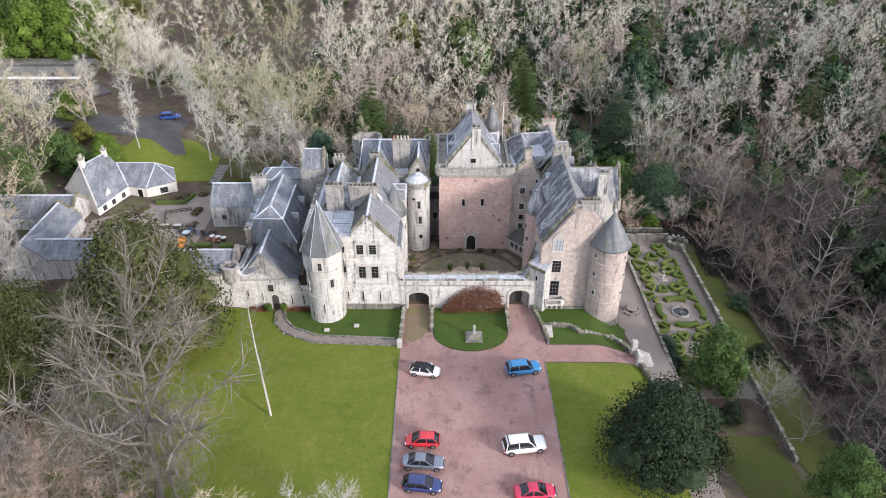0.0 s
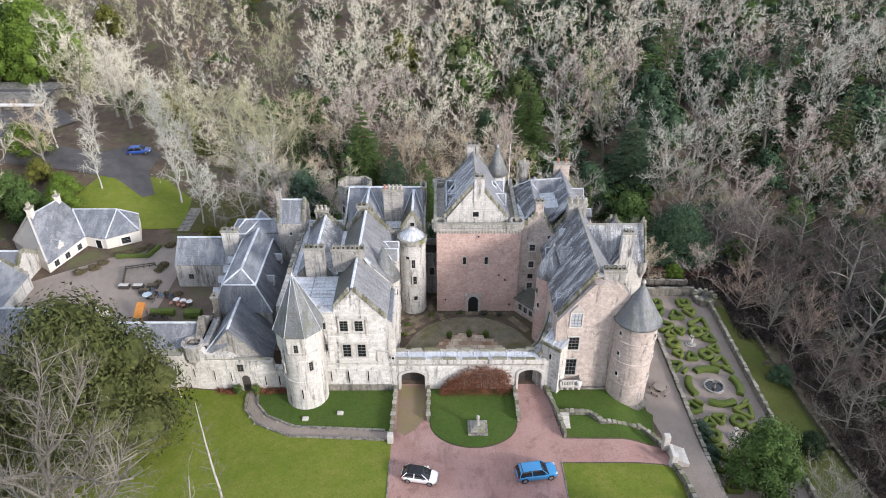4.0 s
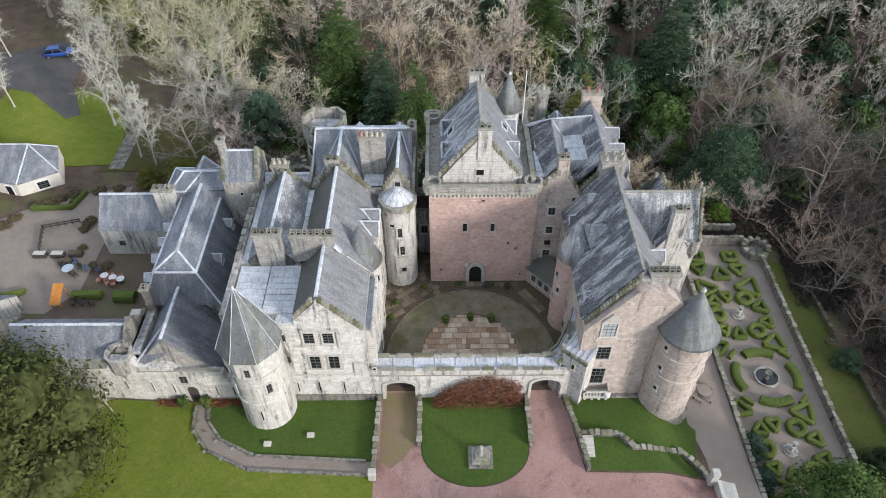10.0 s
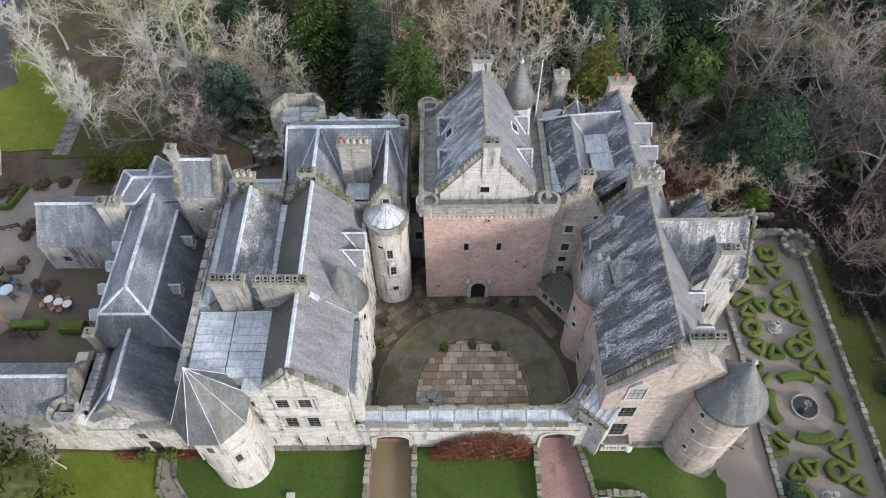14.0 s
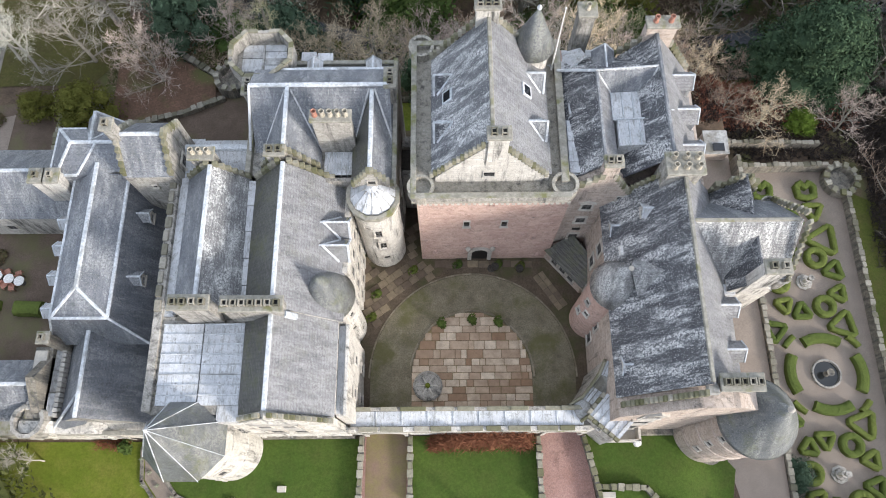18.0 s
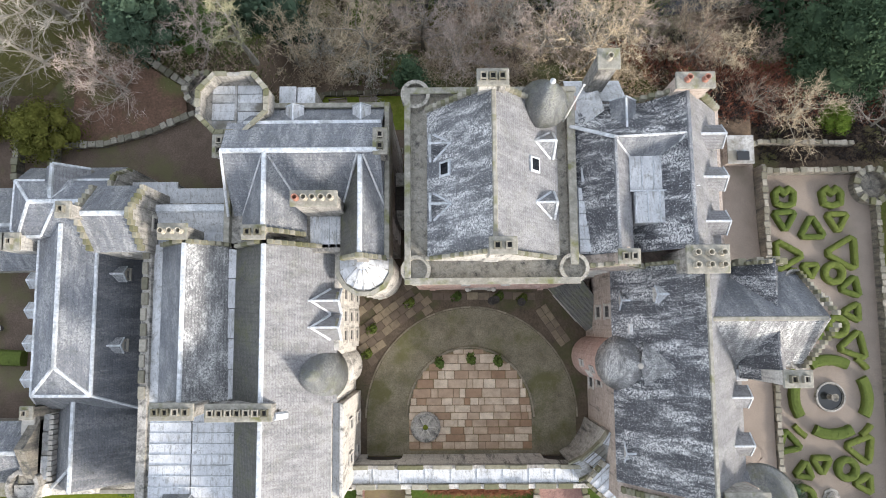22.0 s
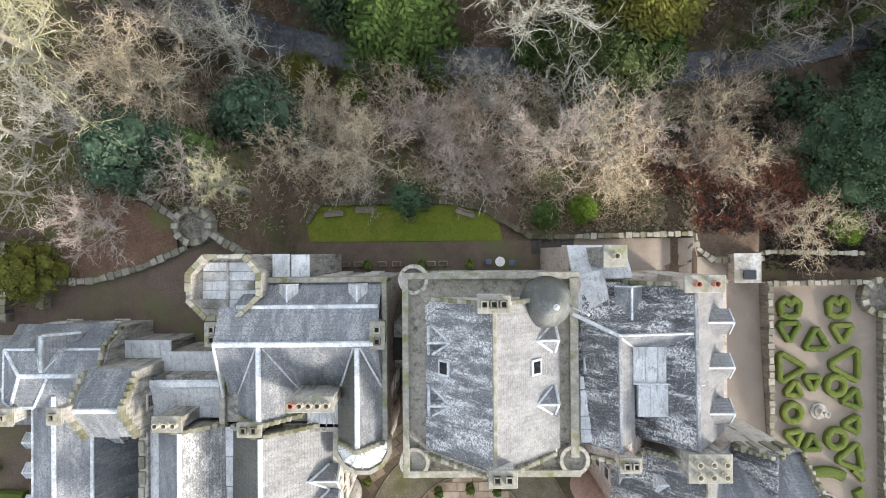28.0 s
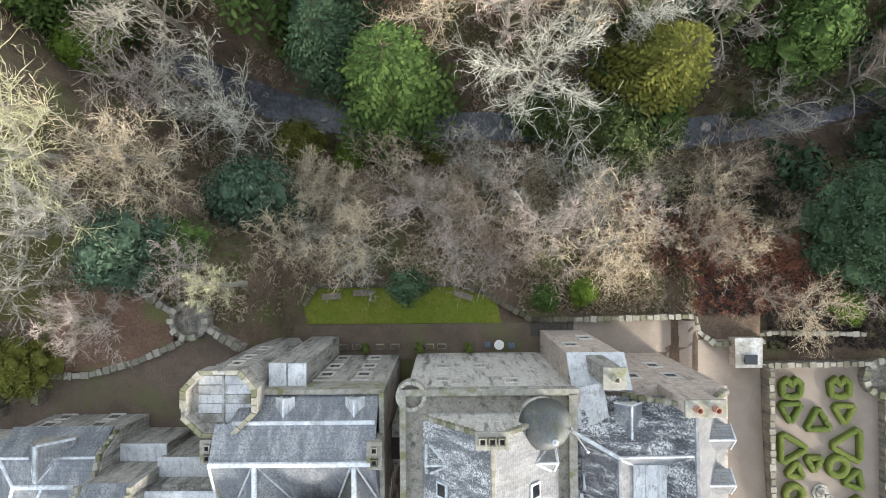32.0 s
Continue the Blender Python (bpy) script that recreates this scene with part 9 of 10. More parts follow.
def evergreen(seed, H, R, lobes=9, leaves=2600, size=0.30, low=0.3):
    """A dense leafy crown of many small sprays on uneven lobes, with dark gaps."""
    rg = random.Random(seed)
    T, C = Shape(), Shape()
    T.tube(Vector((0, 0, -0.5)), Vector((0, 0, H * 0.6)), H * 0.03, H * 0.012, 6)
    L = []
    for i in range(lobes):
        a = i * 2.4
        f = (i + 0.5) / lobes
        rr = R * (0.62 - 0.5 * f * f) * rg.uniform(0.8, 1.1)
        L.append((Vector((math.cos(a) * rr, math.sin(a) * rr, H * (low + (0.84 - low) * f))), R * rg.uniform(0.34, 0.5) * (1.1 - 0.35 * f), H * rg.uniform(0.15, 0.22)))
        T.tube(Vector((0, 0, H * 0.2)), L[-1][0], H * 0.012, 0.03, 4)
    for c, r, hh in L:
        k0 = len(C.v)
        for j in range(5):
            v = -0.85 + 1.7 * j / 4
            k = math.sqrt(1 - v * v)
            for i in range(8):
                u = i * 0.785
                q = Vector((k * math.cos(u), k * math.sin(u), v))
                g = 0.52 * (1 + 0.5 * noise.noise(c * 1.7 + q * 1.9))
                C.v.append(c + Vector((q.x * r * g, q.y * r * g, q.z * hh * g)))
        for j in range(4):
            for i in range(8):
                C.f.append((k0 + j * 8 + i, k0 + j * 8 + (i + 1) % 8, k0 + j * 8 + 8 + (i + 1) % 8, k0 + j * 8 + 8 + i))
        C.f.append(tuple(k0 + 32 + i for i in range(8)))
    for _ in range(leaves):
        c, r, hh = rg.choice(L)
        u, v = rg.uniform(0, 6.283), rg.uniform(-0.7, 1)
        k = math.sqrt(max(0, 1 - v * v))
        nrm = Vector((k * math.cos(u), k * math.sin(u), v))
        bump_ = 1 + 0.16 * noise.noise(c + nrm * 2.2)
        m = (1.05 - 0.45 * rg.random() ** 1.6) * bump_
        p = c + Vector((nrm.x * r * m, nrm.y * r * m, nrm.z * hh * m))
        if p.z < 0.15:
            continue
        a = (nrm.cross(rnd(rg))).normalized() + nrm * 0.35 + Vector((0, 0, -0.15))
        b = a.cross(nrm + rnd(rg) * 0.6).normalized()
        s = size * rg.uniform(0.6, 1.4)
        C.leaf(p, a.normalized() * s, b * s * 0.45)
    return T, C


def conifer(seed, H, R, tiers=17, per=9, sprays=13):
    """A conifer with drooping, feathered boughs in tiers."""
    rg = random.Random(seed)
    T, C = Shape(), Shape()
    T.tube(Vector((0, 0, -0.5)), Vector((0, 0, H)), H * 0.018, 0.03, 6)
    for i in range(tiers):
        f = i / (tiers - 1)
        z = H * (0.1 + 0.88 * f)
        L0 = R * (1 - f) ** 0.8 * rg.uniform(0.85, 1.1) + 0.3
        for j in range(per if f < 0.75 else 5):
            a = j * 6.283 / per + i * 1.1 + rg.uniform(-0.25, 0.25)
            L = L0 * rg.uniform(0.75, 1.12)
            d = Vector((math.cos(a), math.sin(a), 0.12))
            side = Vector((-math.sin(a), math.cos(a), 0))
            p0 = Vector((0, 0, z))
            T.tube(p0, p0 + d * L * 0.7, 0.05, 0.02, 3)
            for s in range(sprays):
                g = (s + 1) / sprays
                c = p0 + d * L * g + Vector((0, 0, -0.22 * L * g * g))
                w = (0.42 * (1 - g) + 0.16) * L * 0.8 + 0.15
                sg = -1 if s % 2 else 1
                for h_ in (0.45, 0.95):
                    e_ = side * sg * w * h_ * 0.5 + d * 0.3 * w * h_ + Vector((0, 0, -0.1 * w * h_ + rg.uniform(-0.06, 0.06)))
                    C.leaf(c + e_ * rg.uniform(0.9, 1.1), e_ * 0.75 + rnd(rg) * 0.05, (d * 0.17 + Vector((0, 0, rg.uniform(-0.07, 0.07)))) * (0.75 + 0.1 * L))
    return T, C


def ivy_shape(seed, H, n=900):
    """Ivy clothing a trunk: small leaves in an uneven sleeve."""
    rg = random.Random(seed)
    C = Shape()
    for _ in range(n):
        z = H * rg.uniform(0.02, 0.74)
        a = rg.uniform(0, 6.283)
        r = (0.45 + 0.75 * rg.random() ** 2) * (1.15 - 0.7 * z / H) * (1 + 0.5 * noise.noise((z * 0.5, a, seed)))
        p = Vector((math.cos(a) * r, math.sin(a) * r, z))
        u = (Vector((-math.sin(a), math.cos(a), 0)) + rnd(rg) * 0.6).normalized()
        v = u.cross(Vector((math.cos(a), math.sin(a), 0.5))).normalized()
        k = rg.uniform(0.12, 0.26)
        C.leaf(p, u * k, v * k * 0.7)
    return C


IVY = ivy_shape(61, 17.0)

def slender(seed, H, R):
    """A thin straight birch: one pale stem and sparse hanging twigs."""
    rg = random.Random(seed)
    T, C = Shape(), Shape()
    k = 12
    spine = [Vector((-0.35 * math.sin(2.6 * i / k) + rg.uniform(-0.04, 0.04), 0.25 * math.sin(4.0 * i / k), -0.4 + H * i / k)) for i in range(k + 1)]
    for i in range(k):
        T.tube(spine[i], spine[i + 1], 0.13 * (1 - i / k) ** 0.7 + 0.02, 0.13 * (1 - (i + 1) / k) ** 0.7 + 0.02, 7)
    for i in range(34):
        f = 0.3 + 0.68 * i / 34
        j = min(k - 1, int(f * k))
        p = spine[j].lerp(spine[j + 1], f * k - j)
        a = i * 2.4 + rg.uniform(-0.5, 0.5)
        d = Vector((math.cos(a), math.sin(a), 0.9)).normalized() * R * rg.uniform(0.5, 1.1) * (1.25 - 0.7 * f)
        C.tube(p, p + d, 0.022, 0.010, 3)
        for _ in range(16):
            q = p + d * rg.uniform(0.35, 1.0)
            C.blade(q, Vector((rg.uniform(-0.5, 0.5), rg.uniform(-0.5, 0.5), rg.uniform(-1.3, 0.3))), 0.008, rnd(rg))
    return T, C


SHAPES_T = {
    "ivied": bare(62, 17, 6.0, 12, 8, 11, 0.25, 0.5, 0.022, tl=0.75),
    "ash": bare(11, 17, 6.6, 11, 7, 18, tw=0.024, tl=0.75), "beech": bare(12, 18, 7.6, 12, 7, 18, 0.22, 0.4, 0.024, tl=0.75), "fine": bare(41, 15, 6.4, 14, 9, 12, 0.2, 0.4, 0.019, tl=0.75), "finewide": bare(42, 17, 8.0, 14, 10, 13, 0.2, 0.35, 0.020, tl=0.75), "finelow": bare(43, 8, 4.6, 13, 9, 11, 0.1, 0.5, 0.016, tl=0.75), "tall": bare(13, 20, 4.8, 13, 7, 16, 0.3, 0.9, 0.022, tl=0.8), "slim": bare(14, 16, 3.4, 12, 6, 15, 0.3, 1.0, 0.022, tl=0.8), "pole": slender(19, 19, 1.9),
    "birch": bare(15, 13, 3.2, 15, 8, 15, 0.3, 0.9, 0.014, 0.08, 5, 0.3, 0.0075, 0.7), "small": bare(16, 8, 4.2, 12, 8, 18, 0.12, 0.5, 0.018, tl=0.8), "scrub": bare(17, 4.5, 3.0, 11, 6, 13, 0.06, 0.5, 0.015, tl=0.8),
    "hero": bare(18, 22, 11.0, 18, 15, 22, 0.22, 0.42, 0.012, -0.12, 7, 0.0, 0.013, 0.5), "ever": evergreen(21, 13, 6, 20, 4200, 0.25, 0.2), "yewtree": evergreen(22, 16, 8.2, 34, 20000, 0.22, 0.14), "laurel": evergreen(23, 6, 4, 18, 4200, 0.16, 0.15),
    "dome": evergreen(24, 13, 7.4, 40, 20000, 0.19, 0.13), "cypress": evergreen(28, 11, 4.8, 15, 9000, 0.17, 0.12), "fir": conifer(25, 20, 5.6, 24, 11, 15), "cone": evergreen(27, 8, 2.2, 9, 1800, 0.12, 0.1)}
PROTO = {}
TREES = []


def tree(kind, x, y, s, skin, turn=None, label="", z=None, trunk="grey", name="tree"):
    """One tree with its trunk and crown; alike trees share their meshes."""
    key = (kind, skin, trunk)
    leafy_kind = kind in ("ever", "yewtree", "laurel", "dome", "fir", "cone", "cypress")
    if leafy_kind:
        trunk = "brown"
        key = (kind, skin, trunk)
    m = pose(x, y, (land(x, y) if z is None else z), 0, 0, turn if turn is not None else (x * 37 + y * 91) % 360) @ Matrix.Diagonal((s, s, s * (0.94 + 0.12 * ((x * 7.3 + y * 3.1) % 1)), 1))
    if key not in PROTO:
        T, C = SHAPES_T[kind]
        mats = (BARK[trunk], LEAF[skin] if leafy_kind else TWIG[skin])
        PROTO[key] = (CACHE.setdefault(("T", kind, trunk), T.mesh("trunk", mats[0])), CACHE.setdefault(("C", kind, skin), C.mesh("crown", mats[1])))
    t = new(name)
    for nm, me in zip(("trunk", "crown"), PROTO[key]):
        o = new(nm, me)
        o.parent = t
    if kind == "ivied":
        if "ivy" not in CACHE:
            CACHE["ivy"] = IVY.mesh("ivy", LEAF["ivy"])
        o = new("ivy", CACHE["ivy"])
        o.parent = t
    t.matrix_basis = m
    if not label and kind == "ivied":
        label = "leafless grey winter tree with an ivy-covered trunk"
    if not label:
        what = {"far": "pale", "pale": "lichen-grey", "dun": "grey-brown", "tan": "pale tan", "grey": "grey", "pink": "pinkish", "dark": "dark", "olive": "lichen-yellow", "brown": "brown", "umber": "grey-brown", "shade": "dull brown"}.get(skin, skin)
        label = f"{what} evergreen tree with dense foliage in the wood" if leafy_kind else f"leafless {what} winter tree with fine bare twigs"
    tagged(t, label, "tree", "woodland trees")
    TREES.append((x, y, s))
    return t


# singled-out trees
tree("hero", -29.4, 46.9, 1.18, "umber", 200, "large leafless grey tree leaning over the lawn", trunk="dun")
tree("pole", -20.4, 58.9, 1.0, "umber", 0, "slender pale-stemmed leafless birch on the lawn", trunk="white")
tree("birch", -31.5, 78.0, 0.5, "grey", 120, "young leafless white-stemmed birch by the wall", trunk="white")
tree("yewtree", -38.0, 71.0, 1.2, "yew", 10, "broad dark green yew in front of the wall", trunk="brown")
tree("yewtree", -49.5, 63.5, 0.95, "yew", 80, "broad dark green yew beside the lawn", trunk="brown")
tree("dome", 23.2, 51.4, 0.92, "deep", 0, "dense rounded dark evergreen on the lawn", trunk="brown")
tree("cypress", 35.9, 68.8, 1.02, "mid", 15, "broad green conifer at the end of the garden")
tree("cypress", 41.5, 47.0, 0.85, "mid", 115, "bright green conifer below the garden")
tree("finelow", 41.4, 65.0, 0.95, "dun", 10, "pale leafless bush at the garden wall")
tree("finelow", 44.5, 60.0, 0.85, "shade", 60, "brown leafless bush below the garden wall")
tree("laurel", 28.2, 61.5, 0.5, "yew", 60, "dull green shrub by the terrace wall")
tree("laurel", 31.8, 76.5, 0.5, "blue", 30, "bluish evergreen shrub by the garden wall")
tree("laurel", 31.6, 72.8, 0.5, "blue", 130, "bluish evergreen shrub by the garden wall")
tree("laurel", 46.6, 87.5, 0.52, "dark", 30, "dark rounded shrub at the gap in the outer wall")
tree("laurel", 44.9, 74.8, 0.56, "deep", 140, "dark rounded evergreen shrub in the grass strip")
tree("laurel", 33.4, 62.4, 0.55, "dark", 20, "dark evergreen shrub at the end of the garden")
tree("laurel", 36.6, 63.0, 0.5, "deep", 200, "dark evergreen shrub at the end of the garden")
tree("laurel", 32.6, 57.0, 0.5, "yew", 90, "dull green shrub below the terrace path")
for k, (x, y, kd, s, sk) in enumerate(((-44, 47, "small", 1.1, "dun"), (-49, 45, "small", 1.2, "brown"), (-37, 42, "small", 1.5, "brown"), (-52, 54, "small", 1.4, "pink"), (-30, 38, "small", 1.3, "brown"), (-12, 36.5, "ash", 0.75, "grey"), (-20, 38, "small", 1.2, "tan"), (-9.5, 42, "small", 0.9, "grey"), (-56, 70, "ash", 0.9, "grey"), (-62, 62, "ash", 0.9, "tan"), (-58, 78, "tall", 0.8, "grey"))):
    tree(kd, x, y, s, sk)
tree("tall", -60.5, 80.0, 0.95, "grey", 20, trunk="white")
tree("ash", -66.0, 92.0, 0.9, "tan")
tree("dome", 41.0, 118.6, 0.92, "dark", 30, "great rounded dark holm oak above the stream", trunk="brown")
tree("cone", -1.4, 113.9, 1.0, "dark", 0, "narrow dark evergreen at the edge of the rear lawn", trunk="brown")
tree("laurel", 14.0, 113.2, 0.42, "bright", 0, "bright green bush on the bank")
tree("laurel", 10.8, 112.6, 0.4, "mid", 60, "green bush on the bank")
tree("laurel", -31.0, 108.2, 0.8, "olive", 0, "olive green bush beside the yard")
tree("laurel", -35.6, 108.6, 0.5, "olive", 70, "yellowish green bush beside the yard")
for x, y, kd, s_ in ((-30.5, 54.0, "fine", 0.72), (-35.5, 51.0, "fine", 0.75), (-26.0, 44.0, "finelow", 1.2), (-33.0, 46.0, "finelow", 1.4), (-39.0, 55.0, "finelow", 1.4), (-28.5, 50.0, "finelow", 1.1)):
    tree(kd, x, y, s_, "umber", trunk="dun")
STREAMSIDE = ((-3.0, 133.5, "fir", 1.15, "mid"), (-9, 137.5, "fir", 0.95, "dark"), (11.5, 134.0, "finewide", 1.15, "pale"), (22.8, 134, "fir", 1.05, "olive"), (19.6, 128.5, "ever", 0.95, "ivy"), (14.5, 130.5, "ever", 0.7, "ivy"), (24.3, 130.2, "ever", 0.7, "mid"),
              (12.4, 131.4, "laurel", 0.9, "mid"), (17.0, 126.8, "laurel", 0.7, "bright"), (22.5, 131.5, "laurel", 0.9, "mid"), (1.0, 127.5, "laurel", 0.5, "olive"), (22.5, 125.0, "finelow", 1.2, "olive"), (28.2, 122.5, "finelow", 1.1, "tan"), (31.0, 126.0, "finelow", 1.2, "brown"), (7.8, 123.0, "fine", 0.7, "grey"), (-8.2, 127.0, "laurel", 0.6, "bright"), (-14, 128.5, "laurel", 0.9, "olive"), (4.5, 126.2, "finelow", 1.1, "grey"))
BANKSIDE = ((-8.0, 121.5, "fine", 0.7, "tan"), (3.0, 117.0, "finelow", 1.0, "pink"), (19.5, 120.0, "finelow", 1.1, "pink"), (25, 117.5, "finelow", 0.8, "brown"), (-12.5, 117.5, "finelow", 1.0, "tan"), (-5.4, 118.0, "fine", 0.78, "tan"), (-0.5, 121.4, "fine", 0.75, "pink"), (5.5, 120.0, "finelow", 1.2, "brown"), (11.0, 118.8, "fine", 0.78, "pink"), (15.5, 117.2, "finelow", 1.3, "tan"), (14.8, 121.8, "finelow", 1.2, "grey"), (-3.5, 125.5, "finelow", 1.1, "tan"), (34.4, 111.6, "finelow", 0.85, "tan"), (38.6, 111.4, "laurel", 0.5, "bright"), (-11.6, 123, "fine", 0.75, "tan"), (30.5, 112.4, "finelow", 0.7, "brown"), (42.5, 111.0, "finelow", 0.8, "pink"))
WESTBANK = ((-29, 124.5, "finewide", 1.15, "olive"), (-36, 130, "finewide", 1.15, "olive"), (-24, 125, "fine", 1.1, "tan"), (-30, 118.5, "fine", 0.95, "grey"), (-15.5, 121.8, "ever", 0.85, "blue"), (-22.3, 117.2, "ever", 0.66, "blue"), (-14.2, 114.4, "slim", 0.75, "olive"), (-24.6, 111.8, "small", 0.9, "pink"), (-19.5, 117.5, "laurel", 0.8, "mid"), (-22.5, 121.5, "finelow", 1.2, "tan"), (-26.5, 119.5, "finelow", 1.1, "grey"), (-18.2, 115.6, "finelow", 0.8, "pink"), (-27, 133, "finewide", 0.95, "pink"), (-19.5, 130.5, "fine", 1.2, "pale"), (-34, 137, "laurel", 1.1, "bright"), (-31.5, 114.2, "finelow", 1.1, "dun"), (-20.5, 121.0, "finelow", 0.8, "brown"))
HILLSIDE = ((-16, 146, "fir", 1.2, "mid"), (-9.5, 143, "fir", 0.9, "dark"), (-15, 157, "finewide", 1.3, "pink"), (-6.5, 148, "finewide", 1.1, "tan"), (8.0, 139, "tall", 1.2, "pink"), (15.5, 140, "tall", 1.2, "tan"), (12.5, 146, "tall", 1.35, "pink"), (1.5, 141, "fine", 1.2, "tan"), (5.5, 146, "finewide", 1.15, "tan"), (-29, 148, "ever", 1.1, "dark"), (-23, 152, "ivied", 1.1, "tan"), (24, 146, "ever", 0.9, "dark"), (19, 160, "fir", 1.0, "mid"), (26, 152, "ivied", 1.15, "pale"), (20.5, 140, "ivied", 1.0, "pale"), (-37, 157, "finewide", 1.2, "olive"), (-30, 163, "finewide", 1.1, "tan"), (-32, 170, "ever", 1.1, "mid"))
EASTHILL = ((36, 164, "ivied", 1.3, "olive"), (29.5, 139, "ivied", 1.05, "dun"), (38, 138, "ever", 1.0, "mid"), (48, 150, "finewide", 1.15, "pale"), (55, 133, "finewide", 1.1, "dun"), (56, 121.5, "fine", 0.8, "dun"), (34, 131, "ivied", 0.9, "dun"), (40, 150, "fir", 1.1, "dark"), (44, 133, "ivied", 1.0, "shade"), (62, 141, "finewide", 1.05, "pink"), (66, 128, "ever", 0.9, "dark"), (50, 128, "laurel", 1.1, "dark"), (31, 146, "ever", 0.9, "dark"), (46.5, 103.5, "finelow", 1.1, "brown"), (49.6, 99.0, "finelow", 1.0, "umber"), (52.5, 103.0, "finelow", 1.2, "shade"), (50.6, 92.6, "finelow", 1.0, "shade"), (54.0, 96.0, "finelow", 1.2, "brown"), (51.5, 86.0, "finelow", 1.0, "shade"), (54.8, 89.5, "finelow", 1.15, "umber"), (52.2, 79.5, "finelow", 1.0, "umber"), (56.0, 82.5, "finelow", 1.2, "shade"), (53.2, 72.5, "finelow", 1.05, "shade"), (57.5, 76.0, "finelow", 1.2, "umber"), (54.5, 65.0, "finelow", 1.2, "shade"), (59, 68.5, "finelow", 1.2, "shade"), (56, 58, "finelow", 1.2, "umber"))
WESTHILL = ((-56, 153, "ever", 1.15, "olive"), (-44, 163, "beech", 1.25, "olive"), (-64, 168, "ever", 1.2, "olive"), (-78, 176, "ever", 1.2, "bright"), (-86, 174, "ever", 1.3, "bright"), (-104, 176, "ever", 1.3, "mid"), (-112, 184, "ever", 1.4, "bright"), (-70, 186, "ever", 1.2, "mid"), (-75, 182, "ever", 1.4, "bright"), (-95, 180, "ever", 1.5, "bright"), (-88, 190, "ever", 1.4, "mid"))
for x, y, kd, s, sk in STREAMSIDE + BANKSIDE + WESTBANK + HILLSIDE + EASTHILL + WESTHILL:
    tree(kd, x, y, s, sk)
for x, y, s, tk in ((-38.8, 114.5, 1.0, "white"), (-36.4, 113.0, 0.95, "white"), (-44.5, 121.5, 1.1, "white"), (-58.5, 123.5, 0.9, "white"), (-50.5, 134.0, 1.1, "white"), (-54.0, 140.5, 1.15, "white"), (-63.0, 134.5, 1.0, "white"), (-72, 137, 1.1, "white"), (-46.0, 130, 1.1, "white")):
    tree("birch", x, y, s, "grey" if int(x) % 2 else "pale", trunk=tk)
for x, y, s, sk in ((-66, 114, 1.1, "mid"), (-62.5, 117, 0.9, "bright"), (-71, 118, 1.2, "mid"), (-64, 121.5, 0.8, "bright"), (-76, 112, 1.2, "mid"), (-70, 126, 0.7, "olive"), (36.5, 116, 0.5, "dark")):
    tree("laurel", x, y, s, sk)

for x, y, kd, s, sk in ((-62, 147, "finewide", 0.9, "far"), (-55, 151, "finewide", 0.95, "far"), (-48, 147, "fine", 1.0, "far"), (-67, 153, "finewide", 0.9, "far"), (-71, 130, "fine", 0.8, "tan"), (-78, 127, "finewide", 0.8, "far"), (-86, 131, "finewide", 0.85, "far"), (-69, 161, "finewide", 1.0, "far"), (-60, 159, "fine", 1.1, "olive"), (-100, 171, "ever", 1.3, "bright"), (-91, 170.5, "ever", 1.2, "bright"), (-110, 171, "ever", 1.3, "bright"), (-84, 171, "finewide", 1.0, "far"), (-118, 173, "ever", 1.3, "bright"), (-76, 134, "laurel", 1.1, "bright"), (-92, 135, "laurel", 1.2, "bright"), (-53, 158, "finewide", 1.0, "far"), (-46, 155, "finewide", 0.95, "olive")):
    tree(kd, x, y, s, sk)

# low shrubs along the steep bank
rs = random.Random(5)
for k in range(46):
    x, y = rs.uniform(-14, 40), rs.uniform(115.2, 126.5)
    if all((x - a) ** 2 + (y - b) ** 2 > 5.0 for a, b, c in TREES):
        sk = rs.choice(("tan", "tan", "brown", "pink", "grey")) if x < 22 else rs.choice(("brown", "pink", "tan"))
        tree("scrub", x, y, rs.uniform(0.6, 1.25), sk, name="bare_shrub", label="leafless twiggy shrub on the steep bank")

# the wood: near trees one by one, the far hillside as one mass
rg = random.Random(77)
far = {}


def clear(x, y):
    if y < bank(x) - 1.0:
        if x > 50 and y > 40:
            return False
        if x < -66 and 30 < y < 126:
            return False
        if x < -56 and 142.5 < y and x > -70:
            return False
        if x < -46 and 141 < y:
            return -140 < x < -73 and y < 168.5
        return True
    if -140 < x < -73 and 138 < y < 168.5:
        return True
    return 126.6 < y < 132.6 and -26 < x < 60 and rg.random() < 0.8


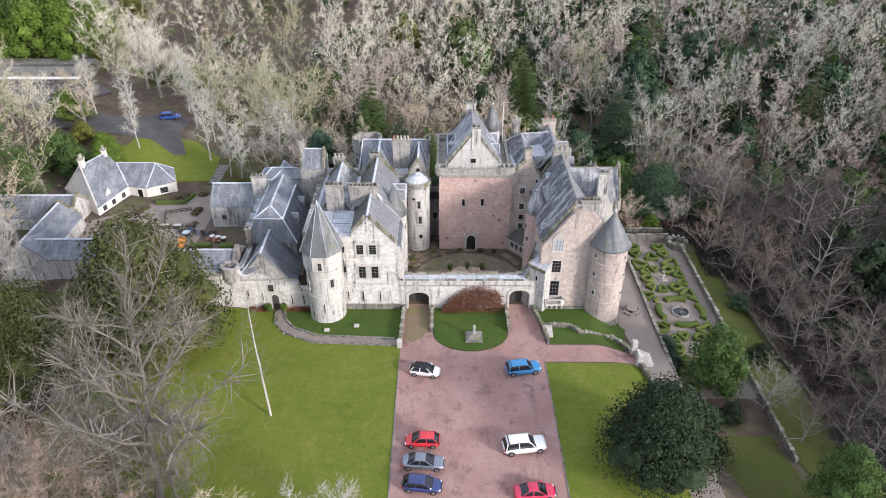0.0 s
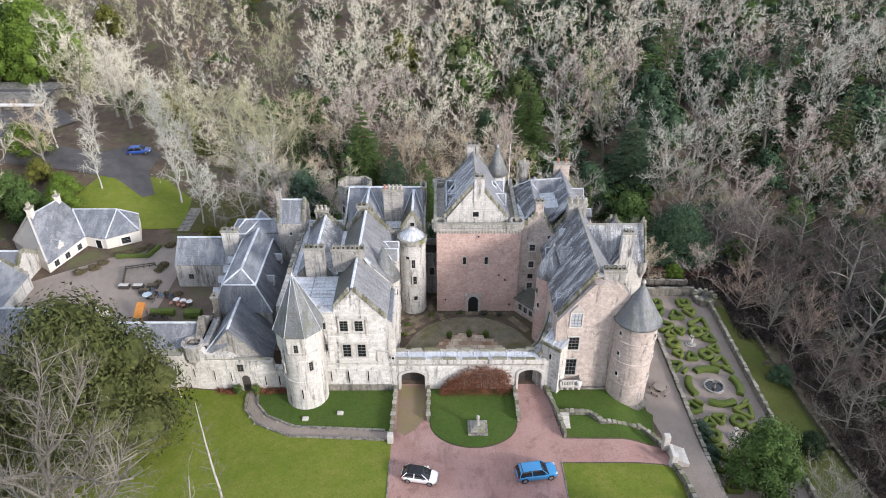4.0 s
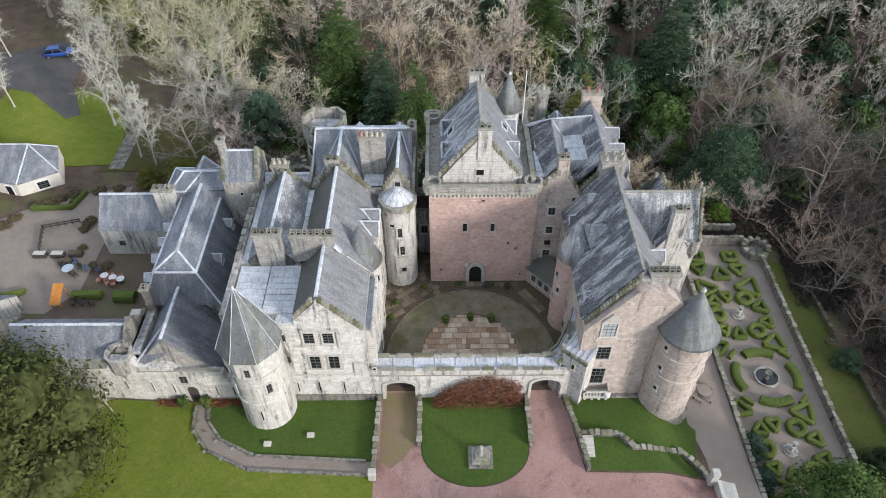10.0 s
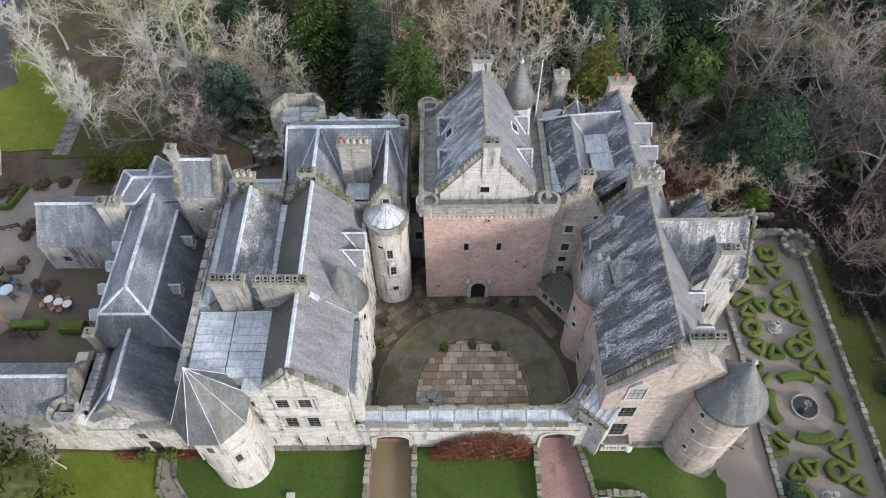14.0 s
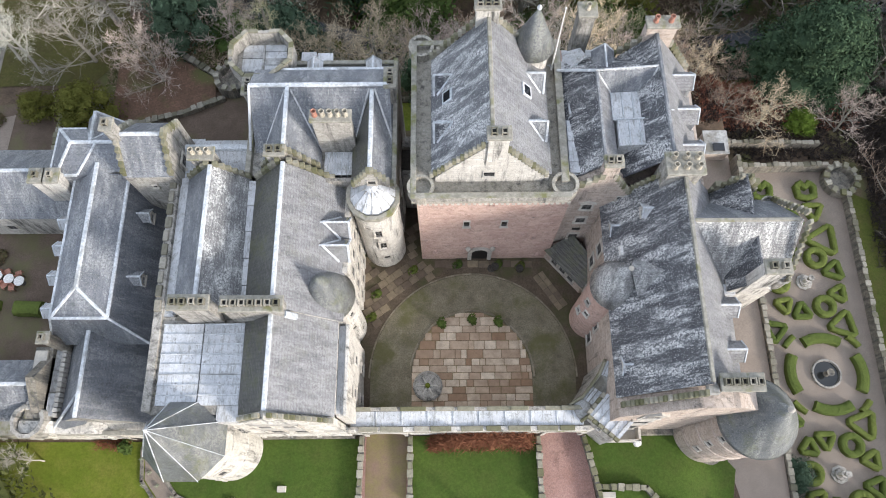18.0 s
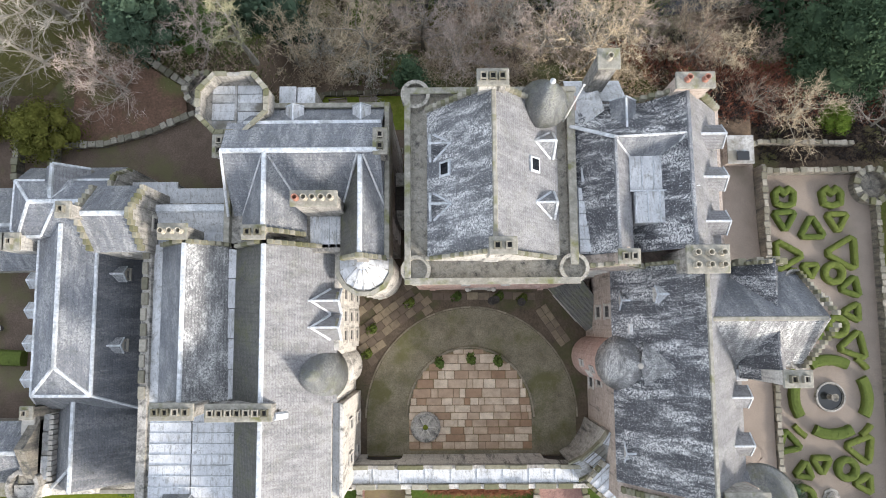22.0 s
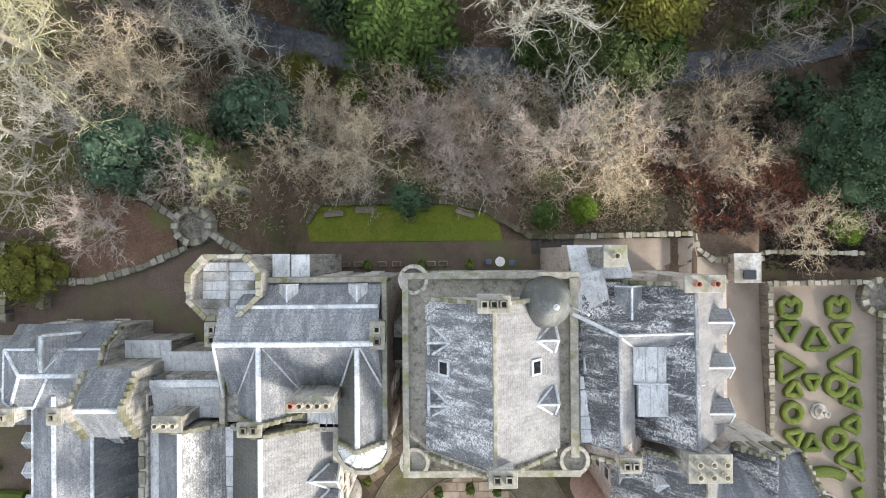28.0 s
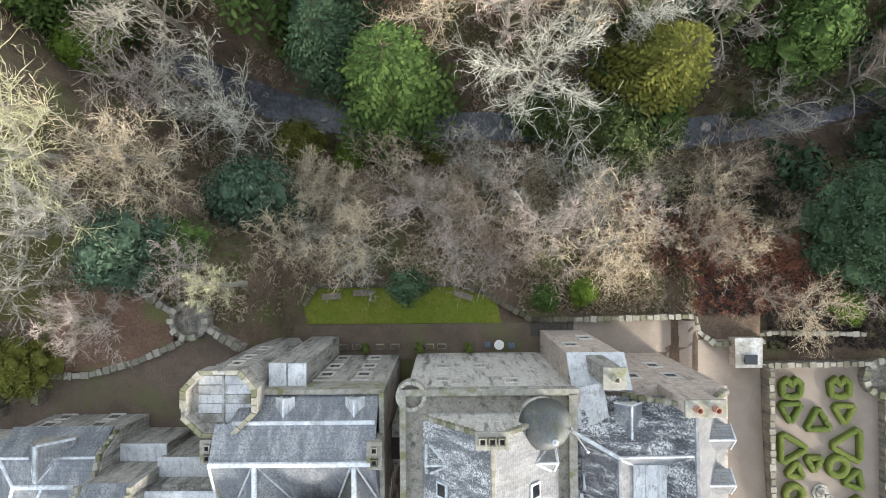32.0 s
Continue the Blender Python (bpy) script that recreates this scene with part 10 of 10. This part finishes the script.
def pick(x, y):
    """Kind and colouring of a tree of the wood: evergreens stand in clumps."""
    u = rg.random()
    # east slope: darkest twig tones stand in for its shade
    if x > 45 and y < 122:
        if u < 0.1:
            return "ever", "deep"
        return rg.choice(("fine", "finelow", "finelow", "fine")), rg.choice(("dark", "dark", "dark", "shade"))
    clump = max(0.0, noise.noise((x * 0.045, y * 0.045, 3.0)))
    east = min(1.0, max(0.0, (x - 8) / 22))
    if u < 0.04 + 0.4 * clump + 0.15 * east:
        return rg.choice(("ever", "ever", "fir", "ever")), rg.choice(("dark", "mid", "dark", "ivy")) if x > 5 else rg.choice(("mid", "ivy", "mid", "olive"))
    near_ = y < 147 and -50 < x < 52
    kind = rg.choice(("fine", "fine", "finewide", "ivied", "tall", "finewide", "ivied" if x > 5 else "birch")) if near_ else rg.choice(("ash", "beech", "tall", "ash", "beech", "ash", "slim"))
    # twig tones by place: sunlit west and shaded east are in the colour
    if x < -35:
        skin = rg.choice(("tan", "olive", "tan", "grey", "olive"))
    elif x < 12:
        skin = rg.choice(("tan", "pink", "tan", "grey", "pink"))
    else:
        skin = rg.choice(("dun", "dark", "pink", "pale", "dun", "grey", "brown") if near_ else ("pale", "grey", "far", "pink", "pale") if y > 160 else ("grey", "pale", "pink", "dun", "grey"))
    return kind, skin


cells = {}


def free(x, y, gap):
    ci, cj = int(x // 8), int(y // 8)
    for i in range(ci - 1, ci + 2):
        for j in range(cj - 1, cj + 2):
            for a, b in cells.get((i, j), ()):
                if (a - x) ** 2 + (b - y) ** 2 < gap * gap:
                    return False
    cells.setdefault((ci, cj), []).append((x, y))
    return True


for a, b, c in TREES:
    cells.setdefault((int(a // 8), int(b // 8)), []).append((a, b))
LOW = {k: bare(s, hh, rr_, 11, 5, 12, fk, up_, 0.04, 0, 4, tl=0.8) for k, s, hh, rr_, fk, up_ in (("ash", 31, 17, 6.6, 0.28, 0.55), ("beech", 32, 18, 7.4, 0.22, 0.4), ("tall", 33, 20, 4.8, 0.35, 0.9), ("slim", 34, 16, 3.6, 0.3, 1.0), ("small", 35, 8, 4.2, 0.15, 0.5))}
LOW2 = {k: bare(s, hh, rr_, 9, 4, 10, fk, up_, 0.066, 0, 3, tl=0.95) for k, s, hh, rr_, fk, up_ in (("ash", 51, 17, 6.6, 0.28, 0.55), ("beech", 52, 18, 7.4, 0.22, 0.4), ("tall", 53, 20, 4.8, 0.35, 0.9), ("slim", 54, 16, 3.6, 0.3, 1.0))}
LOW["ever"] = evergreen(36, 14, 5.5, 12, 1200, 0.42)
LOW["under"] = evergreen(38, 5.5, 4.4, 6, 330, 0.42, 0.2)
LOW["fir"] = conifer(37, 20, 5.5, 14, 8, 7)
tries = 0
while tries < 13000:
    tries += 1
    y = rg.uniform(38, 285)
    w = 0.66 * y + 22
    x = rg.uniform(-w, w)
    if y < 113 and -66 < x < 50:
        continue
    if clear(x, y) or (-26 < x < 38 and y < 127) or (-50 < x < -26 and y < 126):
        continue
    if -25 < x < 3 and 132 < y < 145.5 or -22 < x < 2 and 126 < y < 133:
        continue
    if not free(x, y, 4.6 if x > 46 and y < 122 else 8.6 if x > 30 and y < 150 else 6.0 if y < 165 else 7.3 if y < 200 else 9.2):
        continue
    kind, skin = pick(x, y)
    s = rg.uniform(0.85, 1.3)
    # distant and western trees swap to the twigs paled for haze and sun
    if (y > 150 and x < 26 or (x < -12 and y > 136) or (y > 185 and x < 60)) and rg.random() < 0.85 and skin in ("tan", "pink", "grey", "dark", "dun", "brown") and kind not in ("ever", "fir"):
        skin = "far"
    if kind in ("fine", "finewide", "birch", "ivied", "finelow") or (y < 147 and -50 < x < 52):
        tree(kind, x, y, s, skin)
    else:
        far.setdefault((kind, skin, y > 195 and kind in LOW2), []).append((x, y, s, rg.uniform(0, 6.283)))
# evergreen understorey of holly, laurel and ivy between the trunks
under_cells = {}
for _ in range(5200):
    y = rg.uniform(118, 285)
    w = 0.66 * y + 22
    x = rg.uniform(-w, w)
    if clear(x, y) or (-26 < x < 38 and y < 133) or (-50 < x < -26 and y < 128) or x < -70:
        continue
    east = min(1.0, max(0.0, (x + 40) / 70))
    if rg.random() > 0.12 + 0.6 * east * east or noise.noise((x * 0.05, y * 0.05, 9.0)) < 0.15 - 0.5 * east or -12 < x < 18 and y < 175:
        continue
    cell = (int(x // 6), int(y // 6))
    if cell in under_cells:
        continue
    under_cells[cell] = True
    far.setdefault(("under", rg.choice(("dark", "deep", "dark", "mid") if x > 5 else ("ivy", "mid", "yew", "dark")), False), []).append((x, y, rg.uniform(0.6, 1.25), rg.uniform(0, 6.283)))
# deep green understorey added to darken the shaded slope's ground
for _ in range(420):
    x, y = rg.uniform(58, 98), rg.uniform(44, 124)
    cell = (int(x // 6), int(y // 6))
    if cell not in under_cells:
        under_cells[cell] = True
        far.setdefault(("under", rg.choice(("deep", "deep", "dark")), False), []).append((x, y, rg.uniform(0.6, 1.1), rg.uniform(0, 6.283)))
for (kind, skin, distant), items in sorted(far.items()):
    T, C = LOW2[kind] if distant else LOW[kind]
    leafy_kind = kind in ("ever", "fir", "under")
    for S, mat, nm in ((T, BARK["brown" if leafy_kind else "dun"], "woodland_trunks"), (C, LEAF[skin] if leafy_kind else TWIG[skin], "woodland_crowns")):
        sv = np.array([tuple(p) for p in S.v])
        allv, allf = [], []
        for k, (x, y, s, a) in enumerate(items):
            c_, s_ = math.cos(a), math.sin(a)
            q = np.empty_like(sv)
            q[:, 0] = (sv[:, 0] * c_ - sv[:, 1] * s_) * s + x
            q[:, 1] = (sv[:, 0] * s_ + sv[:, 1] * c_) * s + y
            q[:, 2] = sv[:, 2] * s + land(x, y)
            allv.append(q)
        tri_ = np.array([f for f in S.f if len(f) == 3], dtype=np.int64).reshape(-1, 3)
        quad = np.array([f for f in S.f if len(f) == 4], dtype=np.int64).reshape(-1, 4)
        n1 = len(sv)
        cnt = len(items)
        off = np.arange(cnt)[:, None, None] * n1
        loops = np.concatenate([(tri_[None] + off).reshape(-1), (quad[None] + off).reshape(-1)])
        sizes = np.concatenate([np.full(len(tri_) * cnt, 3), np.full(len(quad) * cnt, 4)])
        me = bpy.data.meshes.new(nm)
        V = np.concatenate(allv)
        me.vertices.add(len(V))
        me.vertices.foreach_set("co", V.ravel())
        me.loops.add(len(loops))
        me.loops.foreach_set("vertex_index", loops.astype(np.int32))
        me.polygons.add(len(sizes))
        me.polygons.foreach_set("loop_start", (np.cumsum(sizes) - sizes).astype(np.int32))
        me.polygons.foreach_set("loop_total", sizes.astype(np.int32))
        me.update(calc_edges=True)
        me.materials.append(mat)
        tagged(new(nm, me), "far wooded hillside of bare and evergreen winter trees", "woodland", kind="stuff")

# undergrowth on the banks
def undergrowth(name, n, area, mat, label, size, seed, test=None):
    rq = random.Random(seed)
    S = Shape()
    x0, x1, y0, y1 = area
    for _ in range(n):
        x, y = rq.uniform(x0, x1), rq.uniform(y0, y1)
        if y < bank(x) + 0.3 or (126.8 < y - 0 < 132.4 and x > -20) or noise.noise((x * 0.16, y * 0.16, seed)) < -0.12:
            continue
        p = Vector((x, y, land(x, y) - 0.1))
        for _ in range(3):
            d = Vector((rq.uniform(-0.8, 0.8), rq.uniform(-0.8, 0.8), rq.uniform(0.3, 1.2))) * size * rq.uniform(0.6, 1.3)
            S.blade(p, d, 0.04, rnd(rq))
            S.blade(p + d * 0.5, rnd(rq, 0.4) * size * 0.7, 0.045, rnd(rq))
    me = S.mesh(name, mat)
    tagged(new(name, me), label, "undergrowth", kind="stuff")


M["scrub_tan"] = per_object("tan_scrub", (0.36, 0.285, 0.20), (0.50, 0.41, 0.31), 0.95, 1.0, True, 0.2, 0.1)
M["scrub_red"] = per_object("russet_bracken", (0.20, 0.075, 0.05), (0.34, 0.15, 0.10), 0.95, 1.0, True, 0.2, 0.1)
M["scrub_green"] = per_object("bramble_leaf", (0.085, 0.115, 0.035), (0.16, 0.17, 0.06), 0.95, 1.0, True, 0.2, 0.1)
# dark brush tone, with the east slope's shade put into it
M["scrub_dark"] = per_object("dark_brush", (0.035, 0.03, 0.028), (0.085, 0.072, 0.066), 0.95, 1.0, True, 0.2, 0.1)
undergrowth("scrub_far", 6000, (-45, 62, 131, 150), M["scrub_tan"], "tan winter scrub beyond the stream", 1.0, 4)
undergrowth("scrub", 30000, (-45, 52, 113, 129), M["scrub_tan"], "dense tan winter scrub on the bank", 1.0, 1)
undergrowth("bracken", 9000, (19, 36, 111, 123), M["scrub_red"], "dead russet bracken on the bank", 0.8, 2)
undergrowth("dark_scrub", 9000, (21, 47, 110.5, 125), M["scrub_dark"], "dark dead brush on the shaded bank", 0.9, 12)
undergrowth("bramble_far", 6000, (-45, 52, 132, 152), M["scrub_green"], "green ivy and bramble under the trees", 0.8, 13)
undergrowth("bramble", 17000, (-45, 52, 113, 132), M["scrub_green"], "low green bramble on the bank", 0.7, 3)


def brush(name, n, area, mat, label, size, seed):
    """Twiggy brush over a plain stretch of ground."""
    rq = random.Random(seed)
    S = Shape()
    x0, x1, y0, y1 = area
    for _ in range(n):
        x, y = rq.uniform(x0, x1), rq.uniform(y0, y1)
        p = Vector((x, y, land(x, y) - 0.1))
        for _ in range(3):
            d = Vector((rq.uniform(-0.8, 0.8), rq.uniform(-0.8, 0.8), rq.uniform(0.3, 1.2))) * size * rq.uniform(0.6, 1.3)
            S.blade(p, d, 0.05, rnd(rq))
            S.blade(p + d * 0.5, rnd(rq, 0.4) * size * 0.7, 0.05, rnd(rq))
    tagged(new(name, S.mesh(name, mat)), label, "undergrowth", kind="stuff")


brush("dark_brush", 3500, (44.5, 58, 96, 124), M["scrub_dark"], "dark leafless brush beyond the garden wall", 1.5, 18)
brush("dark_brush", 11000, (50, 84, 44, 122), M["scrub_dark"], "dark leafless brush, its colour deepened for the shaded slope", 1.9, 8)
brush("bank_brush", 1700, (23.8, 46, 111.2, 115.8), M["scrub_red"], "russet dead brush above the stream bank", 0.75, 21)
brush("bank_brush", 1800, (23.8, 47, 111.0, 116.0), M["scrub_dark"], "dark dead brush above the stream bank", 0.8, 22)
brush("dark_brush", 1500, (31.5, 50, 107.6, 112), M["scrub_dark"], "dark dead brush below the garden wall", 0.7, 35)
brush("bank_edge", 1300, (8.5, 24, 111.3, 115.2), M["scrub_tan"], "low tan scrub beside the terrace wall", 0.5, 31)
brush("bank_edge", 900, (8.5, 24, 111.3, 115.2), M["scrub_green"], "low green bramble beside the terrace wall", 0.4, 32)
brush("bank_edge", 1200, (-30, -12.5, 111.4, 116), M["scrub_tan"], "low tan scrub beside the yard wall", 0.5, 33)
brush("bank_edge", 900, (-30, -12.5, 111.4, 116), M["scrub_green"], "low green bramble beside the yard wall", 0.4, 34)
brush("lawn_brush", 3500, (-62, -34, 38, 58), M["scrub_tan"], "tan leafless brush at the lawn edge", 1.6, 9)
brush("lawn_brush", 1500, (-34, -22, 38, 46), M["scrub_red"], "russet leafless brush at the lawn edge", 1.2, 10)

# ---- ashlar blocks on the walls that face the drive and the court ----
def stone_plan(seed, x0, x1, z0, z1, keep_out, top):
    """Rows of blocks of uneven length; keep_out lists boxes left open, top(x) is the wall head."""
    rq = random.Random(seed)
    z, row = z0, 0
    while z < z1:
        hh = rq.choice((0.30, 0.34, 0.38))
        x = x0 - rq.uniform(0, 0.5)
        while x < x1:
            ln = rq.choice((0.46, 0.60, 0.74, 0.92))
            a, b = x, x + ln
            x = b
            if a < x0 or b > x1 or z + hh > min(top(a), top(b)):
                continue
            if any(a < q1 and b > q0 and z < q3 and z + hh > q2 for q0, q1, q2, q3 in keep_out):
                continue
            yield a, b, z, hh
        z += hh
        row += 1


def face_stones(parent, seed, y, x0, x1, z0, z1, mat, keep_out=(), top=lambda x: 99.0, near=lambda x, z: True, most=300):
    """Proud ashlar on a wall that looks to -y."""
    open_ = list(keep_out) + [(wx - ww / 2 - 0.24, wx + ww / 2 + 0.24, wz - 0.16, wz + wh + 0.22) for wx, wy, wz, ww, wh, wf in WINS if abs(wy - y) < 0.4 and abs(wf) < 1]
    rq = random.Random(seed + 1)
    V, F, count = [], [], 0
    for a, b, z, hh in stone_plan(seed, x0, x1, z0, z1, open_, top):
        out = rq.choice((0.012, 0.02, 0.028))
        if count < most and near(a, z):
            count += 1
            key = ("ashlar", round(b - a, 2), hh, mat.name)
            if key not in CACHE:
                CACHE[key] = mesh_of(box(bmesh.new(), -(b - a) / 2 + 0.007, (b - a) / 2 - 0.007, 0, 0.06, 0.007, hh - 0.007, 0.008), mat, "ashlar_block")
            piece("ashlar_block", CACHE[key], pose((a + b) / 2, y - out, z), parent)
        else:
            n = len(V)
            p0, p1, q0, q1 = a + 0.007, b - 0.007, z + 0.007, z + hh - 0.007
            V += [(p0, y - out, q0), (p1, y - out, q0), (p1, y - out, q1), (p0, y - out, q1), (p0, y + 0.03, q0), (p1, y + 0.03, q0), (p1, y + 0.03, q1), (p0, y + 0.03, q1)]
            F += [(n, n + 1, n + 2, n + 3), (n + 1, n + 5, n + 6, n + 2), (n + 5, n + 4, n + 7, n + 6), (n + 4, n, n + 3, n + 7), (n + 3, n + 2, n + 6, n + 7), (n + 4, n + 5, n + 1, n)]
    if V:
        me = bpy.data.meshes.new("ashlar")
        me.from_pydata(V, [], F)
        me.materials.append(mat)
        o = new("ashlar", me)
        under(o, parent)
        o["kind"] = "stuff"


S_PINK = stone("pink_ashlar", (0.64, 0.485, 0.42), (0.53, 0.375, 0.32), (0.34, 0.22, 0.185), stain_at=0.66, moss=0.05, joints=False)
S_PALE = stone("pale_ashlar", (0.77, 0.75, 0.705), (0.64, 0.62, 0.575), (0.38, 0.36, 0.325), (0.075, 0.076, 0.072), 0.59, joints=False)
S_BUFF = stone("buff_ashlar", (0.62, 0.54, 0.475), (0.50, 0.425, 0.37), (0.28, 0.23, 0.195), stain_at=0.59, moss=0.15, joints=False)
face_stones(keep, 3, KY0, KX0 + 0.02, KX1 - 0.02, 0.3, 13.1, S_PINK, [(3.1, 5.9, 0.2, 3.8)], near=lambda x, z: 1.5 < x < 8.5 and z < 7.5)
face_stones(cw, 5, CW0, -6.1, 12.6, 0.1, 3.9, S_PALE, [(-5.4, -1.5, -1, 3.4), (9.0, 12.8, -1, 3.8)], near=lambda x, z: True)
face_stones(gb, 7, 79.8, -13.9, -6.35, 0.95, 14.6, S_PALE, [(-14, -12.0, 4.1, 4.5), (-12.3, -7.5, 4.4, 4.75), (-7.75, -6.2, 4.4, 6.45), (-12.7, -11.8, 8.7, 9.0), (-11.95, -8.6, 10.95, 11.2)],
            top=lambda x: 12.0 if x < -12.4 else 15.0 - 1.11 * abs(x + 10.15), near=lambda x, z: z < 8.6)
face_stones(er, 9, 80.2, 14.2, 21.5, 0.3, 15.0, S_BUFF, [(14.3, 17.3, 0.2, 2.4), (14.7, 16.8, 11.6, 12.9)], top=lambda x: 10.2 + (x - 13.5) * 1.35 if x < 17.4 else 13.9, near=lambda x, z: 2 < z < 9)
face_stones(bw, 11, 79.75, -30.4, -18.6, 0.2, 5.5, S_PALE, [(-24.7, -23.0, -1, 2.9)], top=lambda x: 3.4 if x > -20.3 else 4.4 if x > -24.6 else 5.4, near=lambda x, z: False)
